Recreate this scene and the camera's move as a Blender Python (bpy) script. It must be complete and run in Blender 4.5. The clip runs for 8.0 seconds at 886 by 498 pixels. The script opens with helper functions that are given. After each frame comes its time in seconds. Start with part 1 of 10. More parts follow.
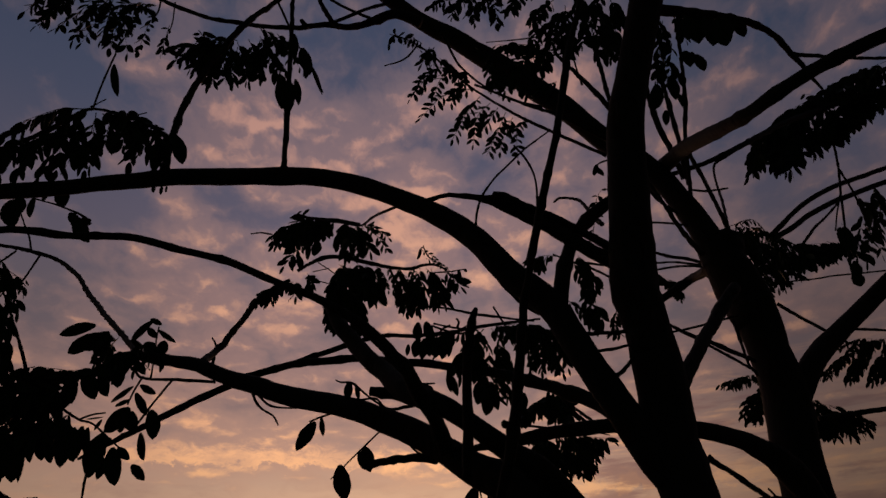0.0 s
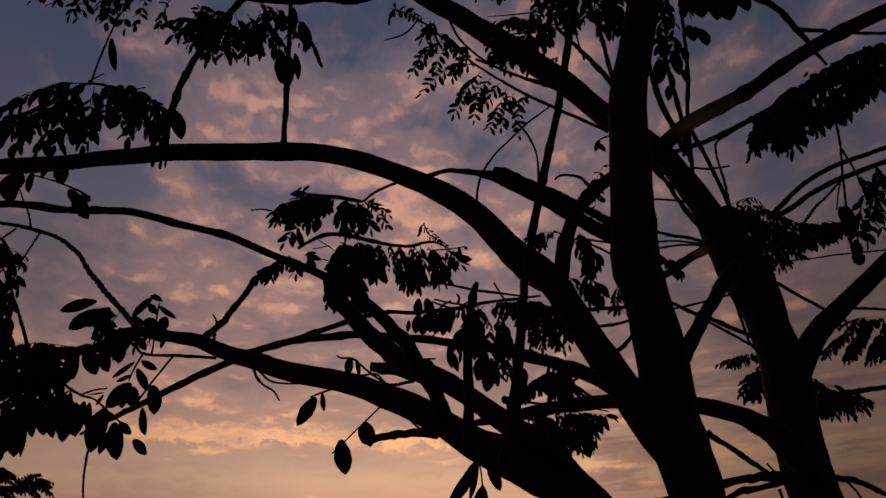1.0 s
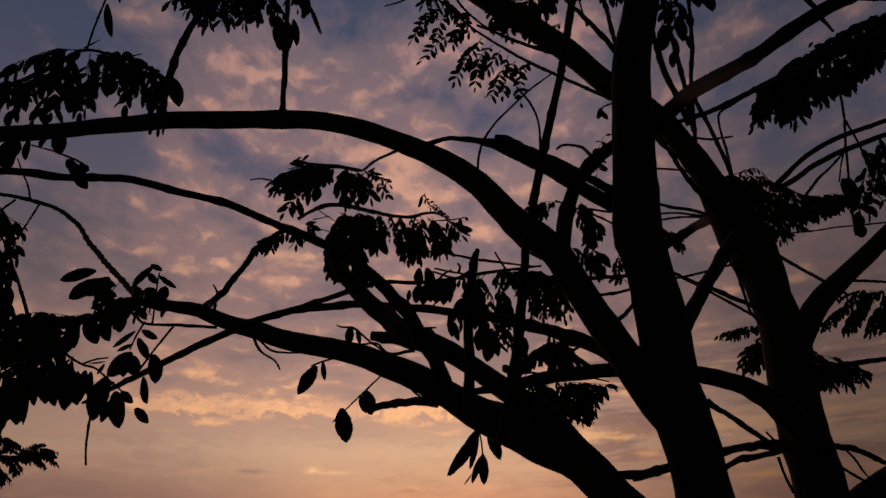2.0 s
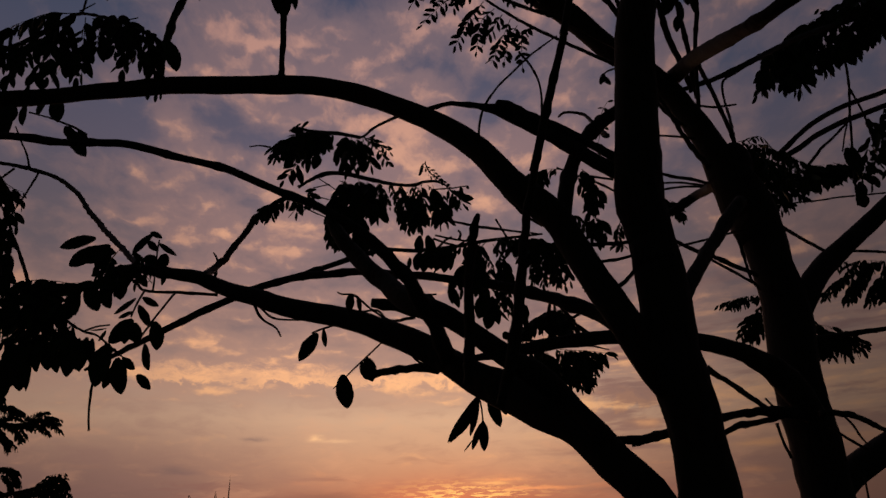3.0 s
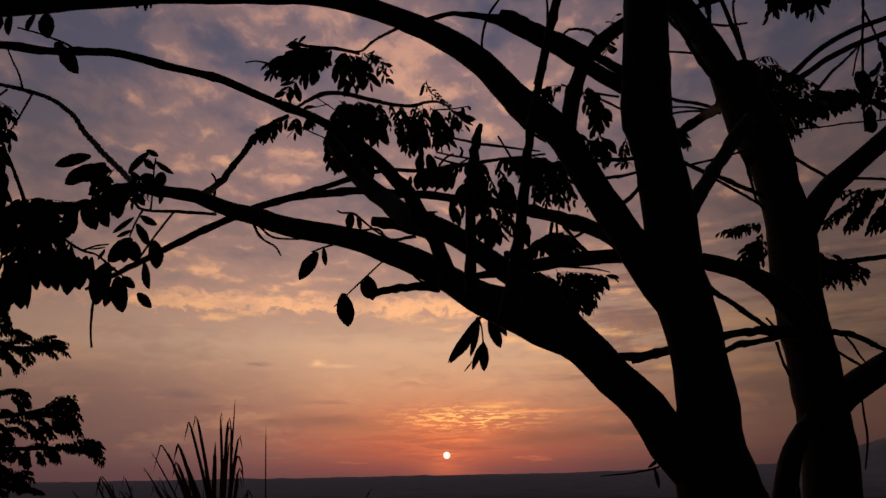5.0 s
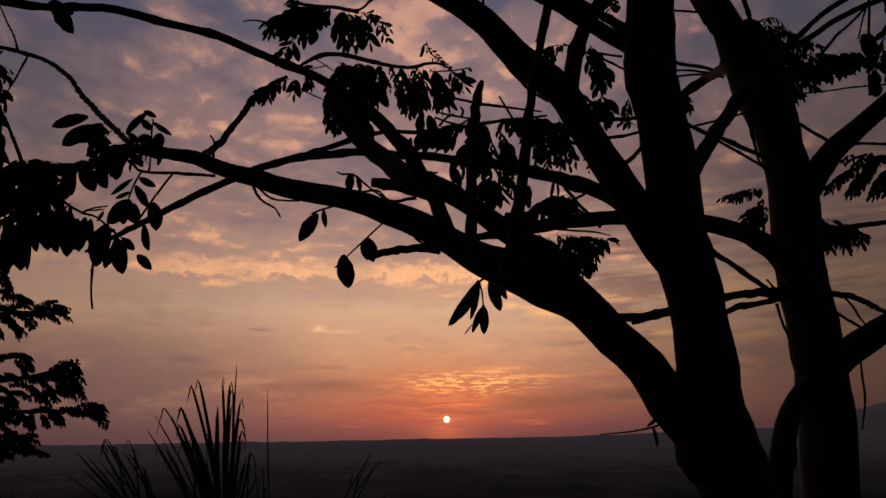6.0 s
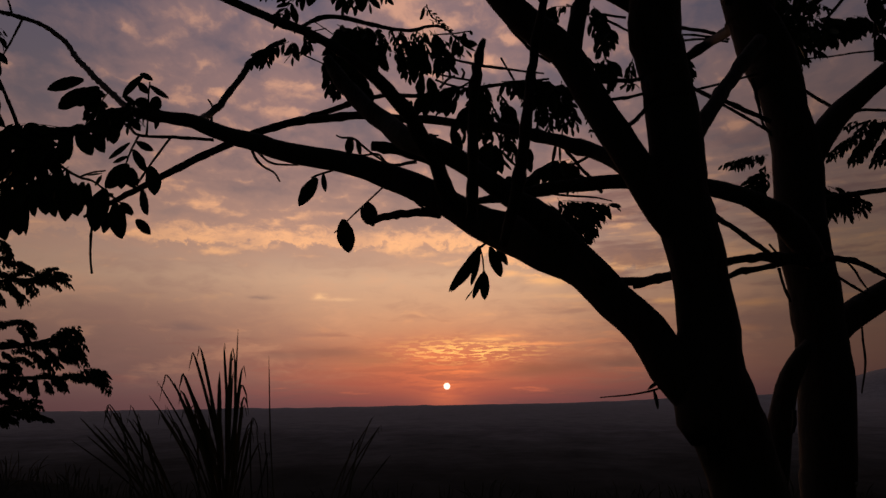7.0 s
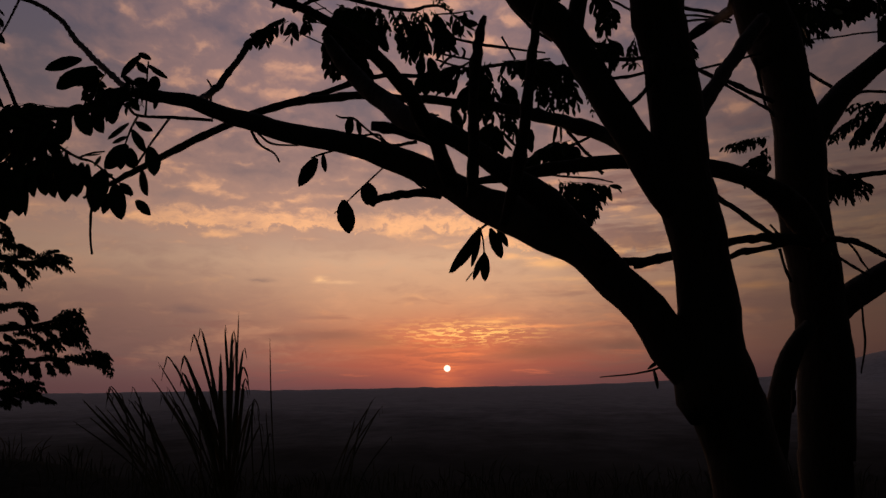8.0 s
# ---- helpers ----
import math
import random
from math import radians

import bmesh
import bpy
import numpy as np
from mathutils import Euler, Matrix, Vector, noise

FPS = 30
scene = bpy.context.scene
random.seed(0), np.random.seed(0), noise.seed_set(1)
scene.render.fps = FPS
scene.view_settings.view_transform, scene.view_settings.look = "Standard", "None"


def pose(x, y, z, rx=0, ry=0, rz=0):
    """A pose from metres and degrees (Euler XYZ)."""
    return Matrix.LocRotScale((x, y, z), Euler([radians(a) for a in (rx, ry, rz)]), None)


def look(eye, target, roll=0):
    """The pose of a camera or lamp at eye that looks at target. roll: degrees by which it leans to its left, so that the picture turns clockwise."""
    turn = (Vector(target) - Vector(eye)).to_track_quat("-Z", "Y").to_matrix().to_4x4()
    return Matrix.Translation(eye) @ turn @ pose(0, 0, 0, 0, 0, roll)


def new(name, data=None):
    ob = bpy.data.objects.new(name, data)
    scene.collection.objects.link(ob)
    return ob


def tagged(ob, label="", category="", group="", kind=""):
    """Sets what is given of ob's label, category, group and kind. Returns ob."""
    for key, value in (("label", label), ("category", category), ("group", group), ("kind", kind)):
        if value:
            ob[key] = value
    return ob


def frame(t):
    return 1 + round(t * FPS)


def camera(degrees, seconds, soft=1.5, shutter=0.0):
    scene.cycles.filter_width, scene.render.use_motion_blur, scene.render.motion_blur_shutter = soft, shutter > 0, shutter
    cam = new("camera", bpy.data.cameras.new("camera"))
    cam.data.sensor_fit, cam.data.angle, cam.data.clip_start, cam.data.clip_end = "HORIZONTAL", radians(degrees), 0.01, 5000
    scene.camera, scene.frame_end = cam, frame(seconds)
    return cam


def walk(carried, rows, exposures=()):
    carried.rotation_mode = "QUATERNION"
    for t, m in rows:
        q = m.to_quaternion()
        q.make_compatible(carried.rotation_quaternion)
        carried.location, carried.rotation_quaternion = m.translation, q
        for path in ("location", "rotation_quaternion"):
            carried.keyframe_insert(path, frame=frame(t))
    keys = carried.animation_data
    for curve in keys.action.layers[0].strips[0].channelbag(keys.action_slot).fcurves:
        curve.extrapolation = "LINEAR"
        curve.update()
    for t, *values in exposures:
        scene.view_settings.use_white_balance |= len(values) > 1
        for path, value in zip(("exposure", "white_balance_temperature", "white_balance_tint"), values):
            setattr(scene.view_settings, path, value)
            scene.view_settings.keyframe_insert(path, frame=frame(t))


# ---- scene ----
cam = camera(61.71, 8.0)
PATH = [
    (0.0, look((0.0026, -0.0614, 1.6139), (0.1101, 8.7396, 6.3606), -1.634)),
    (0.5, look((0.0017, -0.0574, 1.6112), (0.1051, 8.8091, 6.2345), -1.577)),
    (1.0, look((0.0010, -0.0505, 1.6070), (0.0999, 8.8783, 6.1089), -1.527)),
    (1.5, look((0.0007, -0.0401, 1.6039), (0.0923, 8.9690, 5.9429), -1.486)),
    (3.0, look((0.0020, -0.0200, 1.5943), (0.0629, 9.2240, 5.4080), -1.338)),
    (3.5, look((0.0016, -0.0087, 1.5894), (0.0586, 9.3261, 5.1753), -1.272)),
    (4.0, look((0.0015, -0.0002, 1.5845), (0.0562, 9.4172, 4.9475), -1.233)),
    (4.5, look((0.0014, 0.0117, 1.5807), (0.0421, 9.5105, 4.7066), -1.147)),
    (6.0, look((0.0003, 0.0315, 1.5640), (0.0196, 9.7224, 4.0309), -0.990)),
    (6.5, look((-0.0007, 0.0420, 1.5596), (0.0153, 9.7908, 3.7865), -0.976)),
    (7.0, look((-0.0012, 0.0475, 1.5560), (0.0078, 9.8353, 3.6048), -0.964)),
    (7.5, look((-0.0012, 0.0507, 1.5526), (0.0038, 9.8666, 3.4623), -0.950)),
    (8.0, look((-0.0014, 0.0521, 1.5500), (-0.0014, 9.8849, 3.3714), -0.949)),
]
walk(cam, PATH)
SKY_BLUE = 0.01


def srgb(r, g, b):
    """Linear colour from 0-255 display values."""
    f = lambda c: c / 12.92 if c <= 0.04045 else ((c + 0.055) / 1.055) ** 2.4
    return (f(r / 255), f(g / 255), f(b / 255), 1)


class Nodes:
    """Short hand for building node trees."""
    def __init__(self, tree):
        self.t = tree
        tree.nodes.clear()

    def add(self, kind):
        return self.t.nodes.new(kind)

    def put(self, socket, value):
        if isinstance(value, bpy.types.NodeSocket):
            self.t.links.new(value, socket)
        else:
            socket.default_value = value

    def math(self, op, a, b=0.0, c=0.0, clamp=False):
        n = self.add("ShaderNodeMath")
        n.operation, n.use_clamp = op, clamp
        for i, v in enumerate((a, b, c)):
            self.put(n.inputs[i], v)
        return n.outputs[0]

    def vec(self, op, a, b=(0, 0, 0), out=0):
        n = self.add("ShaderNodeVectorMath")
        n.operation = op
        self.put(n.inputs[0], a)
        self.put(n.inputs[1], b)
        return n.outputs[out]

    def noise(self, vector, scale, detail=4, rough=0.55, distort=0.0, out="Fac"):
        n = self.add("ShaderNodeTexNoise")
        if vector is not None:
            self.put(n.inputs["Vector"], vector)
        for k, v in (("Scale", scale), ("Detail", detail), ("Roughness", rough), ("Distortion", distort)):
            self.put(n.inputs[k], v)
        return n.outputs[out]

    def ramp(self, fac, stops, ease="LINEAR"):
        n = self.add("ShaderNodeValToRGB")
        n.color_ramp.interpolation = ease
        e = n.color_ramp.elements
        while len(e) < len(stops):
            e.new(0.5)
        for el, (p, c) in zip(e, stops):
            el.position, el.color = p, c if len(c) == 4 else (*c, 1)
        self.put(n.inputs[0], fac)
        return n.outputs[0]

    def mix(self, fac, a, b, blend="MIX"):
        n = self.add("ShaderNodeMix")
        n.data_type, n.blend_type = "RGBA", blend
        self.put(n.inputs[0], fac)
        self.put(n.inputs[6], a)
        self.put(n.inputs[7], b)
        return n.outputs[2]

    def span(self, v, lo, hi, a=0.0, b=1.0, smooth=True):
        n = self.add("ShaderNodeMapRange")
        n.interpolation_type = "SMOOTHSTEP" if smooth else "LINEAR"
        for i, x in enumerate((v, lo, hi, a, b)):
            self.put(n.inputs[i], x)
        return n.outputs[0]


# ---- sky, sun ----
SUN_AZ, SUN_EL = 0.17, 1.34          # degrees right of +y, and above the horizon

# Cloud banks lit from below: azimuth, elevation, half width, half height (degrees), amount
LOW_BANKS = [
    (-19.5, 12.2, 4.4, 0.7, 0.52),
    (-14.6, 13.9, 4.2, 1.2, 0.49),
    (-9.4, 12.4, 3.7, 0.8, 0.45),
    (-4.2, 12.0, 3.2, 0.9, 0.52),
    (0.3, 11.5, 2.3, 0.7, 0.42),
    (6.0, 9.4, 3.2, 0.5, 0.35),
    (15.8, 9.1, 3.6, 1.1, 0.21),
    (9.4, 9.0, 2.7, 0.5, 0.28),
    (-11.9, 24.0, 4.4, 2.7, 0.21),
    (-18.8, 23.8, 5.4, 2.7, 0.21),
    (22.3, 19.5, 1.9, 1.1, 0.42),
    (-17.6, 14.7, 2.8, 0.7, 0.35),
    (-9.9, 14.4, 2.3, 0.6, 0.30),
    (-20.9, 17.1, 2.3, 1.0, 0.22),
]
HIGH_BANKS = [
    (-3.6, 30.2, 3.6, 2.2, 0.80),
    (-0.2, 27.9, 3.0, 1.3, 0.60),
    (-6.7, 32.3, 2.7, 1.1, 0.50),
    (-14.5, 32.0, 2.9, 1.3, 0.60),
    (-22.6, 30.7, 1.6, 1.1, 0.60),
    (-2.1, 35.4, 3.0, 0.9, 0.50),
    (-19.6, 27.1, 2.8, 2.7, 0.40),
    (-16.7, 36.8, 6.2, 3.1, 0.50),
    (-15.3, 34.4, 3.3, 0.8, 0.15),
    (-28.2, 38.9, 3.5, 1.0, 0.45),
    (27.9, 37.2, 3.4, 1.1, 0.55),
    (-6.8, 39.3, 5.2, 1.0, 0.30),
    (36.8, 37.7, 5.1, 2.2, 0.30),
    (10.5, 41.0, 6.5, 2.7, 0.45),
    (-0.4, 34.1, 3.8, 1.8, 0.30),
    (-27.5, 23.0, 3.9, 2.2, 0.40),
]
PATCHES = [
    (26.8, 36.5, 3.4, 1.7, 0.55),
    (24.2, 35.3, 2.2, 1.4, 0.40),
    (6.6, 29.6, 5.5, 2.6, 0.38),
    (-12.0, 36.5, 8.5, 3.6, 0.12),
    (2.0, 39.8, 7.6, 2.2, 0.35),
    (-3.6, 41.7, 3.6, 1.8, 0.25),
    (-1.6, 32.2, 3.7, 2.0, 0.45),
    (0.4, 30.1, 3.1, 1.8, 0.30),
    (3.3, 26.0, 1.4, 0.9, 0.80),
    (-14.2, 22.1, 2.9, 2.7, 0.15),
    (-11.1, 23.2, 2.9, 1.8, 0.25),
    (-2.6, 22.9, 5.8, 2.2, 0.35),
    (-27.5, 38.9, 2.0, 0.7, 0.50),
    (-24.9, 25.5, 4.0, 2.2, 0.25),
    (-33.1, 30.9, 3.7, 1.8, 0.45),
]
# openings between them
GAPS = [
    (-9.3, 43.1, 6.8, 2.2, -0.50),
    (-18.4, 32.2, 6.4, 1.8, -0.60),
    (31.0, 39.3, 6.4, 2.2, -0.40),
    (29.4, 30.4, 6.8, 4.0, -0.45),
    (-10.4, 28.3, 3.1, 2.7, -0.20),
    (-8.1, 9.3, 22.7, 1.3, -0.70),
    (26.2, 16.6, 7.0, 5.4, -0.30),
    (-27.2, 29.1, 3.6, 2.7, -0.30),
    (3.0, 33.2, 3.2, 2.7, -0.35),
    (-27.2, 24.5, 8.9, 3.1, -0.35),
    (2.8, 34.4, 3.3, 2.7, -0.30),
    (-6.4, 22.1, 3.9, 2.7, -0.25),
    (-34.7, 37.2, 8.4, 5.4, -0.80),
    (9.2, 22.9, 2.9, 3.6, -0.25),
    (-30.5, 23.9, 5.9, 5.4, -0.30),
    (-25.7, 30.6, 7.8, 1.4, -0.40),
    (-16.8, 31.0, 3.1, 1.8, -0.25),
]


world = bpy.data.worlds.new("sunset_sky")
scene.world = world
world.use_nodes = True
W = Nodes(world.node_tree)
ray_way = W.vec("NORMALIZE", W.add("ShaderNodeTexCoord").outputs["Generated"])
sep = W.add("ShaderNodeSeparateXYZ")
W.put(sep.inputs[0], ray_way)
dx, dy, dz = sep.outputs
el = W.math("MULTIPLY", W.math("ARCSINE", dz), 57.2958)
az = W.math("MULTIPLY", W.math("ARCTAN2", dx, dy), 57.2958)
ang = W.add("ShaderNodeCombineXYZ")
W.put(ang.inputs[0], az)
W.put(ang.inputs[1], el)
ang = ang.outputs[0]

# clear air between the clouds, the thin cloud before it and the lit cloud, by elevation
high = W.math("DIVIDE", el, 60.0)
air = W.ramp(high, [
    (0.0, srgb(92, 66, 70)), (1.5 / 60, srgb(118, 79, 76)), (3.5 / 60, srgb(156, 105, 89)), (6.5 / 60, srgb(188, 140, 114)),
    (9.5 / 60, srgb(202, 162, 134)), (12.5 / 60, srgb(168, 134, 122)), (17 / 60, srgb(122, 101, 104)), (22 / 60, srgb(107, 94, 102)),
    (29 / 60, srgb(95, 87, 103)), (37 / 60, srgb(74, 76, 97)), (48 / 60, srgb(53, 62, 85))])
veil = W.ramp(high, [
    (0.0, srgb(110, 76, 76)), (4 / 60, srgb(176, 112, 92)), (8 / 60, srgb(200, 157, 129)), (13 / 60, srgb(180, 138, 121)),
    (20 / 60, srgb(150, 117, 113)), (30 / 60, srgb(138, 111, 113)), (40 / 60, srgb(116, 98, 106)), (50 / 60, srgb(92, 82, 94))])
lit = W.ramp(high, [
    (0.0, srgb(150, 80, 70)), (4 / 60, srgb(220, 128, 92)), (8 / 60, srgb(255, 188, 126)), (13 / 60, srgb(252, 184, 134)),
    (18 / 60, srgb(228, 166, 132)), (26 / 60, srgb(214, 158, 131)), (36 / 60, srgb(190, 142, 128)), (48 / 60, srgb(154, 119, 117))])

# cloud cover: soft puffs, gathered into the banks; they draw together and flatten towards the horizon
lean = W.add("ShaderNodeCombineXYZ")
W.put(lean.inputs[0], W.math("MULTIPLY", W.math("MULTIPLY", az, W.math("COSINE", W.math("ARCSINE", dz))), 0.9))
W.put(lean.inputs[1], W.math("MULTIPLY", W.math("LOGARITHM", W.math("MAXIMUM", W.math("ADD", el, 9.0), 1.0), 2.71828), 42.0))
flat = lean.outputs[0]
warp = W.vec("SCALE", W.vec("SUBTRACT", W.noise(flat, 0.2, 2, 0.5, out="Color"), (0.5, 0.5, 0.5)))
warp.node.inputs["Scale"].default_value = 2.2
curl = W.vec("SCALE", W.vec("SUBTRACT", W.noise(flat, 0.75, 3, 0.55, out="Color"), (0.5, 0.5, 0.5)))
curl.node.inputs["Scale"].default_value = 1.5
soft = W.vec("ADD", W.vec("ADD", flat, warp), curl)


def puff_cover(v):
    """Cottony cloud: large sheets, broken into rounded puffs with frayed rims."""
    c = W.math("MULTIPLY", W.math("SUBTRACT", W.noise(v, 0.085, 2, 0.5), 0.5), 1.1)
    c = W.math("MULTIPLY_ADD", W.math("SUBTRACT", W.noise(v, 0.27, 2, 0.45), 0.5), 2.0, c)
    cells = W.add("ShaderNodeTexVoronoi")
    cells.feature = "SMOOTH_F1"
    W.put(cells.inputs["Vector"], W.vec("MULTIPLY", v, (0.42, 0.62, 0.0)))
    cells.inputs["Scale"].default_value, cells.inputs["Smoothness"].default_value = 1.0, 0.55
    c = W.math("MULTIPLY_ADD", W.math("SUBTRACT", 0.42, cells.outputs["Distance"]), 0.8, c)
    return W.math("MULTIPLY_ADD", W.math("SUBTRACT", W.noise(v, 1.3, 4, 0.55), 0.5), 0.7, c)


cover = puff_cover(soft)
# how much thinner the cloud is towards the low sun: the undersides of the puffs catch its light
under = W.math("SUBTRACT", cover, puff_cover(W.vec("ADD", soft, (0.0, -0.75, 0.0))))
moved = W.vec("ADD", ang, warp)
for a, e, rx, ry, amount in LOW_BANKS + HIGH_BANKS + PATCHES + GAPS:
    d = W.vec("MULTIPLY", W.vec("SUBTRACT", moved, (a, e, 0)), (1 / rx, 1 / ry, 0))
    g = W.math("EXPONENT", W.math("MULTIPLY", W.vec("DOT_PRODUCT", d, d, out=1), -1.0))
    cover = W.math("MULTIPLY_ADD", g, amount, cover)
thin = W.span(el, 8.0, 13.0, 0.3, 1.0)
body = W.mix(W.math("MULTIPLY", W.span(cover, -0.75, 0.35), thin), air, veil)
body = W.mix(W.math("MULTIPLY", W.span(W.math("MULTIPLY_ADD", under, 0.9, cover), 0.12, 1.45), thin), body, lit)
# ragged bright lower edge of the main cloud shelf
rag = W.noise(W.vec("MULTIPLY", moved, (0.75, 1.3, 1.0)), 1.0, 6, 0.7, 0.3)
drop = W.math("SUBTRACT", 12.0, W.span(az, 0.5, 9.0, 0.0, 2.4))
above = W.math("SUBTRACT", W.math("MULTIPLY_ADD", W.math("SUBTRACT", rag, 0.5), 3.4, el), drop)
edge = W.math("MULTIPLY", W.span(above, -0.1, 0.35), W.span(above, 1.7, 0.3))
patches = W.span(W.noise(W.vec("MULTIPLY", ang, (0.16, 0.1, 1.0)), 1.0, 2, 0.5), 0.34, 0.56, 0.45, 1.0)
edge = W.math("MULTIPLY", edge, W.math("MULTIPLY", patches, W.span(az, 27.0, 12.0, 0.35, 0.92)))
body = W.mix(W.math("MULTIPLY", edge, W.span(az, -27.0, -17.0, 0.2, 1.0)), body, lit)
# long bands of cloud out to the sides of the sun
bands = W.noise(W.vec("MULTIPLY", W.vec("ADD", ang, W.vec("MULTIPLY", warp, (0.4, 0.25, 0))), (0.11, 0.7, 1.0)), 1.0, 5, 0.6)
zone = W.math("MULTIPLY", W.span(az, 4.0, 13.0), W.math("MULTIPLY", W.span(el, 2.0, 4.5), W.span(el, 22.0, 14.0)))
body = W.mix(W.math("MULTIPLY", W.span(bands, 0.52, 0.38), W.math("MULTIPLY", zone, 0.75)), body, srgb(128, 92, 92))
body = W.mix(W.math("MULTIPLY", W.span(bands, 0.54, 0.66), W.math("MULTIPLY", zone, 0.5)), body, lit)
# duller, greyer haze low down away from the sun
dull = W.math("MULTIPLY", W.span(W.math("ABSOLUTE", az), 4.0, 24.0), W.span(el, 13.0, 4.0, 0.0, 0.72))
body = W.mix(dull, body, srgb(130, 97, 95))
body = W.mix(W.math("MULTIPLY", W.span(az, -4.0, -22.0), W.span(el, 9.5, 1.5, 0.0, 0.66)), body, srgb(108, 84, 86))
# thin grey streaks low over the horizon
streak = W.noise(W.vec("MULTIPLY", moved, (0.09, 0.75, 1.0)), 1.0, 4, 0.55)
low = W.math("MULTIPLY", W.span(el, 0.5, 2.0), W.span(el, 9.0, 4.0))
body = W.mix(W.math("MULTIPLY", W.math("MULTIPLY", W.span(streak, 0.52, 0.68), low), 0.55), body, srgb(126, 84, 84))
# faint uneven wash of thin cloud in the lower sky
wash = W.noise(W.vec("MULTIPLY", moved, (0.16, 0.42, 1.0)), 1.0, 5, 0.6)
lower = W.math("MULTIPLY", W.span(el, 0.8, 3.0), W.span(el, 13.0, 9.0))
body = W.mix(W.math("MULTIPLY", W.span(wash, 0.52, 0.3), W.math("MULTIPLY", lower, 0.35)), body, srgb(140, 102, 98))
body = W.mix(W.math("MULTIPLY", W.span(wash, 0.5, 0.72), W.math("MULTIPLY", lower, 0.3)), body, srgb(222, 160, 124))
# glow round the sun, and the sky growing darker away from it
s_way = (math.sin(radians(SUN_AZ)) * math.cos(radians(SUN_EL)), math.cos(radians(SUN_AZ)) * math.cos(radians(SUN_EL)), math.sin(radians(SUN_EL)))
away = W.math("MULTIPLY", W.math("ARCCOSINE", W.vec("DOT_PRODUCT", ray_way, s_way, out=1)), 57.2958)
d = W.vec("MULTIPLY", W.vec("SUBTRACT", ang, (SUN_AZ, SUN_EL + 0.9, 0)), (1 / 7.8, 1 / 2.6, 0))
halo = W.math("EXPONENT", W.math("MULTIPLY", W.vec("DOT_PRODUCT", d, d, out=1), -1.0))
body = W.mix(W.math("MULTIPLY", halo, 0.6), body, srgb(226, 96, 72))
body = W.mix(W.span(el, 2.2, -0.1, 0.0, 0.66), body, srgb(104, 66, 68))
near_glow = W.math("EXPONENT", W.math("MULTIPLY", away, -0.9))
body = W.mix(near_glow, body, srgb(255, 130, 80))
# rosy, streaked cloud low over the horizon on both sides of the sun
strand = W.noise(W.vec("MULTIPLY", W.vec("ADD", ang, W.vec("MULTIPLY", warp, (0.6, 0.2, 0))), (0.16, 1.5, 1.0)), 1.0, 6, 0.62, 0.3)
d = W.vec("MULTIPLY", W.vec("SUBTRACT", ang, (1.0, 2.0, 0)), (1 / 14.0, 1 / 1.8, 0))
rosy = W.math("EXPONENT", W.math("MULTIPLY", W.vec("DOT_PRODUCT", d, d, out=1), -1.0))
body = W.mix(W.math("MULTIPLY", rosy, W.span(strand, 0.46, 0.56, 0.3, 0.85)), body, srgb(148, 74, 72))
body = W.mix(W.math("MULTIPLY", rosy, W.span(strand, 0.42, 0.3, 0.0, 0.6)), body, srgb(244, 122, 84))
# bright rippled cloudlets over the sun
rip = W.noise(W.vec("MULTIPLY", W.vec("ADD", ang, W.vec("MULTIPLY", warp, (0.3, 0.1, 0))), (0.8, 5.2, 1.0)), 1.0, 4, 0.6, 0.5)
d = W.vec("MULTIPLY", W.vec("SUBTRACT", ang, (1.9, 4.0, 0)), (1 / 4.2, 1 / 0.75, 0))
g = W.math("EXPONENT", W.math("MULTIPLY", W.vec("DOT_PRODUCT", d, d, out=1), -1.0))
body = W.mix(W.math("MULTIPLY", W.span(rip, 0.5, 0.57), W.math("MULTIPLY", g, 1.3), clamp=True), body, srgb(255, 186, 112))
# a few lone scraps of cloud: azimuth, elevation, half sizes, colour, amount
DARK_SCRAPS = [
    (-13.9, 8.1, 0.9, 0.13, srgb(140, 112, 104), 0.8),
    (-18.9, 5.7, 1.5, 0.14, srgb(128, 96, 94), 0.8),
    (-5.6, 3.3, 2.6, 0.45, srgb(150, 96, 82), 0.7),
    (-12.0, 3.7, 2.0, 0.16, srgb(150, 104, 92), 0.6),
    (6.5, 2.2, 4.0, 0.35, srgb(142, 84, 78), 0.75),
    (10.5, 3.1, 3.0, 0.4, srgb(132, 86, 82), 0.7),
    (-8.5, 2.2, 3.0, 0.3, srgb(150, 90, 82), 0.5),
    (7.0, 2.5, 2.2, 0.42, srgb(118, 72, 70), 0.75),
    (9.6, 2.6, 1.6, 0.30, srgb(120, 74, 74), 0.65),
    (13.7, 2.8, 2.6, 0.45, srgb(96, 72, 76), 0.65),
    (-8.5, 3.9, 3.0, 0.45, srgb(120, 82, 80), 0.70),
]
LOW_DARK_SCRAPS = [
    (-12.3, 3.8, 1.6, 0.28, srgb(122, 86, 84), 0.60),
    (-19.2, 5.9, 1.0, 0.25, srgb(118, 92, 92), 0.70),
]
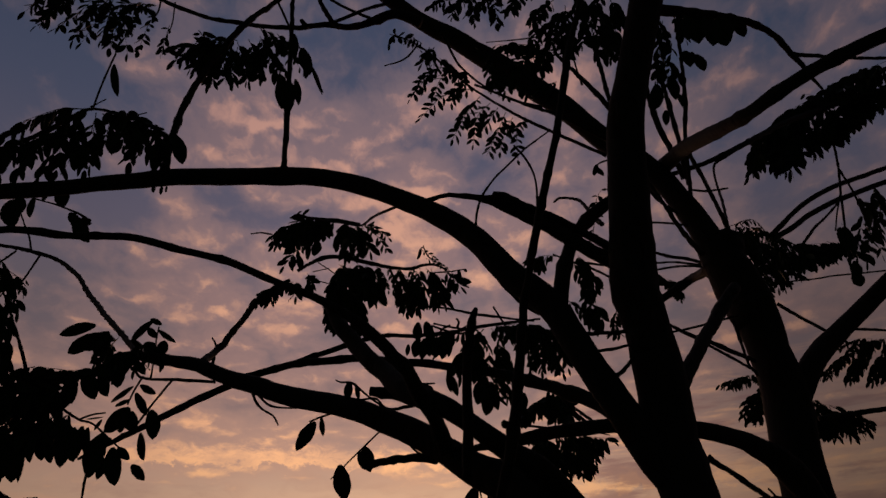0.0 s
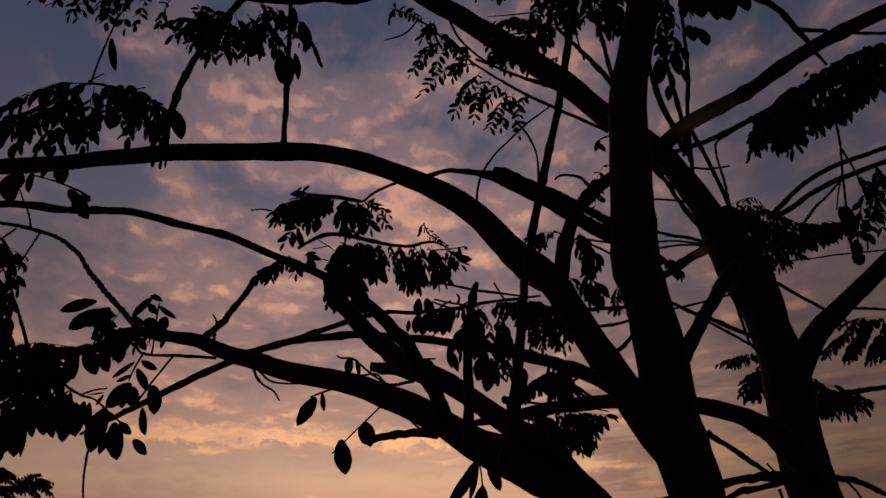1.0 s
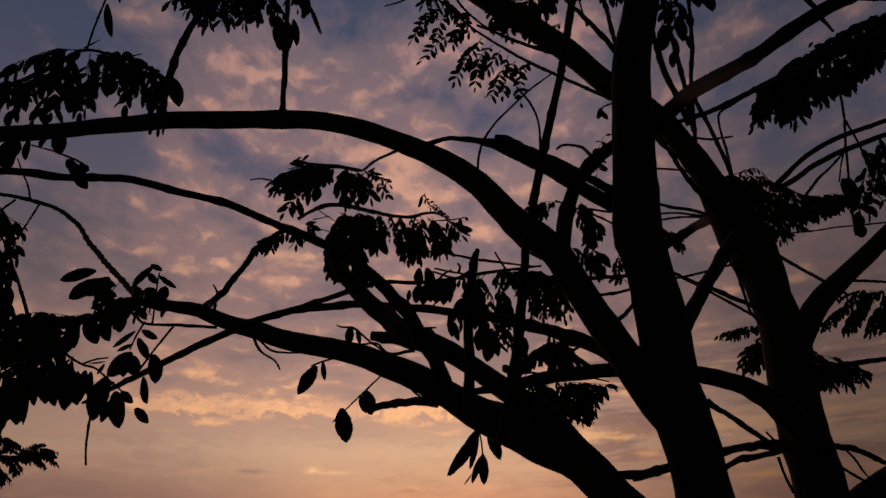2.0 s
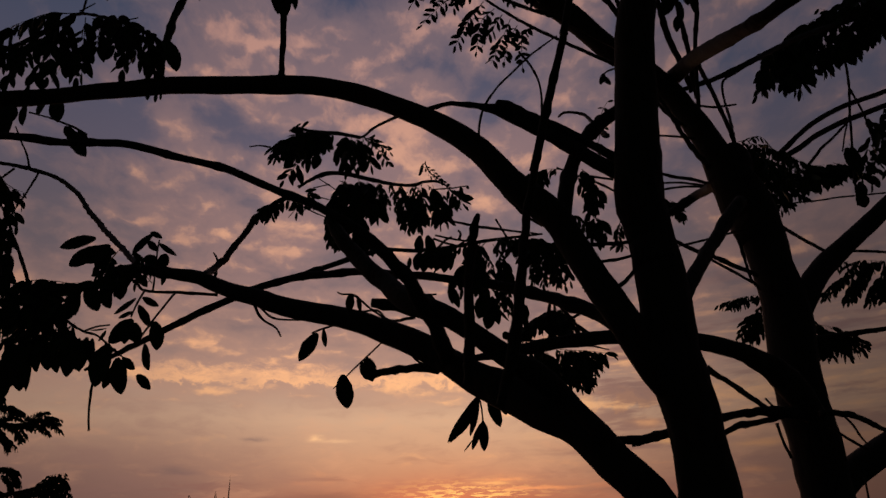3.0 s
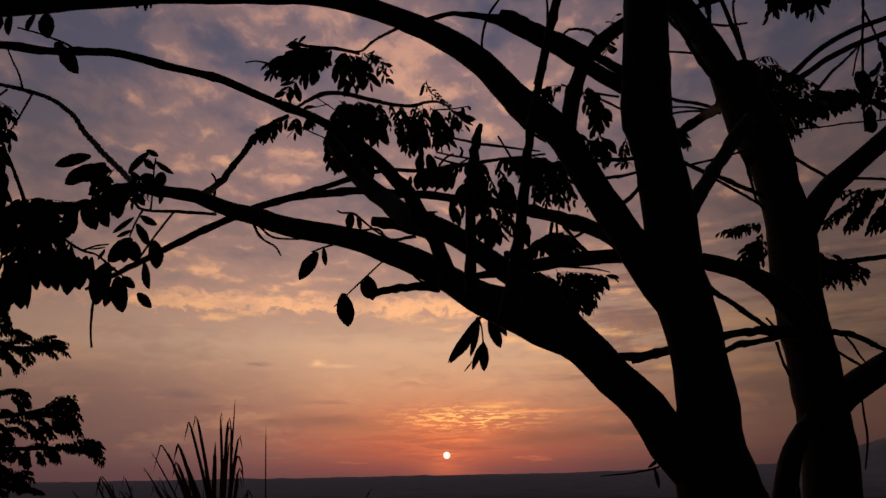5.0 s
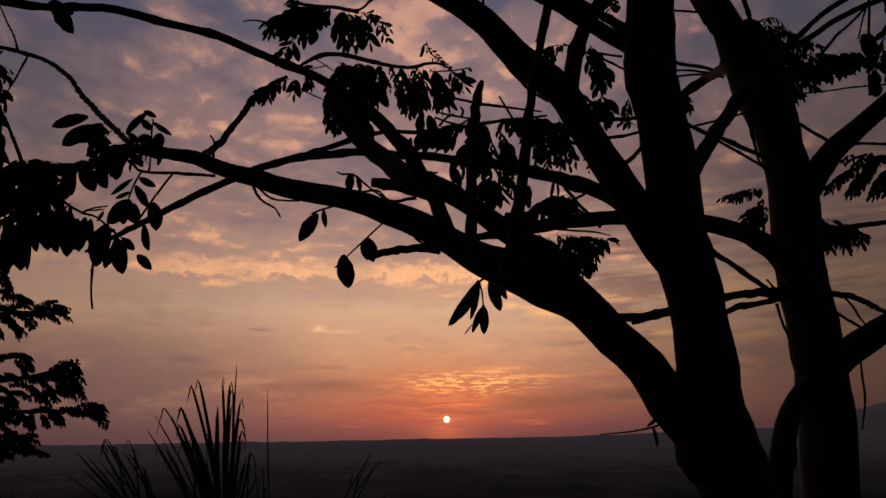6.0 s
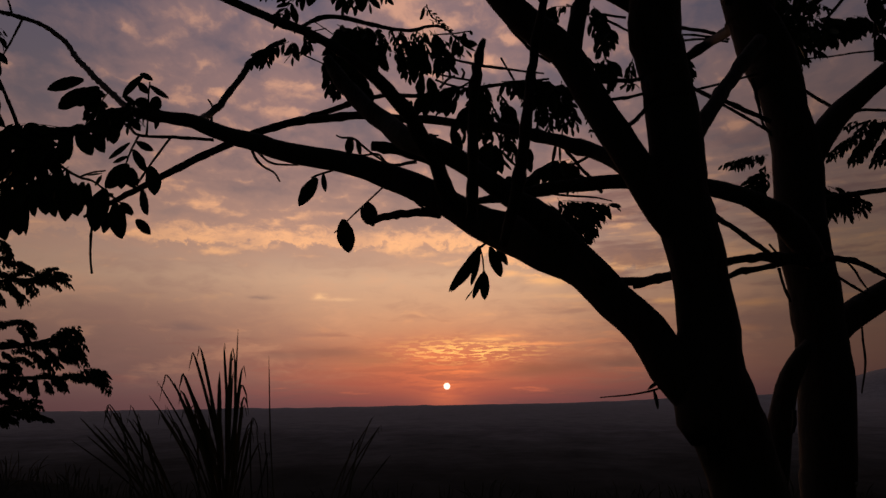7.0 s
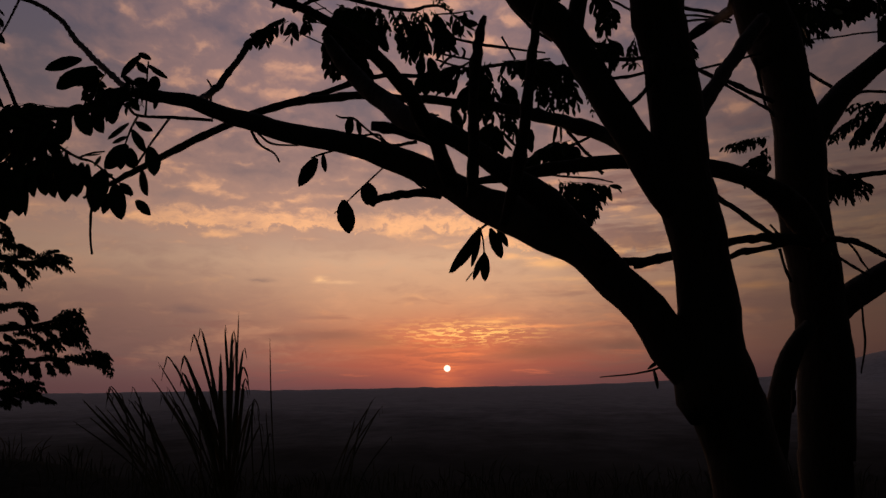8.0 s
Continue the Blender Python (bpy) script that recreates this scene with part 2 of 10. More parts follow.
LIT_SCRAPS = [
    (-9.6, 8.2, 0.5, 0.18, srgb(245, 190, 140), 0.9),
    (-8.0, 8.0, 1.5, 0.12, srgb(226, 176, 136), 0.7),
    (5.2, 9.8, 0.8, 0.2, srgb(252, 184, 126), 0.75),
    (7.7, 9.2, 1.1, 0.28, srgb(252, 184, 126), 0.8),
    (6.5, 9.6, 0.6, 0.15, srgb(246, 180, 126), 0.7),
    (15.4, 8.6, 1.0, 0.25, srgb(240, 170, 120), 0.7),
    (7.2, 4.4, 2.6, 0.1, srgb(246, 150, 98), 0.65),
    (4.6, 5.0, 1.4, 0.09, srgb(250, 158, 102), 0.6),
    (1.6, 2.4, 1.5, 0.09, srgb(250, 130, 84), 0.6),
    (3.5, 4.8, 1.3, 0.13, srgb(252, 176, 112), 0.80),
    (6.2, 4.4, 2.0, 0.10, srgb(236, 150, 104), 0.70),
]
LOW_LIT_SCRAPS = [
    (22.7, 6.7, 1.7, 0.20, srgb(214, 150, 104), 0.65),
    (22.1, 5.0, 1.2, 0.22, srgb(190, 128, 96), 0.55),
    (8.8, 9.1, 1.4, 0.30, srgb(252, 188, 126), 0.60),
    (16.9, 7.3, 1.0, 0.20, srgb(246, 178, 116), 0.60),
]
fray = W.vec("SUBTRACT", W.noise(W.vec("MULTIPLY", ang, (0.7, 2.2, 1.0)), 1.0, 5, 0.62, out="Color"), (0.5, 0.5, 0.5))
frayed = W.vec("ADD", W.vec("ADD", ang, W.vec("MULTIPLY", warp, (0.5, 0.09, 0))), W.vec("MULTIPLY", fray, (2.0, 0.4, 0)))
for a, e, rx, ry, tint, amount in DARK_SCRAPS + LOW_DARK_SCRAPS + LIT_SCRAPS + LOW_LIT_SCRAPS:
    d = W.vec("MULTIPLY", W.vec("SUBTRACT", frayed, (a, e, 0)), (1 / rx, 1 / ry, 0))
    g = W.math("EXPONENT", W.math("MULTIPLY", W.vec("DOT_PRODUCT", d, d, out=1), -1.0))
    body = W.mix(W.math("MULTIPLY", g, amount), body, tint)
side = W.math("MULTIPLY", W.span(az, 2.0, 32.0), W.span(el, 8.0, 30.0, 0.80, 0.57))
side = W.math("MAXIMUM", side, W.math("MULTIPLY", W.span(az, -8.0, -36.0), W.span(el, 8.0, 28.0, 0.42, 0.32)))
body = W.mix(side, body, W.ramp(high, [(10 / 60, srgb(42, 28, 28)), (22 / 60, srgb(42, 34, 36)), (32 / 60, srgb(28, 39, 55)), (40 / 60, srgb(22, 40, 60))]))
body = W.mix(1.0, body, W.span(away, 48.0, 92.0, 1.0, 0.012), "MULTIPLY")
disc = W.span(away, 0.29, 0.15)
body = W.mix(disc, body, (2.6, 1.9, 1.4, 1))
glow = W.add("ShaderNodeBackground")
W.put(glow.inputs[0], body)
blue = W.add("ShaderNodeTexSky")
blue.sky_type, blue.sun_disc, blue.dust_density = "NISHITA", False, 3.0
blue.sun_elevation, blue.sun_rotation = radians(SUN_EL), radians(SUN_AZ)
dusk = W.add("ShaderNodeBackground")
W.put(dusk.inputs[0], blue.outputs[0])
W.put(dusk.inputs[1], SKY_BLUE)
both = W.add("ShaderNodeAddShader")
W.put(both.inputs[0], glow.outputs[0])
W.put(both.inputs[1], dusk.outputs[0])
W.put(W.add("ShaderNodeOutputWorld").inputs[0], both.outputs[0])

sun = new("sun", bpy.data.lights.new("sun", "SUN"))
sun.data.energy, sun.data.angle, sun.data.color = 0.07, radians(0.5), (1.0, 0.45, 0.22)
sun.matrix_basis = look((0, 0, 0), (-s_way[0], -s_way[1], -s_way[2]))


# ---- materials ----
def surface(name):
    m = bpy.data.materials.new(name)
    m.use_nodes = True
    n = Nodes(m.node_tree)
    b = n.add("ShaderNodeBsdfPrincipled")
    n.put(n.add("ShaderNodeOutputMaterial").inputs[0], b.outputs[0])
    return m, n, b


def make_bark(name, dark, pale, grain):
    m, n, b = surface(name)
    co = n.add("ShaderNodeTexCoord").outputs["Object"]
    lines = n.noise(n.vec("MULTIPLY", co, (1, 1, 0.22)), grain, 6, 0.65, 0.6)
    patch = n.noise(co, grain * 0.12, 3, 0.5)
    tone = n.mix(n.span(patch, 0.35, 0.7), n.ramp(lines, [(0.3, dark), (0.7, pale)]), (0.06, 0.063, 0.05, 1))
    n.put(b.inputs["Base Color"], tone)
    n.put(b.inputs["Roughness"], n.span(lines, 0.3, 0.7, 0.95, 0.8))
    b.inputs["Specular IOR Level"].default_value = 0.2
    bump = n.add("ShaderNodeBump")
    bump.inputs["Strength"].default_value, bump.inputs["Distance"].default_value = 0.7, 0.006
    n.put(bump.inputs["Height"], lines)
    n.put(b.inputs["Normal"], bump.outputs[0])
    return m


def make_leaf(name, dark, pale):
    m, n, b = surface(name)
    info = n.math("FRACT", n.math("ADD", n.add("ShaderNodeNewGeometry").outputs["Random Per Island"], n.add("ShaderNodeObjectInfo").outputs["Random"]))
    co = n.add("ShaderNodeTexCoord").outputs["Object"]
    spots = n.noise(co, 60.0, 4, 0.6)
    tone = n.mix(info, dark, pale)
    tone = n.mix(n.span(spots, 0.62, 0.75), tone, (0.06, 0.045, 0.02, 1))
    n.put(b.inputs["Base Color"], tone)
    n.put(b.inputs["Roughness"], n.span(spots, 0.3, 0.7, 0.55, 0.75))
    b.inputs["Specular IOR Level"].default_value = 0.25
    return m


bark_near = make_bark("grey_brown_bark", (0.03, 0.024, 0.02, 1), (0.085, 0.07, 0.056, 1), 55.0)
bark_twig = make_bark("twig_bark", (0.03, 0.022, 0.017, 1), (0.075, 0.06, 0.045, 1), 140.0)
leaf_green = make_leaf("dark_green_leaf", (0.022, 0.04, 0.014, 1), (0.05, 0.08, 0.024, 1))
leaf_far = make_leaf("deep_green_leaf", (0.018, 0.034, 0.014, 1), (0.04, 0.062, 0.022, 1))
grass_dry = make_leaf("reed_grass", (0.09, 0.085, 0.045, 1), (0.21, 0.18, 0.10, 1))


# ---- builders ----
def part(name, bm, material, parent, label=""):
    me = bpy.data.meshes.new(name)
    bm.to_mesh(me)
    bm.free()
    me.materials.append(material)
    ob = new(name, me)
    ob.parent = parent
    if label:
        tagged(ob, label)
    return ob


def thing(name, at, label, category, group=""):
    ob = new(name)
    ob.empty_display_size = 0.2
    ob.location = at
    return tagged(ob, label, category, group)


def spline(pts, step):
    """Points of a smooth curve through the given rows of x, y, z, radius."""
    p = np.array(pts, float)
    p = np.vstack([2 * p[0] - p[1], p, 2 * p[-1] - p[-2]])
    out = []
    for i in range(1, len(p) - 2):
        a, b, c, d = p[i - 1:i + 3]
        n = max(2, int(np.linalg.norm(c[:3] - b[:3]) / step))
        for k in range(n):
            t = k / n
            out.append(0.5 * (2 * b + (c - a) * t + (2 * a - 5 * b + 4 * c - d) * t * t + (3 * b - a - 3 * c + d) * t ** 3))
    out.append(p[-2])
    out = np.array(out)
    out[:, 3] = np.maximum(out[:, 3], 0.0006)
    return out


def tube(bm, pts, sides, rough, step, origin, closed_tip=True):
    """A bark-skinned tube along the curve, uneven in girth, with blunt ends."""
    rows = spline(pts, step)
    rings, up = [], None
    gone = np.concatenate([[0], np.cumsum(np.linalg.norm(np.diff(rows[:, :3], axis=0), axis=1))])
    for row, s in zip(rows, gone):
        # slight crooks, and swollen nodes where old leaves stood
        r = row[3]
        c = Vector(row[:3])
        wander = noise.noise_vector(c * (0.09 / max(r, 0.004))) * r * (0.34 if r < 0.02 else 0.16)
        ease = min(1.0, s / (4 * r), (gone[-1] - s) / (4 * r))
        row[:3] += np.array(wander) * max(0.0, ease)
        if r < 0.022:
            gap = 9 * r + 0.035
            near = (s % gap) / gap
            row[3] *= 1 + 0.22 * math.exp(-(min(near, 1 - near) * gap / (0.9 * r + 0.001)) ** 2)
    for i, (x, y, z, r) in enumerate(rows):
        a, b = rows[max(i - 1, 0)][:3], rows[min(i + 1, len(rows) - 1)][:3]
        way = Vector(b - a).normalized()
        if up is None:
            up = way.orthogonal().normalized()
        up = (up - way * up.dot(way)).normalized()
        other = way.cross(up)
        ring = []
        for k in range(sides):
            f = 2 * math.pi * k / sides
            out = up * math.cos(f) + other * math.sin(f)
            c = Vector((x, y, z))
            q = (c + out * r) * 9.0
            w = 1 + rough * noise.noise(q) + rough * 0.5 * noise.noise(q * 3.1) + rough * 0.8 * noise.noise(Vector((x, y, z)) * 14)
            ring.append(bm.verts.new(c + out * r * w - origin))
        rings.append(ring)
    for a, b in zip(rings, rings[1:]):
        for k in range(sides):
            bm.faces.new((a[k], a[(k + 1) % sides], b[(k + 1) % sides], b[k]))
    bm.faces.new(list(reversed(rings[0])))
    bm.faces.new(rings[-1])
    for f in bm.faces:
        f.smooth = True


def bough(tree, name, pts, label=""):
    """One trunk, limb, branch or twig of a tree, from rows of x, y, z, radius."""
    bm = bmesh.new()
    r = max(p[3] for p in pts)
    sides = 20 if r > 0.06 else 14 if r > 0.02 else 8 if r > 0.006 else 6
    tube(bm, pts, sides, 0.075 if r > 0.02 else 0.14, min(0.035, max(0.008, r * 0.9)), tree.location)
    return part(name, bm, bark_near if r > 0.012 else bark_twig, tree, label)


def blade(bm, base, way, face, length, width, curl, origin, steps=6, wave=0.0):
    """One leaf: an ovate blade folded a little along its midrib, drooping to its tip."""
    way, face = way.normalized(), (face - way * face.dot(way)).normalized()
    across = way.cross(face)
    rows = []
    bend = rng.uniform(-0.10, 0.10)
    for i in range(steps + 1):
        t = i / steps
        w = width * 0.5 * (math.sin(math.pi * min(1, t * 0.955 + 0.03)) ** 0.68) * (0.95 + 0.08 * t)
        if i == steps:
            w = width * 0.03
        c = base + way * (length * t) + face * (curl * length * t * t) + across * (bend * length * t * t) - origin
        wl, wr = w * (1 + wave * rng.uniform(-1, 1)), w * (1 + wave * rng.uniform(-1, 1))
        rows.append([bm.verts.new(c + across * wl + face * (wl * 0.28)), bm.verts.new(c), bm.verts.new(c - across * wr + face * (wr * 0.28))])
    for a, b in zip(rows, rows[1:]):
        for k in (0, 1):
            bm.faces.new((a[k], a[k + 1], b[k + 1], b[k]))


rng = random.Random(7)

# a handful of leaflet meshes of unit length, shared by all leaflets that are objects of their own
LEAFLETS = []
for k in range(8):
    bm = bmesh.new()
    blade(bm, Vector((0, 0, 0)), Vector((0, 1, 0)), Vector((0, 0, 1)), 1.0, rng.uniform(0.38, 0.5), rng.uniform(-0.12, 0.12), Vector((0, 0, 0)), 6, 0.06)
    me = bpy.data.meshes.new("leaflet")
    bm.to_mesh(me)
    bm.free()
    me.materials.append(leaf_green)
    LEAFLETS.append(me)


def frond(tree, base, tip, leaf, pairs, droop=0.7, bow=0.12, material=None, loose=False):
    """A pinnate leaf: a bowed stalk with leaflets in pairs that hang from it and one at its tip.
    loose: each leaflet is an object of its own."""
    base, tip = Vector(base), Vector(tip)
    long = (tip - base).length
    mid = (base + tip) / 2 + Vector((0, 0, bow * long)) + Vector((rng.gauss(0, 1), rng.gauss(0, 1), 0)) * 0.03 * long
    r = 0.0012 + 0.006 * leaf
    bm = bmesh.new()
    rows = spline([(*base, r), (*mid, r * 0.8), (*tip, r * 0.45)], long / 8)
    tube(bm, rows[:, :4], 5, 0.1, long / 6, tree.location)
    n = len(rows) - 1
    hung = []
    for i in range(pairs + 1):
        t = 0.10 + 0.90 * i / pairs
        k = min(n - 1, int(t * n))
        at = Vector(rows[k][:3]).lerp(Vector(rows[k + 1][:3]), t * n - k)
        way = Vector(rows[k + 1][:3] - rows[k][:3]).normalized()
        facing = Vector((rng.gauss(0, 0.4), -1, rng.gauss(0, 0.3))).normalized()
        side = way.cross(facing).normalized()
        for s in ((-1, 1) if i < pairs else (0,)):
            if rng.random() < 0.05:
                continue
            d = way * (0.4 if s else 1.0) + side * (s * 0.7) + Vector((0, 0, -droop)) + Vector((rng.gauss(0, 0.1), rng.gauss(0, 0.22), rng.gauss(0, 0.08)))
            size = leaf * rng.uniform(0.78, 1.1) * (0.82 + 0.3 * math.sin(math.pi * min(1, t)))
            f = facing + Vector((rng.gauss(0, 0.5), 0, rng.gauss(0, 0.35)))
            at2 = at + d.normalized() * 0.06 * leaf
            if loose:
                hung.append((at2, d.normalized(), f, size))
            else:
                blade(bm, at2, d, f, size, size * rng.uniform(0.37, 0.5), rng.uniform(-0.12, 0.12), tree.location)
    ob = part("frond", bm, material or leaf_green, tree)
    for at, d, f, size in hung:
        f = (f - d * f.dot(d)).normalized()
        m = Matrix((d.cross(f) * size, d * size, f * size)).transposed().to_4x4()
        m.translation = at - tree.location
        piece = new("leaflet", rng.choice(LEAFLETS))
        piece.parent, piece.matrix_basis = ob, m
    return ob


def leaf(tree, base, tip, ratio=0.45, label=""):
    """A single leaf on its own, hanging from base to tip."""
    base, tip = Vector(base), Vector(tip)
    bm = bmesh.new()
    d = tip - base
    blade(bm, base, d, Vector((rng.gauss(0, 0.3), -1, rng.gauss(0, 0.2))), d.length, d.length * ratio, rng.uniform(-0.06, 0.06), tree.location, 12, 0.05)
    return part("leaf", bm, leaf_green, tree, label)


# ---- the trees ----
tree_A = thing("tree", (0.903, 1.785, -0.050), "dark many-limbed leguminous tree with arching bare limbs and drooping pinnate leaves", "tree")
tree_B = thing("tree", (1.290, 2.550, -0.100), "slender dark forked tree with hanging leaf sprays, close behind another", "tree")
tree_C = thing("tree", (-10.743, 12.750, -0.800), "dark tree with tiers of feathery leaves on the hill slope", "tree")
tree_D = thing("tree", (8.538, 9.600, -0.270), "dark leafy tree with drooping boughs, farther off on the hilltop", "tree")

# near tree
bough(tree_A, "trunk", [(0.913, 1.785, -0.050, 0.2200), (0.873, 1.785, 0.100, 0.1700), (0.793, 1.785, 0.500, 0.1280), (0.674, 1.785, 1.393, 0.0823), (0.630, 1.785, 1.519, 0.0938), (0.620, 1.785, 1.622, 0.0824), (0.619, 1.785, 1.711, 0.0713), (0.612, 1.785, 1.848, 0.0650), (0.604, 1.785, 1.917, 0.0648), (0.589, 1.785, 1.987, 0.0707), (0.577, 1.785, 2.058, 0.0712), (0.581, 1.785, 2.172, 0.0672), (0.573, 1.785, 2.275, 0.0644), (0.565, 1.785, 2.350, 0.0606)])
bough(tree_A, "upper_trunk", [(0.573, 1.785, 2.275, 0.0644), (0.565, 1.785, 2.350, 0.0606), (0.553, 1.785, 2.426, 0.0646), (0.545, 1.785, 2.504, 0.0644), (0.585, 1.785, 2.867, 0.0594), (0.602, 1.785, 3.014, 0.0577), (0.622, 1.785, 3.103, 0.0561), (0.648, 1.785, 3.194, 0.0544), (0.679, 1.785, 3.313, 0.0539), (0.754, 1.785, 3.569, 0.0566), (0.829, 1.785, 3.852, 0.0534), (0.958, 1.785, 4.374, 0.0471), (1.102, 1.785, 5.001, 0.0297)])
bough(tree_A, "limb", [(0.670, 1.785, 1.283, 0.0313), (0.629, 1.785, 1.405, 0.0475), (0.605, 1.785, 1.487, 0.0512), (0.573, 1.785, 1.563, 0.0526), (0.522, 1.785, 1.632, 0.0535), (0.482, 1.799, 1.715, 0.0508), (0.417, 1.821, 1.788, 0.0486), (0.353, 1.866, 1.876, 0.0514), (0.269, 1.932, 1.941, 0.0582), (0.186, 2.013, 2.003, 0.0547), (0.097, 2.081, 2.067, 0.0468), (0.036, 2.136, 2.118, 0.0416), (-0.049, 2.208, 2.186, 0.0431), (-0.139, 2.259, 2.241, 0.0402), (-0.233, 2.299, 2.288, 0.0373), (-0.331, 2.343, 2.331, 0.0352), (-0.442, 2.384, 2.366, 0.0349), (-0.537, 2.416, 2.399, 0.0343), (-0.644, 2.449, 2.443, 0.0314), (-0.755, 2.480, 2.486, 0.0290), (-0.869, 2.508, 2.542, 0.0255), (-0.981, 2.527, 2.571, 0.0214), (-1.092, 2.543, 2.595, 0.0187), (-1.169, 2.550, 2.602, 0.0146), (-1.240, 2.550, 2.594, 0.0083)])
bough(tree_A, "limb", [(0.393, 1.790, 1.838, 0.0192), (0.319, 1.840, 1.945, 0.0268), (0.246, 1.800, 1.997, 0.0330), (0.188, 1.763, 2.025, 0.0287), (0.132, 1.725, 2.054, 0.0264), (0.080, 1.725, 2.093, 0.0253), (0.027, 1.725, 2.129, 0.0254), (-0.027, 1.763, 2.170, 0.0292), (-0.086, 1.838, 2.217, 0.0306), (-0.138, 1.950, 2.297, 0.0284), (-0.199, 2.025, 2.373, 0.0267), (-0.249, 2.100, 2.449, 0.0278), (-0.292, 2.138, 2.512, 0.0253), (-0.329, 2.175, 2.577, 0.0211), (-0.351, 2.175, 2.615, 0.0123)])
bough(tree_A, "limb", [(-0.003, 1.740, 2.119, 0.0208), (-0.027, 1.725, 2.144, 0.0208), (-0.051, 1.671, 2.170, 0.0189), (-0.070, 1.625, 2.195, 0.0171), (-0.097, 1.589, 2.221, 0.0156), (-0.135, 1.564, 2.253, 0.0143), (-0.172, 1.549, 2.282, 0.0128), (-0.211, 1.540, 2.310, 0.0115), (-0.249, 1.532, 2.333, 0.0103), (-0.295, 1.530, 2.357, 0.0104), (-0.341, 1.533, 2.376, 0.0104), (-0.389, 1.537, 2.401, 0.0091), (-0.438, 1.540, 2.427, 0.0092), (-0.502, 1.545, 2.459, 0.0093), (-0.563, 1.548, 2.479, 0.0093), (-0.634, 1.552, 2.501, 0.0095), (-0.706, 1.556, 2.528, 0.0095), (-0.777, 1.560, 2.546, 0.0095), (-0.927, 1.575, 2.561, 0.0089), (-1.016, 1.575, 2.574, 0.0096), (-1.102, 1.575, 2.582, 0.0090), (-1.233, 1.575, 2.588, 0.0068)])
bough(tree_A, "branch", [(-0.032, 1.815, 2.204, 0.0196), (-0.022, 1.875, 2.187, 0.0202), (-0.009, 1.950, 2.173, 0.0212), (0.002, 2.025, 2.156, 0.0216), (0.028, 2.062, 2.109, 0.0263)])
bough(tree_A, "branch", [(-0.003, 2.181, 2.269, 0.0210), (-0.055, 2.185, 2.294, 0.0207), (-0.135, 2.192, 2.318, 0.0175), (-0.211, 2.197, 2.331, 0.0152)], "sawn-off branch stub")
bough(tree_A, "branch", [(0.055, 1.424, 1.903, 0.0089), (0.058, 1.409, 1.944, 0.0116), (0.059, 1.394, 1.986, 0.0105), (0.062, 1.379, 2.074, 0.0101), (0.067, 1.364, 2.153, 0.0102), (0.072, 1.349, 2.189, 0.0085), (0.077, 1.333, 2.207, 0.0068), (0.083, 1.318, 2.220, 0.0039)], "snapped upright branch stub")
bough(tree_A, "branch", [(0.495, 1.872, 2.132, 0.0302), (0.444, 1.953, 2.203, 0.0216), (0.367, 2.034, 2.267, 0.0189), (0.281, 2.116, 2.326, 0.0172), (0.168, 2.197, 2.383, 0.0152), (0.045, 2.278, 2.435, 0.0140), (-0.108, 2.360, 2.483, 0.0135), (-0.272, 2.441, 2.530, 0.0140), (-0.446, 2.523, 2.553, 0.0145), (-0.587, 2.604, 2.562, 0.0138), (-0.797, 2.685, 2.524, 0.0141), (-1.053, 2.767, 2.437, 0.0132), (-1.273, 2.848, 2.361, 0.0101), (-1.435, 2.929, 2.316, 0.0057)])
bough(tree_A, "branch", [(-0.757, 2.767, 2.589, 0.0090), (-0.624, 2.767, 2.620, 0.0091), (-0.490, 2.767, 2.665, 0.0114), (-0.356, 2.767, 2.710, 0.0115), (-0.218, 2.767, 2.744, 0.0092), (-0.081, 2.767, 2.739, 0.0092), (0.057, 2.767, 2.753, 0.0080), (0.220, 2.767, 2.779, 0.0069), (0.429, 2.767, 2.802, 0.0046)])
bough(tree_A, "branch", [(-0.930, 2.735, 2.635, 0.0156), (-0.961, 2.937, 2.746, 0.0155), (-0.952, 3.029, 2.819, 0.0150), (-0.942, 3.091, 2.884, 0.0141), (-0.921, 3.137, 2.956, 0.0141), (-0.899, 3.226, 3.070, 0.0135), (-0.866, 3.289, 3.171, 0.0125), (-0.803, 3.300, 3.233, 0.0111), (-0.730, 3.300, 3.269, 0.0086)])
bough(tree_A, "branch", [(-1.154, 2.625, 2.648, 0.0113), (-1.427, 3.150, 2.901, 0.0125), (-1.882, 3.856, 3.333, 0.0155), (-2.399, 4.621, 3.834, 0.0173), (-2.761, 5.051, 4.222, 0.0174), (-3.167, 5.430, 4.562, 0.0171), (-3.378, 5.438, 4.641, 0.0171), (-3.555, 5.438, 4.689, 0.0153), (-3.680, 5.438, 4.714, 0.0153), (-3.987, 5.438, 4.788, 0.0115)])
bough(tree_A, "twig", [(-3.500, 5.595, 4.753, 0.0097), (-3.500, 5.526, 4.835, 0.0085), (-3.530, 5.459, 4.924, 0.0072), (-3.564, 5.391, 5.034, 0.0060)])
bough(tree_A, "twig", [(-3.404, 5.595, 4.706, 0.0097), (-3.400, 5.526, 4.561, 0.0084), (-3.409, 5.459, 4.396, 0.0070), (-3.468, 5.391, 4.136, 0.0045)])
bough(tree_A, "twig", [(-3.628, 5.595, 4.739, 0.0097), (-3.662, 5.493, 4.588, 0.0083), (-3.755, 5.391, 4.421, 0.0069)])
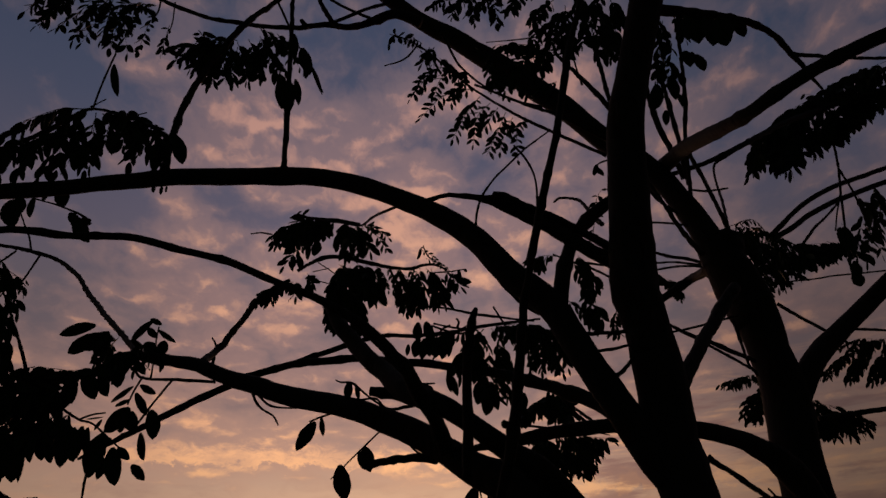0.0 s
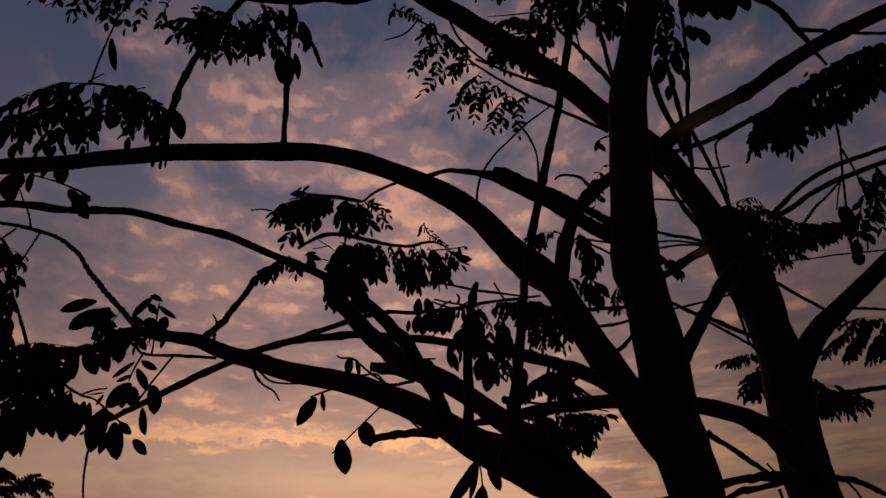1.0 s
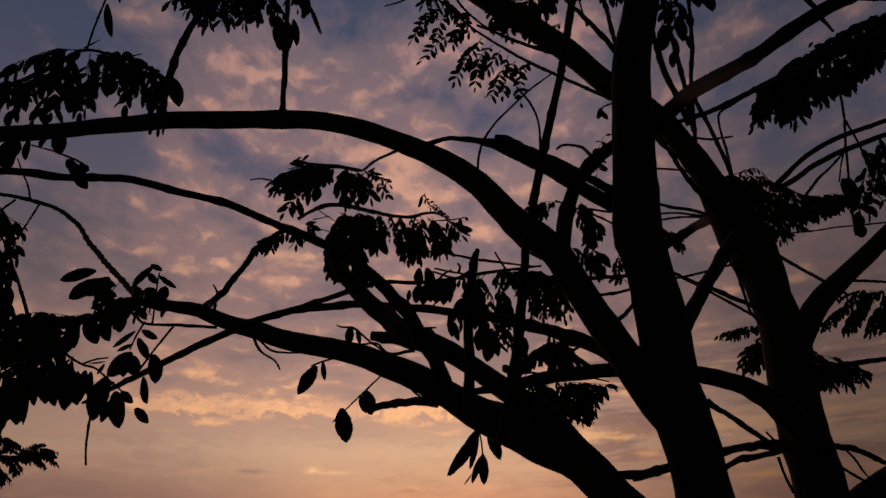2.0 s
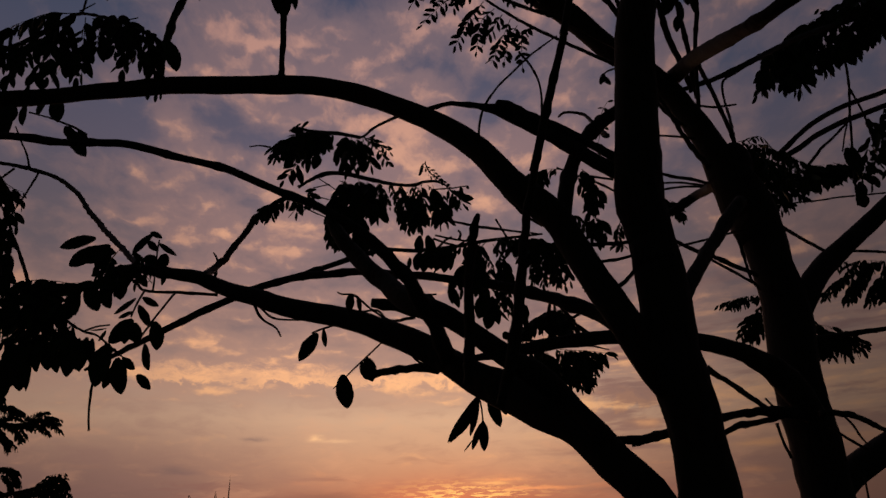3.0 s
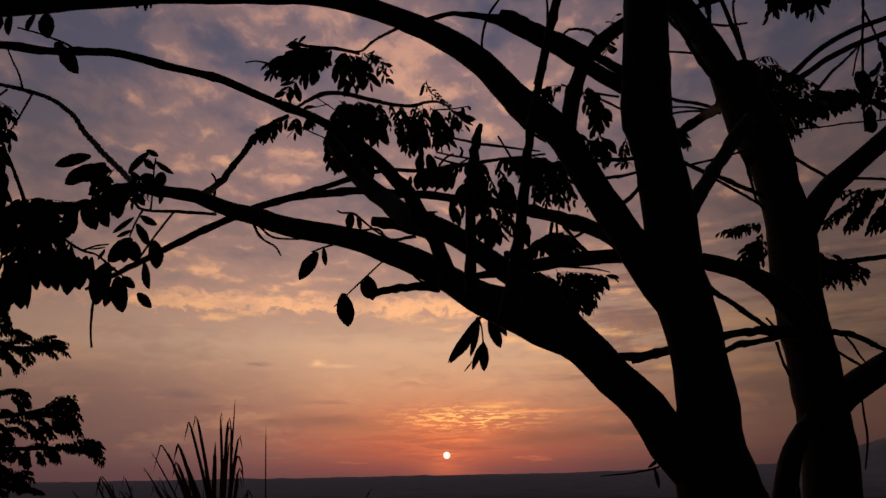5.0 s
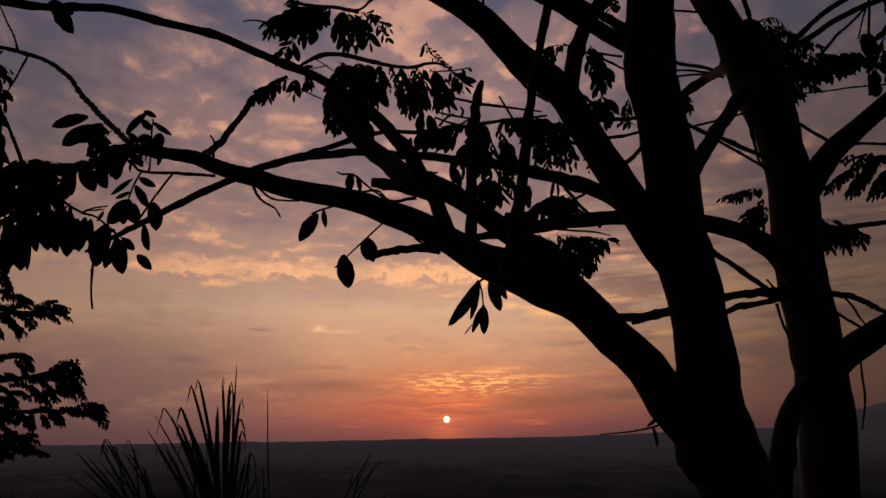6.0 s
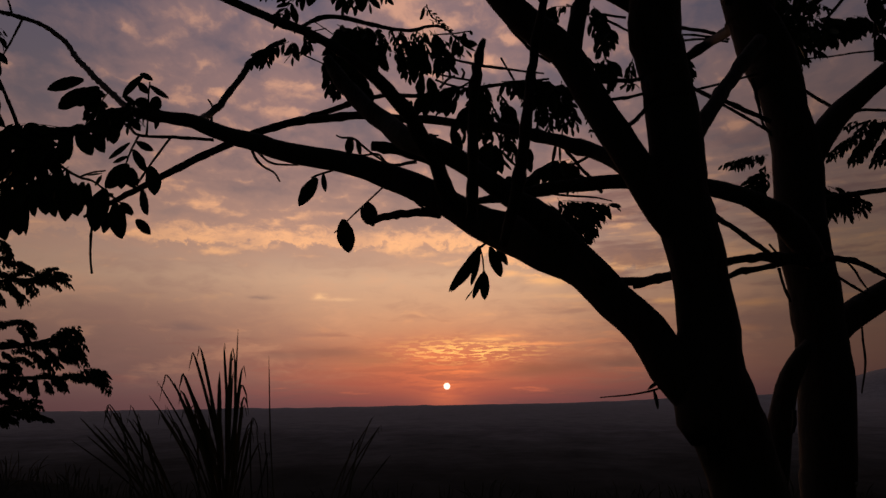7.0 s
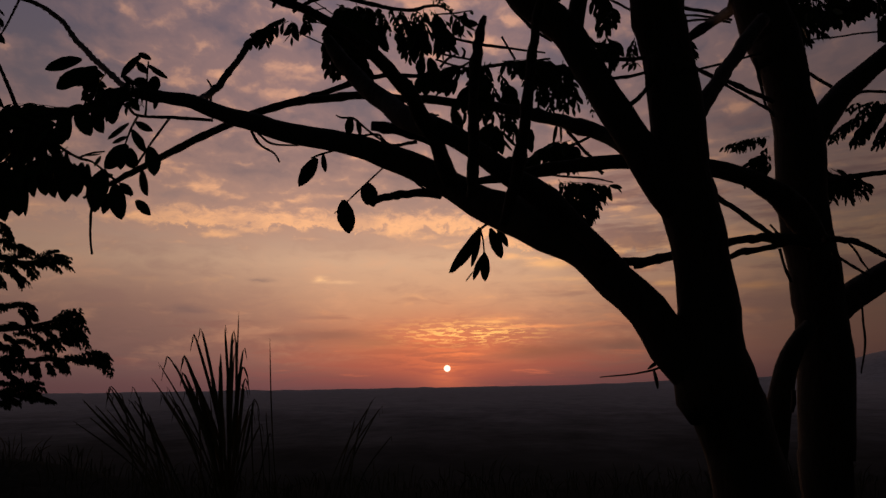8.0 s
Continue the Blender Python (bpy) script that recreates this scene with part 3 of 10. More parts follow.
bough(tree_A, "twig", [(-0.827, 2.604, 2.511, 0.0063), (-0.959, 2.588, 2.517, 0.0063), (-1.083, 2.571, 2.521, 0.0052), (-1.118, 2.555, 2.549, 0.0052), (-1.152, 2.539, 2.566, 0.0042), (-1.183, 2.523, 2.583, 0.0031)])
bough(tree_A, "twig", [(-1.038, 2.523, 2.503, 0.0041), (-1.037, 2.523, 2.558, 0.0031), (-1.040, 2.523, 2.647, 0.0031), (-1.039, 2.523, 2.704, 0.0026)])
bough(tree_A, "twig", [(-1.000, 3.092, 2.754, 0.0076), (-1.005, 3.119, 2.832, 0.0051), (-1.017, 3.146, 2.876, 0.0052), (-1.044, 3.174, 2.916, 0.0039)])
bough(tree_A, "twig", [(-0.664, 2.482, 2.453, 0.0060), (-0.635, 2.472, 2.390, 0.0050), (-0.605, 2.462, 2.358, 0.0039), (-0.566, 2.451, 2.333, 0.0034), (-0.544, 2.441, 2.298, 0.0029)])
bough(tree_A, "twig", [(-0.630, 2.482, 2.416, 0.0040), (-0.588, 2.468, 2.376, 0.0040), (-0.535, 2.455, 2.362, 0.0034), (-0.483, 2.441, 2.355, 0.0029)])
bough(tree_A, "twig", [(-0.359, 2.401, 2.322, 0.0038), (-0.390, 2.380, 2.305, 0.0033), (-0.424, 2.360, 2.284, 0.0028)])
bough(tree_A, "twig", [(-0.193, 2.360, 2.246, 0.0033), (-0.255, 2.346, 2.181, 0.0028), (-0.303, 2.333, 2.129, 0.0023), (-0.340, 2.319, 2.089, 0.0018)])
bough(tree_A, "branch", [(-0.007, 2.238, 2.128, 0.0157), (-0.078, 2.268, 2.137, 0.0142), (-0.142, 2.299, 2.140, 0.0125), (-0.195, 2.329, 2.139, 0.0118), (-0.228, 2.360, 2.136, 0.0147)])
bough(tree_A, "twig", [(-0.159, 2.278, 2.292, 0.0046), (-0.215, 2.278, 2.332, 0.0037), (-0.252, 2.278, 2.365, 0.0037), (-0.280, 2.278, 2.387, 0.0037), (-0.317, 2.278, 2.390, 0.0028), (-0.332, 2.278, 2.398, 0.0023)])
bough(tree_A, "twig", [(-0.077, 2.278, 2.306, 0.0055), (-0.159, 2.278, 2.296, 0.0046), (-0.200, 2.278, 2.331, 0.0037), (-0.251, 2.278, 2.329, 0.0037), (-0.297, 2.278, 2.337, 0.0028)])
bough(tree_A, "twig", [(-0.085, 2.034, 2.298, 0.0033), (-0.043, 2.014, 2.291, 0.0029), (-0.007, 1.994, 2.285, 0.0024)])
bough(tree_A, "twig", [(-0.052, 2.197, 2.130, 0.0042), (-0.075, 2.177, 2.142, 0.0033), (-0.096, 2.156, 2.163, 0.0025)])
bough(tree_A, "limb", [(0.613, 1.785, 1.889, 0.0309), (0.564, 1.785, 1.966, 0.0449), (0.512, 1.773, 2.044, 0.0475), (0.469, 1.770, 2.123, 0.0427), (0.429, 1.780, 2.205, 0.0414), (0.393, 1.793, 2.282, 0.0401), (0.351, 1.807, 2.377, 0.0395), (0.318, 1.821, 2.449, 0.0414), (0.204, 1.844, 2.572, 0.0412), (0.131, 1.880, 2.685, 0.0373), (0.050, 1.900, 2.769, 0.0351), (-0.034, 1.921, 2.833, 0.0326), (-0.122, 1.934, 2.885, 0.0314), (-0.211, 1.948, 2.931, 0.0310), (-0.303, 1.962, 2.968, 0.0305), (-0.395, 1.970, 2.991, 0.0307), (-0.487, 1.977, 3.000, 0.0300), (-0.669, 1.980, 3.005, 0.0292), (-0.851, 1.980, 3.009, 0.0284), (-1.027, 1.975, 2.988, 0.0266), (-1.196, 1.961, 2.963, 0.0247), (-1.363, 1.947, 2.945, 0.0257), (-1.526, 1.933, 2.927, 0.0237), (-1.717, 1.912, 2.911, 0.0208)])
bough(tree_A, "branch", [(-0.492, 1.977, 3.027, 0.0131), (-0.495, 1.980, 3.063, 0.0094), (-0.498, 1.983, 3.195, 0.0097), (-0.503, 1.986, 3.372, 0.0090), (-0.510, 1.988, 3.533, 0.0083), (-0.516, 1.991, 3.705, 0.0085), (-0.534, 1.994, 4.013, 0.0067)])
bough(tree_A, "branch", [(-0.884, 1.969, 3.032, 0.0149), (-0.910, 2.031, 3.174, 0.0137), (-0.920, 2.092, 3.354, 0.0134), (-0.915, 2.154, 3.520, 0.0130), (-0.899, 2.215, 3.680, 0.0136), (-0.887, 2.277, 3.827, 0.0130), (-0.850, 2.338, 3.991, 0.0135), (-0.794, 2.400, 4.161, 0.0128), (-0.717, 2.461, 4.324, 0.0120), (-0.608, 2.523, 4.549, 0.0112)])
bough(tree_A, "twig", [(-0.115, 1.969, 2.868, 0.0053), (-0.167, 2.064, 2.906, 0.0046), (-0.213, 2.158, 2.942, 0.0048), (-0.265, 2.252, 2.966, 0.0040), (-0.356, 2.347, 3.037, 0.0042), (-0.457, 2.441, 3.104, 0.0033)])
bough(tree_A, "twig", [(0.123, 1.807, 2.691, 0.0040), (0.128, 1.804, 2.740, 0.0036), (0.144, 1.801, 2.789, 0.0037), (0.180, 1.798, 2.846, 0.0033), (0.227, 1.796, 2.897, 0.0033), (0.289, 1.793, 2.960, 0.0029), (0.369, 1.790, 3.023, 0.0025)])
bough(tree_A, "twig", [(0.258, 1.772, 2.560, 0.0038), (0.272, 1.770, 2.612, 0.0038), (0.289, 1.766, 2.671, 0.0038), (0.301, 1.762, 2.741, 0.0039), (0.303, 1.759, 2.803, 0.0032), (0.296, 1.757, 2.848, 0.0032), (0.278, 1.754, 2.893, 0.0032), (0.246, 1.750, 2.939, 0.0032)])
bough(tree_A, "twig", [(0.163, 1.872, 2.602, 0.0049), (0.181, 1.872, 2.556, 0.0040), (0.211, 1.872, 2.514, 0.0040), (0.249, 1.872, 2.471, 0.0040), (0.294, 1.872, 2.438, 0.0032)])
bough(tree_A, "branch", [(0.579, 1.872, 2.576, 0.0286), (0.493, 1.863, 2.613, 0.0226), (0.433, 1.859, 2.651, 0.0206), (0.371, 1.853, 2.694, 0.0210), (0.292, 1.846, 2.743, 0.0197), (0.236, 1.839, 2.772, 0.0194), (0.188, 1.833, 2.793, 0.0164), (0.150, 1.826, 2.801, 0.0098), (0.100, 1.817, 2.804, 0.0081), (0.049, 1.808, 2.804, 0.0073), (0.001, 1.799, 2.788, 0.0063), (-0.036, 1.790, 2.773, 0.0048)])
bough(tree_A, "branch", [(0.531, 1.872, 2.642, 0.0145), (0.474, 1.859, 2.675, 0.0129), (0.429, 1.852, 2.701, 0.0113), (0.378, 1.844, 2.729, 0.0115), (0.315, 1.834, 2.754, 0.0129), (0.259, 1.823, 2.774, 0.0145), (0.205, 1.810, 2.793, 0.0159), (0.178, 1.800, 2.798, 0.0097)])
bough(tree_A, "branch", [(0.339, 1.807, 2.374, 0.0197), (0.350, 1.834, 2.464, 0.0215), (0.364, 1.856, 2.540, 0.0222), (0.387, 1.876, 2.611, 0.0210), (0.421, 1.895, 2.688, 0.0197), (0.462, 1.910, 2.751, 0.0203), (0.504, 1.921, 2.798, 0.0203), (0.557, 1.933, 2.844, 0.0207), (0.659, 1.953, 2.930, 0.0175)])
bough(tree_A, "twig", [(0.571, 2.116, 2.871, 0.0075), (0.645, 2.544, 3.171, 0.0080), (0.709, 2.986, 3.504, 0.0081), (0.672, 3.054, 3.564, 0.0069), (0.638, 3.120, 3.607, 0.0070), (0.622, 3.186, 3.626, 0.0057)])
bough(tree_A, "branch", [(0.137, 1.709, 1.909, 0.0092), (0.159, 1.676, 1.987, 0.0157), (0.176, 1.642, 2.065, 0.0137), (0.184, 1.609, 2.123, 0.0117), (0.194, 1.576, 2.208, 0.0111), (0.204, 1.542, 2.292, 0.0098), (0.215, 1.509, 2.356, 0.0091), (0.232, 1.476, 2.433, 0.0091), (0.249, 1.443, 2.502, 0.0091), (0.270, 1.409, 2.586, 0.0084), (0.287, 1.376, 2.647, 0.0084), (0.299, 1.343, 2.692, 0.0077)])
bough(tree_A, "branch", [(0.286, 1.302, 2.644, 0.0084), (0.323, 1.318, 2.816, 0.0089), (0.347, 1.335, 2.922, 0.0085), (0.379, 1.351, 3.033, 0.0073), (0.415, 1.367, 3.173, 0.0069), (0.470, 1.383, 3.418, 0.0049)])
bough(tree_A, "twig", [(-0.025, 2.116, 2.581, 0.0036), (0.047, 2.116, 2.570, 0.0036), (0.118, 2.116, 2.552, 0.0045), (0.224, 2.116, 2.534, 0.0036), (0.312, 2.116, 2.521, 0.0027)])
bough(tree_A, "twig", [(0.185, 2.116, 2.574, 0.0027), (0.199, 2.116, 2.546, 0.0031), (0.222, 2.116, 2.501, 0.0035)])
bough(tree_A, "twig", [(0.000, 2.034, 2.444, 0.0034), (0.023, 2.034, 2.471, 0.0034), (0.044, 2.034, 2.480, 0.0026)])
bough(tree_A, "twig", [(-0.007, 2.034, 2.487, 0.0026), (0.044, 2.034, 2.474, 0.0026), (0.111, 2.034, 2.460, 0.0034)])
bough(tree_A, "twig", [(0.064, 2.034, 2.470, 0.0043), (0.070, 2.034, 2.489, 0.0034), (0.063, 2.034, 2.502, 0.0026)])
bough(tree_A, "twig", [(0.390, 1.790, 2.293, 0.0042), (0.440, 1.790, 2.298, 0.0042), (0.471, 1.790, 2.301, 0.0039), (0.512, 1.790, 2.311, 0.0035)])
bough(tree_A, "twig", [(0.393, 1.790, 2.343, 0.0064), (0.443, 1.790, 2.347, 0.0057), (0.472, 1.790, 2.346, 0.0057), (0.515, 1.790, 2.350, 0.0050)])
frond(tree_A, (0.465, 1.912, 2.540), (0.426, 1.865, 2.463), 0.036, 4, 0.81, 0.12)
frond(tree_A, (0.431, 1.912, 2.437), (0.463, 1.889, 2.403), 0.033, 4, 0.81, 0.12)
frond(tree_A, (0.524, 1.912, 2.464), (0.514, 1.931, 2.402), 0.028, 5, 0.81, 0.12)
frond(tree_A, (0.527, 1.912, 2.390), (0.502, 1.935, 2.397), 0.022, 3, 0.81, 0.12)
leaf(tree_A, (0.247, 2.116, 2.277), (0.262, 2.122, 2.213), 0.36)
leaf(tree_A, (0.351, 2.197, 2.333), (0.340, 2.214, 2.270), 0.20)
leaf(tree_A, (0.361, 2.197, 2.327), (0.364, 2.198, 2.270), 0.15)
leaf(tree_A, (0.035, 2.197, 2.388), (0.048, 2.208, 2.324), 0.40)
leaf(tree_A, (0.045, 2.197, 2.375), (0.068, 2.205, 2.312), 0.40)
bough(tree_A, "twig", [(0.342, 2.197, 2.359, 0.0043), (0.362, 2.197, 2.333, 0.0043), (0.391, 2.197, 2.293, 0.0047), (0.426, 2.197, 2.245, 0.0051), (0.455, 2.197, 2.216, 0.0043)])
bough(tree_A, "twig", [(0.396, 2.197, 2.260, 0.0043), (0.427, 2.197, 2.274, 0.0047), (0.466, 2.197, 2.298, 0.0043)])
bough(tree_A, "twig", [(-0.014, 2.278, 2.458, 0.0036), (0.020, 2.278, 2.506, 0.0036), (0.060, 2.278, 2.548, 0.0036), (0.112, 2.278, 2.582, 0.0027)])
bough(tree_A, "twig", [(-0.015, 2.278, 2.581, 0.0036), (0.039, 2.278, 2.560, 0.0036), (0.097, 2.278, 2.547, 0.0036)])
bough(tree_A, "twig", [(0.458, 1.790, 2.222, 0.0066), (0.478, 1.777, 2.232, 0.0058), (0.499, 1.763, 2.252, 0.0051), (0.512, 1.750, 2.268, 0.0036)])
bough(tree_A, "twig", [(0.573, 1.872, 3.036, 0.0073), (0.506, 1.872, 3.083, 0.0055), (0.420, 1.872, 3.143, 0.0056), (0.313, 1.872, 3.193, 0.0047), (0.222, 1.872, 3.243, 0.0038), (0.148, 1.872, 3.282, 0.0038)])
bough(tree_A, "twig", [(0.656, 2.034, 3.267, 0.0100), (0.607, 2.034, 3.358, 0.0092), (0.555, 2.034, 3.439, 0.0083), (0.506, 2.034, 3.508, 0.0073), (0.464, 2.034, 3.573, 0.0064)])
bough(tree_A, "twig", [(0.623, 1.953, 3.215, 0.0077), (0.612, 1.953, 3.327, 0.0079), (0.603, 1.953, 3.445, 0.0071), (0.593, 1.953, 3.526, 0.0061)])
bough(tree_A, "twig", [(0.531, 1.953, 3.342, 0.0040), (0.519, 1.953, 3.420, 0.0030), (0.509, 1.953, 3.514, 0.0031)])
bough(tree_A, "twig", [(0.519, 1.790, 1.598, 0.0033), (0.485, 1.790, 1.581, 0.0026), (0.432, 1.790, 1.571, 0.0020), (0.356, 1.790, 1.565, 0.0013)])
leaf(tree_A, (0.480, 1.790, 1.583), (0.483, 1.771, 1.535), 0.26)
leaf(tree_A, (0.497, 1.790, 1.604), (0.471, 1.802, 1.580), 0.30)
bough(tree_A, "branch", [(0.563, 1.750, 2.096, 0.0264), (0.622, 1.802, 2.186, 0.0265), (0.679, 1.858, 2.263, 0.0227), (0.738, 1.925, 2.334, 0.0206), (0.796, 1.992, 2.402, 0.0197), (0.859, 2.066, 2.478, 0.0207), (0.919, 2.129, 2.553, 0.0214), (1.008, 2.197, 2.658, 0.0222)])
leaf(tree_A, (-1.276, 2.523, 2.715), (-1.408, 2.527, 2.680), 0.42)
leaf(tree_A, (-1.239, 2.523, 2.680), (-1.359, 2.514, 2.606), 0.48)
leaf(tree_A, (-1.220, 2.523, 2.688), (-1.284, 2.502, 2.606), 0.60)
leaf(tree_A, (-1.210, 2.523, 2.667), (-1.261, 2.539, 2.596), 0.60)
leaf(tree_A, (-1.096, 2.523, 2.639), (-1.113, 2.521, 2.586), 0.60)
leaf(tree_A, (-1.131, 2.523, 2.644), (-1.074, 2.532, 2.740), 0.34)
leaf(tree_A, (-1.076, 2.523, 2.735), (-1.035, 2.540, 2.719), 0.60)
leaf(tree_A, (-1.079, 2.523, 2.618), (-1.135, 2.532, 2.652), 0.36)
leaf(tree_A, (-1.039, 2.523, 2.691), (-0.975, 2.542, 2.639), 0.28)
leaf(tree_A, (-1.017, 2.523, 2.585), (-1.003, 2.518, 2.646), 0.70)
leaf(tree_A, (-1.071, 2.523, 2.479), (-1.015, 2.536, 2.445), 0.42)
leaf(tree_A, (-1.081, 2.523, 2.450), (-1.032, 2.520, 2.366), 0.35)
leaf(tree_A, (-1.094, 2.523, 2.475), (-1.171, 2.542, 2.419), 0.22)
leaf(tree_A, (-1.095, 2.523, 2.425), (-1.153, 2.540, 2.403), 0.35)
leaf(tree_A, (-1.016, 2.523, 2.387), (-0.980, 2.505, 2.275), 0.45)
leaf(tree_A, (-1.041, 2.523, 2.306), (-1.002, 2.506, 2.206), 0.42)
leaf(tree_A, (-1.112, 2.523, 2.256), (-1.057, 2.510, 2.210), 0.45)
leaf(tree_A, (-1.054, 2.523, 2.195), (-1.002, 2.544, 2.151), 0.55)
leaf(tree_A, (-1.168, 2.523, 2.308), (-1.205, 2.520, 2.157), 0.50)
leaf(tree_A, (-1.134, 2.523, 2.227), (-1.170, 2.528, 2.153), 0.50)
leaf(tree_A, (-1.130, 2.523, 2.257), (-1.096, 2.514, 2.124), 0.45)
leaf(tree_A, (-1.273, 2.523, 2.537), (-1.232, 2.523, 2.426), 0.55)
leaf(tree_A, (-1.223, 2.523, 2.525), (-1.177, 2.517, 2.444), 0.60)
leaf(tree_A, (-1.202, 2.523, 2.540), (-1.205, 2.516, 2.458), 0.60)
leaf(tree_A, (-1.162, 2.523, 2.545), (-1.145, 2.526, 2.471), 0.60)
leaf(tree_A, (-1.327, 2.523, 2.517), (-1.303, 2.526, 2.414), 0.70)
leaf(tree_A, (-1.316, 2.523, 2.527), (-1.320, 2.541, 2.436), 0.60)
leaf(tree_A, (-1.154, 2.523, 2.534), (-1.153, 2.531, 2.475), 0.70)
leaf(tree_A, (-1.227, 2.523, 2.588), (-1.254, 2.542, 2.561), 0.70)
leaf(tree_A, (-1.068, 2.523, 2.596), (-1.075, 2.539, 2.533), 0.60)
leaf(tree_A, (-0.997, 2.523, 2.584), (-1.013, 2.545, 2.530), 0.40)
leaf(tree_A, (-1.128, 2.523, 2.597), (-1.176, 2.530, 2.517), 0.50)
leaf(tree_A, (-1.037, 2.523, 2.659), (-1.077, 2.507, 2.692), 0.60)
leaf(tree_A, (-1.030, 2.523, 2.600), (-1.087, 2.539, 2.646), 0.60)
leaf(tree_A, (-1.434, 2.523, 2.262), (-1.434, 2.544, 2.151), 0.28)
leaf(tree_A, (-0.405, 2.360, 2.283), (-0.463, 2.378, 2.194), 0.52)
leaf(tree_A, (-0.385, 2.360, 2.299), (-0.381, 2.363, 2.236), 0.30)
leaf(tree_A, (-0.315, 2.335, 2.137), (-0.302, 2.345, 2.029), 0.52)
leaf(tree_A, (-0.242, 2.360, 2.198), (-0.214, 2.347, 2.116), 0.55)
leaf(tree_A, (-0.257, 2.360, 2.185), (-0.239, 2.375, 2.128), 0.50)
leaf(tree_A, (-0.286, 2.278, 2.391), (-0.297, 2.282, 2.331), 0.50)
leaf(tree_A, (-0.265, 2.278, 2.381), (-0.250, 2.269, 2.326), 0.30)
frond(tree_A, (-1.323, 2.523, 2.467), (-1.466, 2.444, 2.429), 0.080, 6, 0.50, 0.04, loose=True)
frond(tree_A, (-1.331, 2.523, 2.458), (-1.572, 2.586, 2.460), 0.089, 6, 0.50, 0.04, loose=True)
frond(tree_A, (-1.338, 2.523, 2.471), (-1.594, 2.611, 2.437), 0.094, 6, 0.50, 0.04, loose=True)
frond(tree_A, (-1.386, 2.523, 2.463), (-1.596, 2.577, 2.457), 0.089, 6, 0.50, 0.04, loose=True)
frond(tree_A, (-1.347, 2.523, 2.465), (-1.448, 2.571, 2.406), 0.084, 6, 0.50, 0.04, loose=True)
frond(tree_A, (-1.350, 2.523, 2.382), (-1.347, 2.441, 2.286), 0.064, 5, 0.50, 0.04, loose=True)
frond(tree_A, (-1.309, 2.523, 2.361), (-1.375, 2.543, 2.307), 0.067, 5, 0.50, 0.04, loose=True)
frond(tree_A, (-1.332, 2.523, 2.471), (-1.448, 2.562, 2.474), 0.068, 6, 0.50, 0.04, loose=True)
frond(tree_A, (-1.427, 2.523, 2.472), (-1.526, 2.492, 2.451), 0.070, 6, 0.50, 0.04, loose=True)
leaf(tree_A, (-1.492, 2.523, 2.313), (-1.499, 2.540, 2.157), 0.45)
leaf(tree_A, (-1.523, 2.523, 2.273), (-1.511, 2.544, 2.134), 0.50)
leaf(tree_A, (-1.469, 2.523, 2.323), (-1.469, 2.523, 2.148), 0.42)
leaf(tree_A, (-1.511, 2.523, 2.314), (-1.527, 2.545, 2.219), 0.50)
leaf(tree_A, (-1.459, 2.523, 2.343), (-1.442, 2.514, 2.246), 0.50)
leaf(tree_A, (-1.417, 2.523, 2.312), (-1.392, 2.504, 2.210), 0.42)
leaf(tree_A, (-1.384, 2.523, 2.312), (-1.379, 2.527, 2.218), 0.50)
leaf(tree_A, (-1.354, 2.523, 2.311), (-1.321, 2.502, 2.200), 0.40)
leaf(tree_A, (-1.336, 2.523, 2.331), (-1.306, 2.509, 2.230), 0.42)
leaf(tree_A, (-1.366, 2.523, 2.311), (-1.357, 2.518, 2.225), 0.50)
leaf(tree_A, (-1.435, 2.523, 2.333), (-1.422, 2.528, 2.249), 0.50)
leaf(tree_A, (-1.298, 2.523, 2.341), (-1.275, 2.507, 2.189), 0.42)
leaf(tree_A, (-1.278, 2.523, 2.330), (-1.250, 2.502, 2.199), 0.50)
leaf(tree_A, (-1.247, 2.523, 2.334), (-1.258, 2.539, 2.223), 0.50)
leaf(tree_A, (-1.229, 2.523, 2.329), (-1.214, 2.514, 2.236), 0.45)
leaf(tree_A, (-1.304, 2.523, 2.361), (-1.318, 2.543, 2.266), 0.50)
leaf(tree_A, (-1.325, 2.523, 2.485), (-1.328, 2.540, 2.406), 0.60)
leaf(tree_A, (-1.340, 2.523, 2.496), (-1.305, 2.517, 2.421), 0.50)
leaf(tree_A, (-1.094, 2.523, 2.396), (-1.158, 2.521, 2.307), 0.60)
leaf(tree_A, (-1.113, 2.523, 2.393), (-1.071, 2.524, 2.306), 0.50)
leaf(tree_A, (-1.132, 2.523, 2.379), (-1.173, 2.529, 2.310), 0.50)
leaf(tree_A, (-1.085, 2.523, 2.384), (-1.062, 2.527, 2.324), 0.40)
leaf(tree_A, (-1.115, 2.523, 2.389), (-1.117, 2.525, 2.308), 0.60)
leaf(tree_A, (-1.177, 2.523, 2.288), (-1.190, 2.528, 2.165), 0.55)
leaf(tree_A, (-1.182, 2.523, 2.365), (-1.250, 2.542, 2.360), 0.12)
leaf(tree_A, (-1.138, 2.523, 2.287), (-1.215, 2.523, 2.272), 0.35)
leaf(tree_A, (-1.185, 2.523, 2.357), (-1.201, 2.520, 2.316), 0.30)
leaf(tree_A, (-1.511, 2.523, 2.526), (-1.433, 2.533, 2.524), 0.40)
leaf(tree_A, (-1.441, 2.523, 2.523), (-1.349, 2.511, 2.515), 0.36)
leaf(tree_A, (-1.371, 2.523, 2.524), (-1.283, 2.514, 2.521), 0.36)
leaf(tree_A, (-1.569, 2.523, 2.515), (-1.503, 2.544, 2.530), 0.40)
leaf(tree_A, (-1.469, 2.523, 2.507), (-1.380, 2.524, 2.505), 0.40)
leaf(tree_A, (-1.400, 2.523, 2.503), (-1.312, 2.525, 2.505), 0.36)
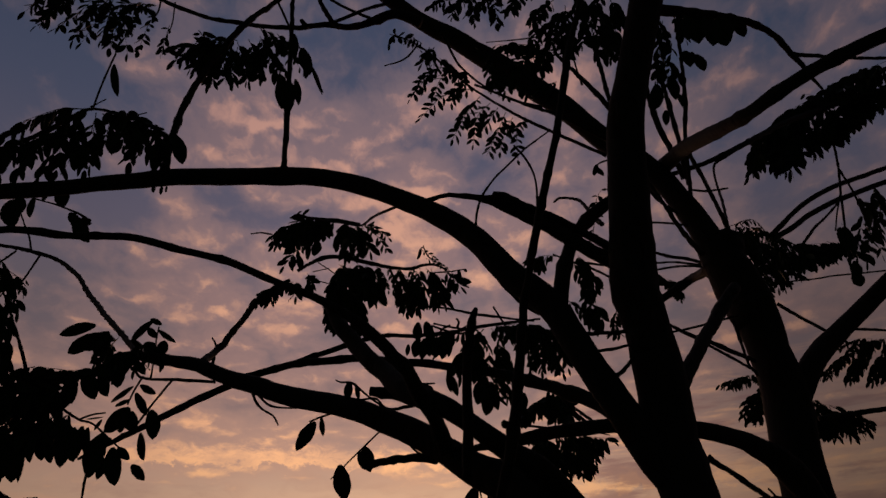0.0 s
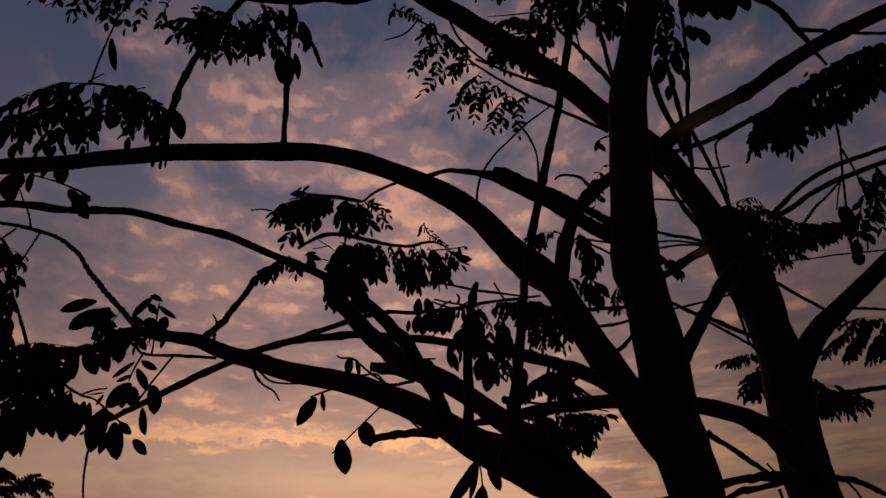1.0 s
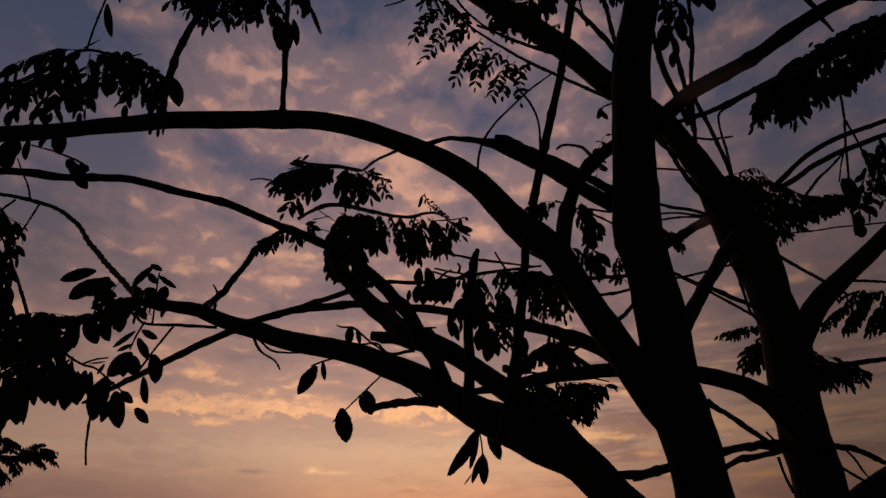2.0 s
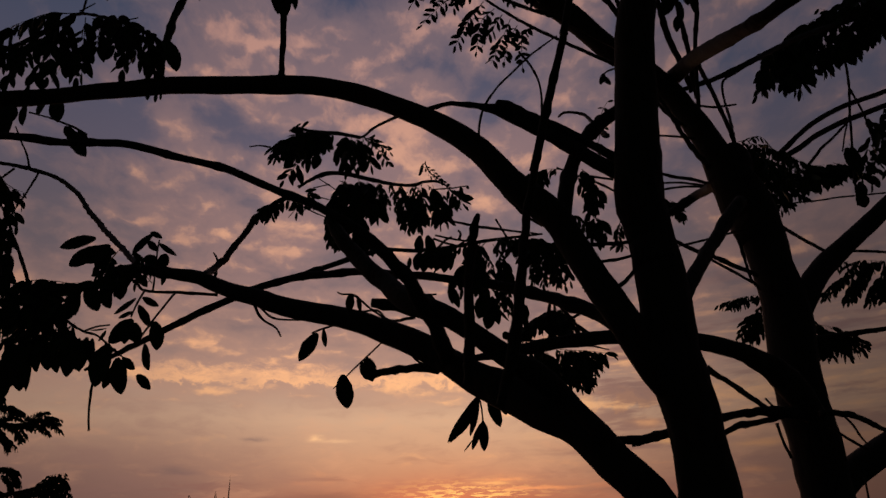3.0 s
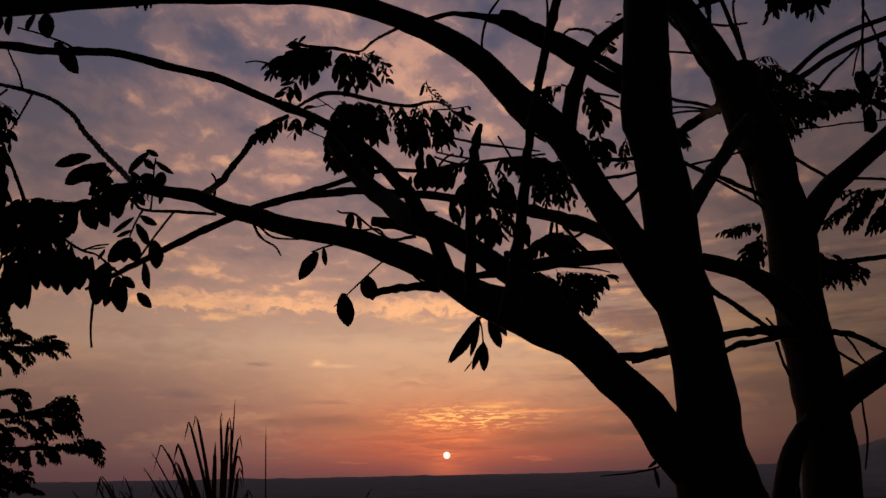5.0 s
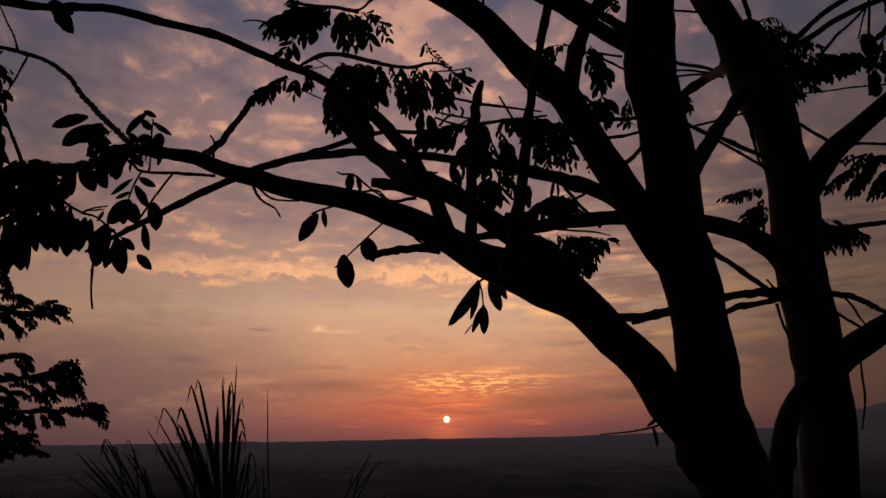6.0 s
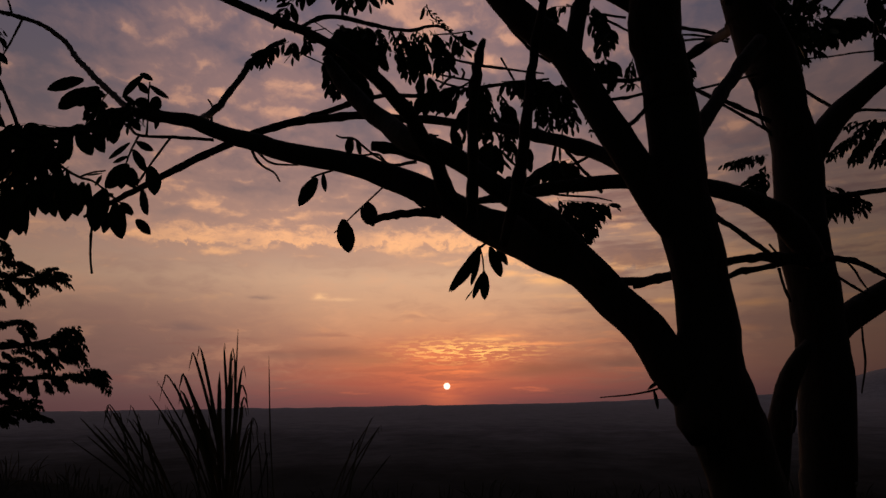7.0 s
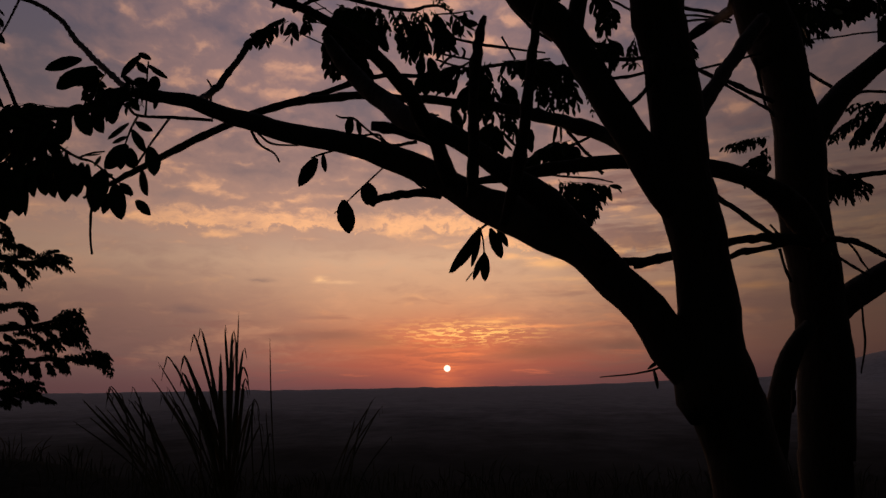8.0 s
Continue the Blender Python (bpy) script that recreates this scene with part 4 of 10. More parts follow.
leaf(tree_A, (-1.254, 2.523, 2.543), (-1.163, 2.501, 2.522), 0.50)
leaf(tree_A, (-1.312, 2.523, 2.531), (-1.241, 2.519, 2.530), 0.50)
leaf(tree_A, (-1.301, 2.523, 2.516), (-1.249, 2.526, 2.506), 0.50)
bough(tree_A, "twig", [(-1.459, 2.718, 2.477, 0.0053), (-1.408, 2.718, 2.441, 0.0053), (-1.359, 2.718, 2.413, 0.0048), (-1.305, 2.718, 2.395, 0.0042), (-1.238, 2.718, 2.341, 0.0042), (-1.193, 2.718, 2.306, 0.0032), (-1.155, 2.718, 2.262, 0.0026)])
bough(tree_A, "twig", [(-1.363, 2.718, 2.413, 0.0042), (-1.318, 2.718, 2.430, 0.0037), (-1.265, 2.718, 2.438, 0.0032)])
bough(tree_A, "twig", [(-1.034, 2.734, 2.570, 0.0043), (-1.090, 2.726, 2.478, 0.0043), (-1.145, 2.718, 2.379, 0.0042)])
bough(tree_A, "twig", [(-1.146, 2.718, 2.579, 0.0043), (-1.164, 2.702, 2.520, 0.0037), (-1.174, 2.685, 2.457, 0.0031)])
frond(tree_A, (-1.096, 2.539, 2.625), (-1.073, 2.453, 2.516), 0.058, 3, 0.30, 0.12)
frond(tree_A, (-1.135, 2.539, 2.593), (-1.212, 2.560, 2.561), 0.069, 4, 0.30, 0.12, loose=True)
frond(tree_A, (-1.268, 2.539, 2.628), (-1.223, 2.563, 2.551), 0.061, 3, 0.30, 0.12)
frond(tree_A, (-1.249, 2.539, 2.649), (-1.146, 2.460, 2.540), 0.058, 3, 0.30, 0.12)
frond(tree_A, (-1.292, 2.539, 2.692), (-1.249, 2.562, 2.637), 0.061, 3, 0.30, 0.12)
frond(tree_A, (-1.113, 2.539, 2.561), (-1.208, 2.533, 2.539), 0.060, 4, 0.30, 0.12)
frond(tree_A, (-1.153, 2.539, 2.573), (-1.261, 2.571, 2.602), 0.061, 4, 0.30, 0.12)
frond(tree_A, (-1.051, 2.539, 2.539), (-1.123, 2.512, 2.593), 0.052, 4, 0.30, 0.12)
frond(tree_A, (-1.663, 2.441, 2.972), (-1.557, 2.479, 2.765), 0.063, 5, 1.22, 0.12)
frond(tree_A, (-1.645, 2.441, 2.888), (-1.564, 2.484, 2.896), 0.043, 5, 1.22, 0.12)
frond(tree_A, (-1.638, 2.441, 2.807), (-1.477, 2.355, 2.547), 0.066, 5, 1.22, 0.12, loose=True)
frond(tree_A, (-1.645, 2.441, 2.694), (-1.493, 2.362, 2.508), 0.085, 5, 1.22, 0.12, loose=True)
frond(tree_A, (-1.595, 2.441, 2.749), (-1.593, 2.473, 2.552), 0.073, 5, 1.22, 0.12, loose=True)
frond(tree_A, (-1.608, 2.441, 2.911), (-1.585, 2.525, 2.869), 0.043, 4, 1.22, 0.12)
frond(tree_A, (-1.615, 2.441, 2.649), (-1.509, 2.396, 2.542), 0.099, 5, 1.22, 0.12, loose=True)
frond(tree_A, (-1.705, 2.441, 2.973), (-1.547, 2.433, 2.733), 0.074, 5, 1.22, 0.12, loose=True)
bough(tree_A, "twig", [(-1.472, 2.482, 2.531, 0.0071), (-1.518, 2.472, 2.637, 0.0062), (-1.554, 2.462, 2.712, 0.0052), (-1.595, 2.451, 2.799, 0.0042), (-1.669, 2.441, 2.901, 0.0032)])
bough(tree_A, "twig", [(-1.162, 2.441, 2.196, 0.0047), (-1.162, 2.436, 2.127, 0.0047), (-1.156, 2.430, 2.050, 0.0037), (-1.144, 2.425, 1.992, 0.0037)])
leaf(tree_A, (-1.177, 1.790, 2.818), (-1.174, 1.794, 2.751), 0.50)
leaf(tree_A, (-2.118, 3.401, 3.943), (-2.135, 3.386, 3.826), 0.55)
leaf(tree_A, (-2.059, 3.401, 3.943), (-2.031, 3.390, 3.784), 0.55)
leaf(tree_A, (-1.240, 1.790, 2.810), (-1.215, 1.782, 2.711), 0.60)
leaf(tree_A, (-0.829, 1.790, 2.849), (-0.823, 1.784, 2.819), 0.50)
leaf(tree_A, (-0.805, 1.790, 2.848), (-0.806, 1.795, 2.818), 0.40)
leaf(tree_A, (-0.791, 1.790, 2.848), (-0.786, 1.781, 2.817), 0.30)
leaf(tree_A, (-1.218, 1.790, 2.819), (-1.203, 1.785, 2.759), 0.60)
bough(tree_A, "twig", [(-2.095, 3.247, 3.753, 0.0044), (-1.955, 3.196, 3.685, 0.0044), (-1.803, 3.145, 3.599, 0.0057), (-1.696, 3.091, 3.518, 0.0068)])
leaf(tree_A, (-1.806, 3.091, 3.567), (-1.768, 3.116, 3.510), 0.70)
leaf(tree_A, (-1.766, 3.091, 3.535), (-1.664, 3.052, 3.377), 0.40)
leaf(tree_A, (-1.776, 3.091, 3.510), (-1.727, 3.099, 3.436), 0.50)
leaf(tree_A, (-1.740, 3.091, 3.541), (-1.704, 3.112, 3.514), 0.50)
leaf(tree_A, (-1.789, 3.091, 3.503), (-1.677, 3.076, 3.497), 0.50)
frond(tree_A, (-1.129, 1.912, 3.247), (-1.370, 1.862, 3.103), 0.065, 7, 1.01, 0.10, loose=True)
frond(tree_A, (-1.147, 1.912, 3.241), (-1.401, 1.967, 3.243), 0.066, 7, 1.01, 0.10, loose=True)
frond(tree_A, (-1.163, 1.912, 3.229), (-1.265, 1.865, 3.035), 0.068, 6, 1.01, 0.10, loose=True)
frond(tree_A, (-1.215, 1.912, 3.207), (-1.173, 1.856, 2.962), 0.071, 6, 1.01, 0.10)
frond(tree_A, (-1.161, 1.912, 3.217), (-1.249, 1.901, 2.973), 0.072, 6, 1.01, 0.10)
frond(tree_A, (-1.125, 1.912, 3.228), (-1.123, 1.948, 3.046), 0.071, 6, 1.01, 0.10)
frond(tree_A, (-1.109, 1.912, 3.240), (-0.919, 1.841, 3.052), 0.064, 7, 1.01, 0.10)
frond(tree_A, (-1.109, 1.912, 3.240), (-0.850, 1.880, 3.103), 0.066, 7, 1.01, 0.10)
frond(tree_A, (-1.007, 1.912, 3.201), (-0.914, 1.882, 3.039), 0.065, 6, 1.01, 0.10)
frond(tree_A, (-0.945, 1.912, 3.164), (-0.892, 1.972, 3.057), 0.068, 5, 1.01, 0.10)
frond(tree_A, (-1.180, 1.912, 3.218), (-1.169, 1.901, 3.014), 0.069, 6, 1.01, 0.10)
frond(tree_A, (-1.068, 1.912, 3.227), (-1.107, 1.976, 3.146), 0.069, 6, 1.01, 0.10)
frond(tree_A, (-1.307, 1.912, 3.116), (-1.404, 1.883, 2.986), 0.072, 6, 1.01, 0.10)
frond(tree_A, (-1.291, 1.912, 3.127), (-1.426, 1.939, 3.093), 0.067, 6, 1.01, 0.10)
frond(tree_A, (-0.967, 1.912, 3.188), (-1.011, 1.982, 3.078), 0.061, 5, 1.01, 0.10)
frond(tree_A, (-1.194, 1.912, 3.194), (-1.112, 1.904, 2.993), 0.065, 6, 1.01, 0.10)
frond(tree_A, (-1.261, 1.912, 3.161), (-1.296, 1.863, 2.948), 0.063, 6, 1.01, 0.10)
frond(tree_A, (-1.047, 1.912, 3.214), (-0.973, 1.844, 3.045), 0.061, 6, 1.01, 0.10)
bough(tree_A, "twig", [(-1.455, 1.953, 3.108, 0.0085), (-1.367, 1.946, 3.142, 0.0076), (-1.280, 1.939, 3.187, 0.0067), (-1.211, 1.933, 3.235, 0.0057), (-1.146, 1.926, 3.256, 0.0048), (-1.032, 1.919, 3.219, 0.0048), (-0.887, 1.912, 3.151, 0.0037)])
bough(tree_A, "twig", [(-1.163, 1.953, 3.286, 0.0039), (-1.153, 1.953, 3.387, 0.0035), (-1.130, 1.953, 3.530, 0.0031)])
bough(tree_A, "twig", [(-1.149, 1.912, 3.253, 0.0029), (-1.124, 1.912, 3.271, 0.0024), (-1.102, 1.912, 3.286, 0.0019)])
bough(tree_A, "twig", [(-1.018, 1.912, 3.209, 0.0028), (-0.954, 1.912, 3.224, 0.0019)])
leaf(tree_A, (-1.127, 1.953, 3.480), (-1.100, 1.954, 3.330), 0.20)
leaf(tree_A, (-0.850, 1.912, 3.131), (-0.792, 1.898, 2.998), 0.36)
leaf(tree_A, (-0.842, 1.912, 3.127), (-0.822, 1.926, 3.034), 0.30)
frond(tree_A, (-1.571, 2.360, 4.299), (-1.858, 2.421, 4.246), 0.062, 7, 0.55, 0.05)
frond(tree_A, (-1.541, 2.360, 4.281), (-1.700, 2.303, 4.035), 0.059, 7, 0.55, 0.05)
frond(tree_A, (-1.512, 2.360, 4.262), (-1.622, 2.320, 4.034), 0.059, 7, 0.55, 0.05)
frond(tree_A, (-1.483, 2.360, 4.243), (-1.596, 2.415, 4.059), 0.056, 7, 0.55, 0.05)
frond(tree_A, (-1.457, 2.360, 4.243), (-1.536, 2.385, 4.012), 0.055, 6, 0.55, 0.05)
frond(tree_A, (-1.432, 2.360, 4.242), (-1.469, 2.415, 4.056), 0.061, 7, 0.55, 0.05)
frond(tree_A, (-1.393, 2.360, 4.241), (-1.374, 2.332, 3.924), 0.058, 6, 0.55, 0.05)
frond(tree_A, (-1.361, 2.360, 4.205), (-1.274, 2.293, 3.853), 0.057, 6, 0.55, 0.05)
frond(tree_A, (-1.345, 2.360, 4.187), (-1.365, 2.322, 3.899), 0.058, 6, 0.55, 0.05)
frond(tree_A, (-1.247, 2.360, 4.202), (-1.466, 2.413, 4.245), 0.062, 7, 0.55, 0.05)
frond(tree_A, (-1.225, 2.360, 4.149), (-1.243, 2.319, 3.892), 0.048, 7, 0.55, 0.05)
frond(tree_A, (-1.323, 2.360, 4.204), (-1.291, 2.332, 4.004), 0.054, 6, 0.55, 0.05)
frond(tree_A, (-1.652, 2.360, 4.320), (-1.709, 2.345, 4.095), 0.060, 7, 0.55, 0.05)
frond(tree_A, (-1.597, 2.360, 4.300), (-1.675, 2.345, 4.163), 0.061, 7, 0.55, 0.05)
frond(tree_A, (-1.435, 2.360, 4.260), (-1.528, 2.344, 4.123), 0.060, 7, 0.55, 0.05)
frond(tree_A, (-1.152, 2.360, 4.078), (-1.200, 2.436, 3.984), 0.035, 6, 0.55, 0.05)
frond(tree_A, (-1.712, 2.360, 4.358), (-1.713, 2.271, 4.103), 0.059, 6, 0.55, 0.05)
frond(tree_A, (-1.300, 2.360, 4.221), (-1.279, 2.440, 4.233), 0.052, 5, 0.55, 0.05)
bough(tree_A, "twig", [(-1.147, 2.360, 4.217, 0.0038), (-1.142, 2.360, 4.095, 0.0031), (-1.149, 2.360, 4.027, 0.0025)])
bough(tree_A, "twig", [(-1.214, 2.360, 4.236, 0.0051), (-1.215, 2.360, 4.166, 0.0038), (-1.233, 2.360, 4.114, 0.0031)])
frond(tree_A, (-0.890, 2.360, 3.971), (-1.151, 2.428, 4.010), 0.076, 7, 0.94, 0.08)
frond(tree_A, (-0.891, 2.360, 3.981), (-1.138, 2.448, 3.960), 0.071, 7, 0.94, 0.08)
frond(tree_A, (-0.841, 2.360, 3.979), (-1.008, 2.348, 3.962), 0.069, 6, 0.94, 0.08)
frond(tree_A, (-0.891, 2.360, 3.981), (-1.038, 2.441, 3.886), 0.070, 6, 0.94, 0.08)
frond(tree_A, (-0.877, 2.360, 3.970), (-0.966, 2.437, 3.816), 0.074, 6, 0.94, 0.08)
frond(tree_A, (-0.865, 2.360, 3.970), (-0.845, 2.310, 3.687), 0.075, 6, 0.94, 0.08)
frond(tree_A, (-0.840, 2.360, 3.969), (-0.784, 2.404, 3.798), 0.073, 6, 0.94, 0.08)
frond(tree_A, (-0.793, 2.360, 3.985), (-0.744, 2.420, 3.844), 0.069, 7, 0.94, 0.08)
frond(tree_A, (-0.743, 2.360, 3.983), (-0.634, 2.389, 3.781), 0.068, 7, 0.94, 0.08)
frond(tree_A, (-0.745, 2.360, 4.000), (-0.684, 2.363, 3.855), 0.063, 7, 0.94, 0.08)
frond(tree_A, (-0.964, 2.360, 3.973), (-0.995, 2.331, 3.995), 0.044, 4, 0.94, 0.08)
frond(tree_A, (-0.721, 2.360, 4.016), (-0.577, 2.311, 3.851), 0.062, 6, 0.94, 0.08)
frond(tree_A, (-0.672, 2.360, 4.015), (-0.541, 2.282, 3.746), 0.056, 6, 0.94, 0.08)
frond(tree_A, (-0.639, 2.360, 3.915), (-0.501, 2.322, 3.749), 0.052, 5, 0.94, 0.08)
frond(tree_A, (-0.763, 2.360, 4.068), (-0.697, 2.416, 4.036), 0.051, 5, 0.94, 0.08)
leaf(tree_A, (-0.442, 1.872, 3.462), (-0.424, 1.890, 3.350), 0.40)
leaf(tree_A, (-0.414, 1.872, 3.422), (-0.416, 1.880, 3.329), 0.35)
leaf(tree_A, (-0.504, 1.872, 3.329), (-0.489, 1.891, 3.208), 0.40)
leaf(tree_A, (-0.474, 1.872, 3.311), (-0.468, 1.889, 3.183), 0.36)
leaf(tree_A, (-0.456, 1.872, 3.322), (-0.439, 1.890, 3.228), 0.30)
leaf(tree_A, (-0.488, 1.872, 3.299), (-0.508, 1.875, 3.229), 0.50)
leaf(tree_A, (-0.408, 1.872, 3.384), (-0.353, 1.850, 3.240), 0.10)
leaf(tree_A, (-0.476, 1.872, 3.529), (-0.478, 1.883, 3.421), 0.35)
bough(tree_A, "twig", [(-0.486, 1.888, 3.545, 0.0030), (-0.454, 1.882, 3.473, 0.0025), (-0.420, 1.877, 3.415, 0.0024), (-0.359, 1.872, 3.261, 0.0014)])
bough(tree_A, "twig", [(-0.307, 2.604, 3.176, 0.0068), (-0.389, 2.604, 3.196, 0.0068), (-0.458, 2.604, 3.205, 0.0068), (-0.527, 2.604, 3.215, 0.0057), (-0.573, 2.604, 3.226, 0.0045), (-0.600, 2.604, 3.214, 0.0034)])
bough(tree_A, "twig", [(-0.774, 3.673, 3.508, 0.0094), (-0.714, 3.673, 3.548, 0.0110), (-0.652, 3.673, 3.582, 0.0126), (-0.574, 3.673, 3.594, 0.0128), (-0.479, 3.673, 3.579, 0.0126), (-0.357, 3.673, 3.544, 0.0128)])
bough(tree_A, "twig", [(-0.357, 3.673, 3.544, 0.0128), (-0.227, 3.673, 3.513, 0.0094), (-0.133, 3.673, 3.508, 0.0094), (-0.065, 3.673, 3.527, 0.0081), (0.007, 3.673, 3.526, 0.0062), (0.069, 3.673, 3.490, 0.0046)])
frond(tree_A, (-0.371, 2.482, 3.121), (-0.631, 2.413, 3.019), 0.065, 9, 0.90, 0.10, loose=True)
frond(tree_A, (-0.422, 2.667, 3.238), (-0.616, 2.529, 3.062), 0.070, 8, 0.90, 0.10, loose=True)
frond(tree_A, (-0.432, 2.586, 3.188), (-0.543, 2.450, 3.003), 0.068, 7, 0.90, 0.08, loose=True)
frond(tree_A, (-0.464, 2.710, 3.263), (-0.534, 2.722, 3.177), 0.065, 6, 0.90, 0.08, loose=True)
frond(tree_A, (-0.505, 2.736, 3.288), (-0.639, 2.705, 3.223), 0.062, 7, 0.70, 0.08, loose=True)
frond(tree_A, (-0.464, 2.640, 3.225), (-0.454, 2.623, 3.149), 0.060, 4, 0.80, 0.08, loose=True)
frond(tree_A, (-0.499, 2.526, 3.158), (-0.639, 2.535, 3.058), 0.062, 7, 0.90, 0.08)
frond(tree_A, (-0.326, 2.474, 3.103), (-0.341, 2.453, 2.959), 0.065, 6, 0.90, 0.08)
frond(tree_A, (-0.329, 2.670, 3.222), (-0.322, 2.673, 3.081), 0.070, 6, 0.90, 0.08)
frond(tree_A, (-0.292, 2.559, 3.148), (-0.271, 2.690, 3.100), 0.062, 6, 0.80, 0.08)
frond(tree_A, (-0.363, 2.616, 3.195), (-0.370, 2.585, 3.089), 0.064, 5, 1.00, 0.08)
frond(tree_A, (-0.270, 2.561, 3.144), (-0.179, 2.540, 3.009), 0.036, 7, 0.60, 0.08)
frond(tree_A, (-0.308, 2.800, 3.290), (-0.202, 2.801, 3.222), 0.034, 6, 0.50, 0.08)
frond(tree_A, (-0.299, 2.618, 3.184), (-0.234, 2.658, 3.176), 0.027, 5, 0.30, 0.08)
frond(tree_A, (-0.572, 2.800, 3.196), (-0.649, 2.787, 3.087), 0.059, 4, 0.60, 0.08)
leaf(tree_A, (-0.495, 2.525, 3.044), (-0.504, 2.555, 2.987), 0.50)
leaf(tree_A, (-0.456, 2.492, 3.037), (-0.464, 2.487, 2.971), 0.60)
leaf(tree_A, (-0.547, 2.577, 3.025), (-0.538, 2.604, 2.965), 0.45)
leaf(tree_A, (-0.531, 2.512, 3.170), (-0.497, 2.483, 3.182), 0.40)
leaf(tree_A, (-0.567, 2.576, 3.214), (-0.546, 2.570, 3.228), 0.50)
leaf(tree_A, (-0.541, 2.535, 3.164), (-0.562, 2.540, 3.153), 0.40)
bough(tree_A, "twig", [(-0.741, 2.550, 3.112, 0.0027), (-0.701, 2.550, 3.116, 0.0033), (-0.654, 2.550, 3.107, 0.0033)])
bough(tree_A, "twig", [(-0.504, 2.550, 3.181, 0.0033), (-0.561, 2.550, 3.200, 0.0033), (-0.581, 2.550, 3.185, 0.0027)])
frond(tree_A, (-0.527, 3.687, 3.552), (-0.573, 3.709, 3.388), 0.106, 6, 1.00, 0.08, loose=True)
frond(tree_A, (-0.530, 3.608, 3.458), (-0.579, 3.702, 3.310), 0.100, 6, 1.00, 0.08, loose=True)
frond(tree_A, (-0.501, 3.843, 3.615), (-0.520, 3.845, 3.355), 0.112, 6, 1.00, 0.08, loose=True)
frond(tree_A, (-0.497, 3.605, 3.371), (-0.524, 3.659, 3.189), 0.091, 5, 1.00, 0.08, loose=True)
frond(tree_A, (-0.465, 3.719, 3.391), (-0.413, 3.642, 3.213), 0.100, 5, 1.00, 0.08, loose=True)
frond(tree_A, (-0.525, 3.604, 3.277), (-0.587, 3.681, 3.187), 0.079, 4, 1.00, 0.08, loose=True)
frond(tree_A, (-0.454, 3.648, 3.257), (-0.359, 3.625, 3.119), 0.085, 4, 1.00, 0.08, loose=True)
frond(tree_A, (-0.411, 3.686, 3.246), (-0.410, 3.683, 3.138), 0.088, 4, 1.00, 0.08, loose=True)
frond(tree_A, (-0.383, 3.660, 3.533), (-0.336, 3.519, 3.298), 0.112, 6, 1.00, 0.08, loose=True)
frond(tree_A, (-0.339, 3.874, 3.638), (-0.346, 3.888, 3.449), 0.118, 6, 1.00, 0.08, loose=True)
frond(tree_A, (-0.222, 3.698, 3.522), (-0.161, 3.699, 3.257), 0.076, 9, 0.80, 0.08)
frond(tree_A, (-0.085, 3.597, 3.474), (-0.088, 3.653, 3.291), 0.098, 6, 1.00, 0.08)
frond(tree_A, (-0.025, 3.817, 3.581), (0.013, 3.894, 3.387), 0.096, 6, 1.00, 0.08)
frond(tree_A, (-0.043, 3.904, 3.612), (0.053, 3.944, 3.424), 0.095, 6, 1.00, 0.08)
frond(tree_A, (-0.158, 3.511, 3.383), (-0.098, 3.652, 3.264), 0.089, 6, 1.00, 0.08)
frond(tree_A, (0.052, 3.559, 3.424), (0.134, 3.540, 3.326), 0.079, 4, 0.40, 0.08)
frond(tree_A, (-0.075, 3.630, 3.602), (0.048, 3.671, 3.509), 0.028, 6, 0.60, 0.08)
frond(tree_A, (-0.049, 3.721, 3.594), (0.096, 3.741, 3.509), 0.026, 6, 0.90, 0.08)
bough(tree_A, "twig", [(-0.033, 3.600, 3.440, 0.0037), (0.084, 3.600, 3.447, 0.0037), (0.169, 3.600, 3.459, 0.0030)])
bough(tree_A, "twig", [(-0.096, 3.600, 3.530, 0.0046), (-0.081, 3.600, 3.585, 0.0046), (-0.061, 3.600, 3.600, 0.0037), (-0.037, 3.600, 3.543, 0.0037), (0.008, 3.600, 3.515, 0.0037)])
leaf(tree_A, (0.129, 3.669, 3.486), (0.146, 3.672, 3.453), 0.70)
leaf(tree_A, (0.168, 3.720, 3.522), (0.178, 3.719, 3.497), 0.70)
leaf(tree_A, (-0.075, 3.631, 3.616), (-0.094, 3.636, 3.551), 0.30)
leaf(tree_A, (-0.061, 3.584, 3.583), (-0.061, 3.569, 3.599), 0.60)
bough(tree_A, "twig", [(-0.625, 3.480, 3.457, 0.0029), (-0.534, 3.480, 3.389, 0.0030)])
bough(tree_A, "twig", [(-0.653, 3.480, 3.404, 0.0030), (-0.566, 3.480, 3.422, 0.0030)])
bough(tree_A, "twig", [(-0.640, 3.480, 3.355, 0.0029), (-0.562, 3.480, 3.330, 0.0029)])
bough(tree_A, "twig", [(-0.738, 3.480, 3.314, 0.0035), (-0.660, 3.480, 3.270, 0.0035), (-0.576, 3.480, 3.227, 0.0029)])
leaf(tree_A, (-0.063, 2.360, 2.629), (-0.064, 2.363, 2.556), 0.55)
leaf(tree_A, (-0.037, 2.484, 2.683), (-0.022, 2.493, 2.600), 0.50)
leaf(tree_A, (-0.066, 2.446, 2.601), (-0.081, 2.449, 2.531), 0.50)
leaf(tree_A, (-0.045, 2.411, 2.580), (-0.050, 2.406, 2.508), 0.50)
leaf(tree_A, (-0.025, 2.389, 2.566), (-0.020, 2.360, 2.500), 0.50)
leaf(tree_A, (0.001, 2.352, 2.567), (-0.010, 2.336, 2.486), 0.50)
leaf(tree_A, (0.031, 2.433, 2.596), (0.017, 2.441, 2.520), 0.50)
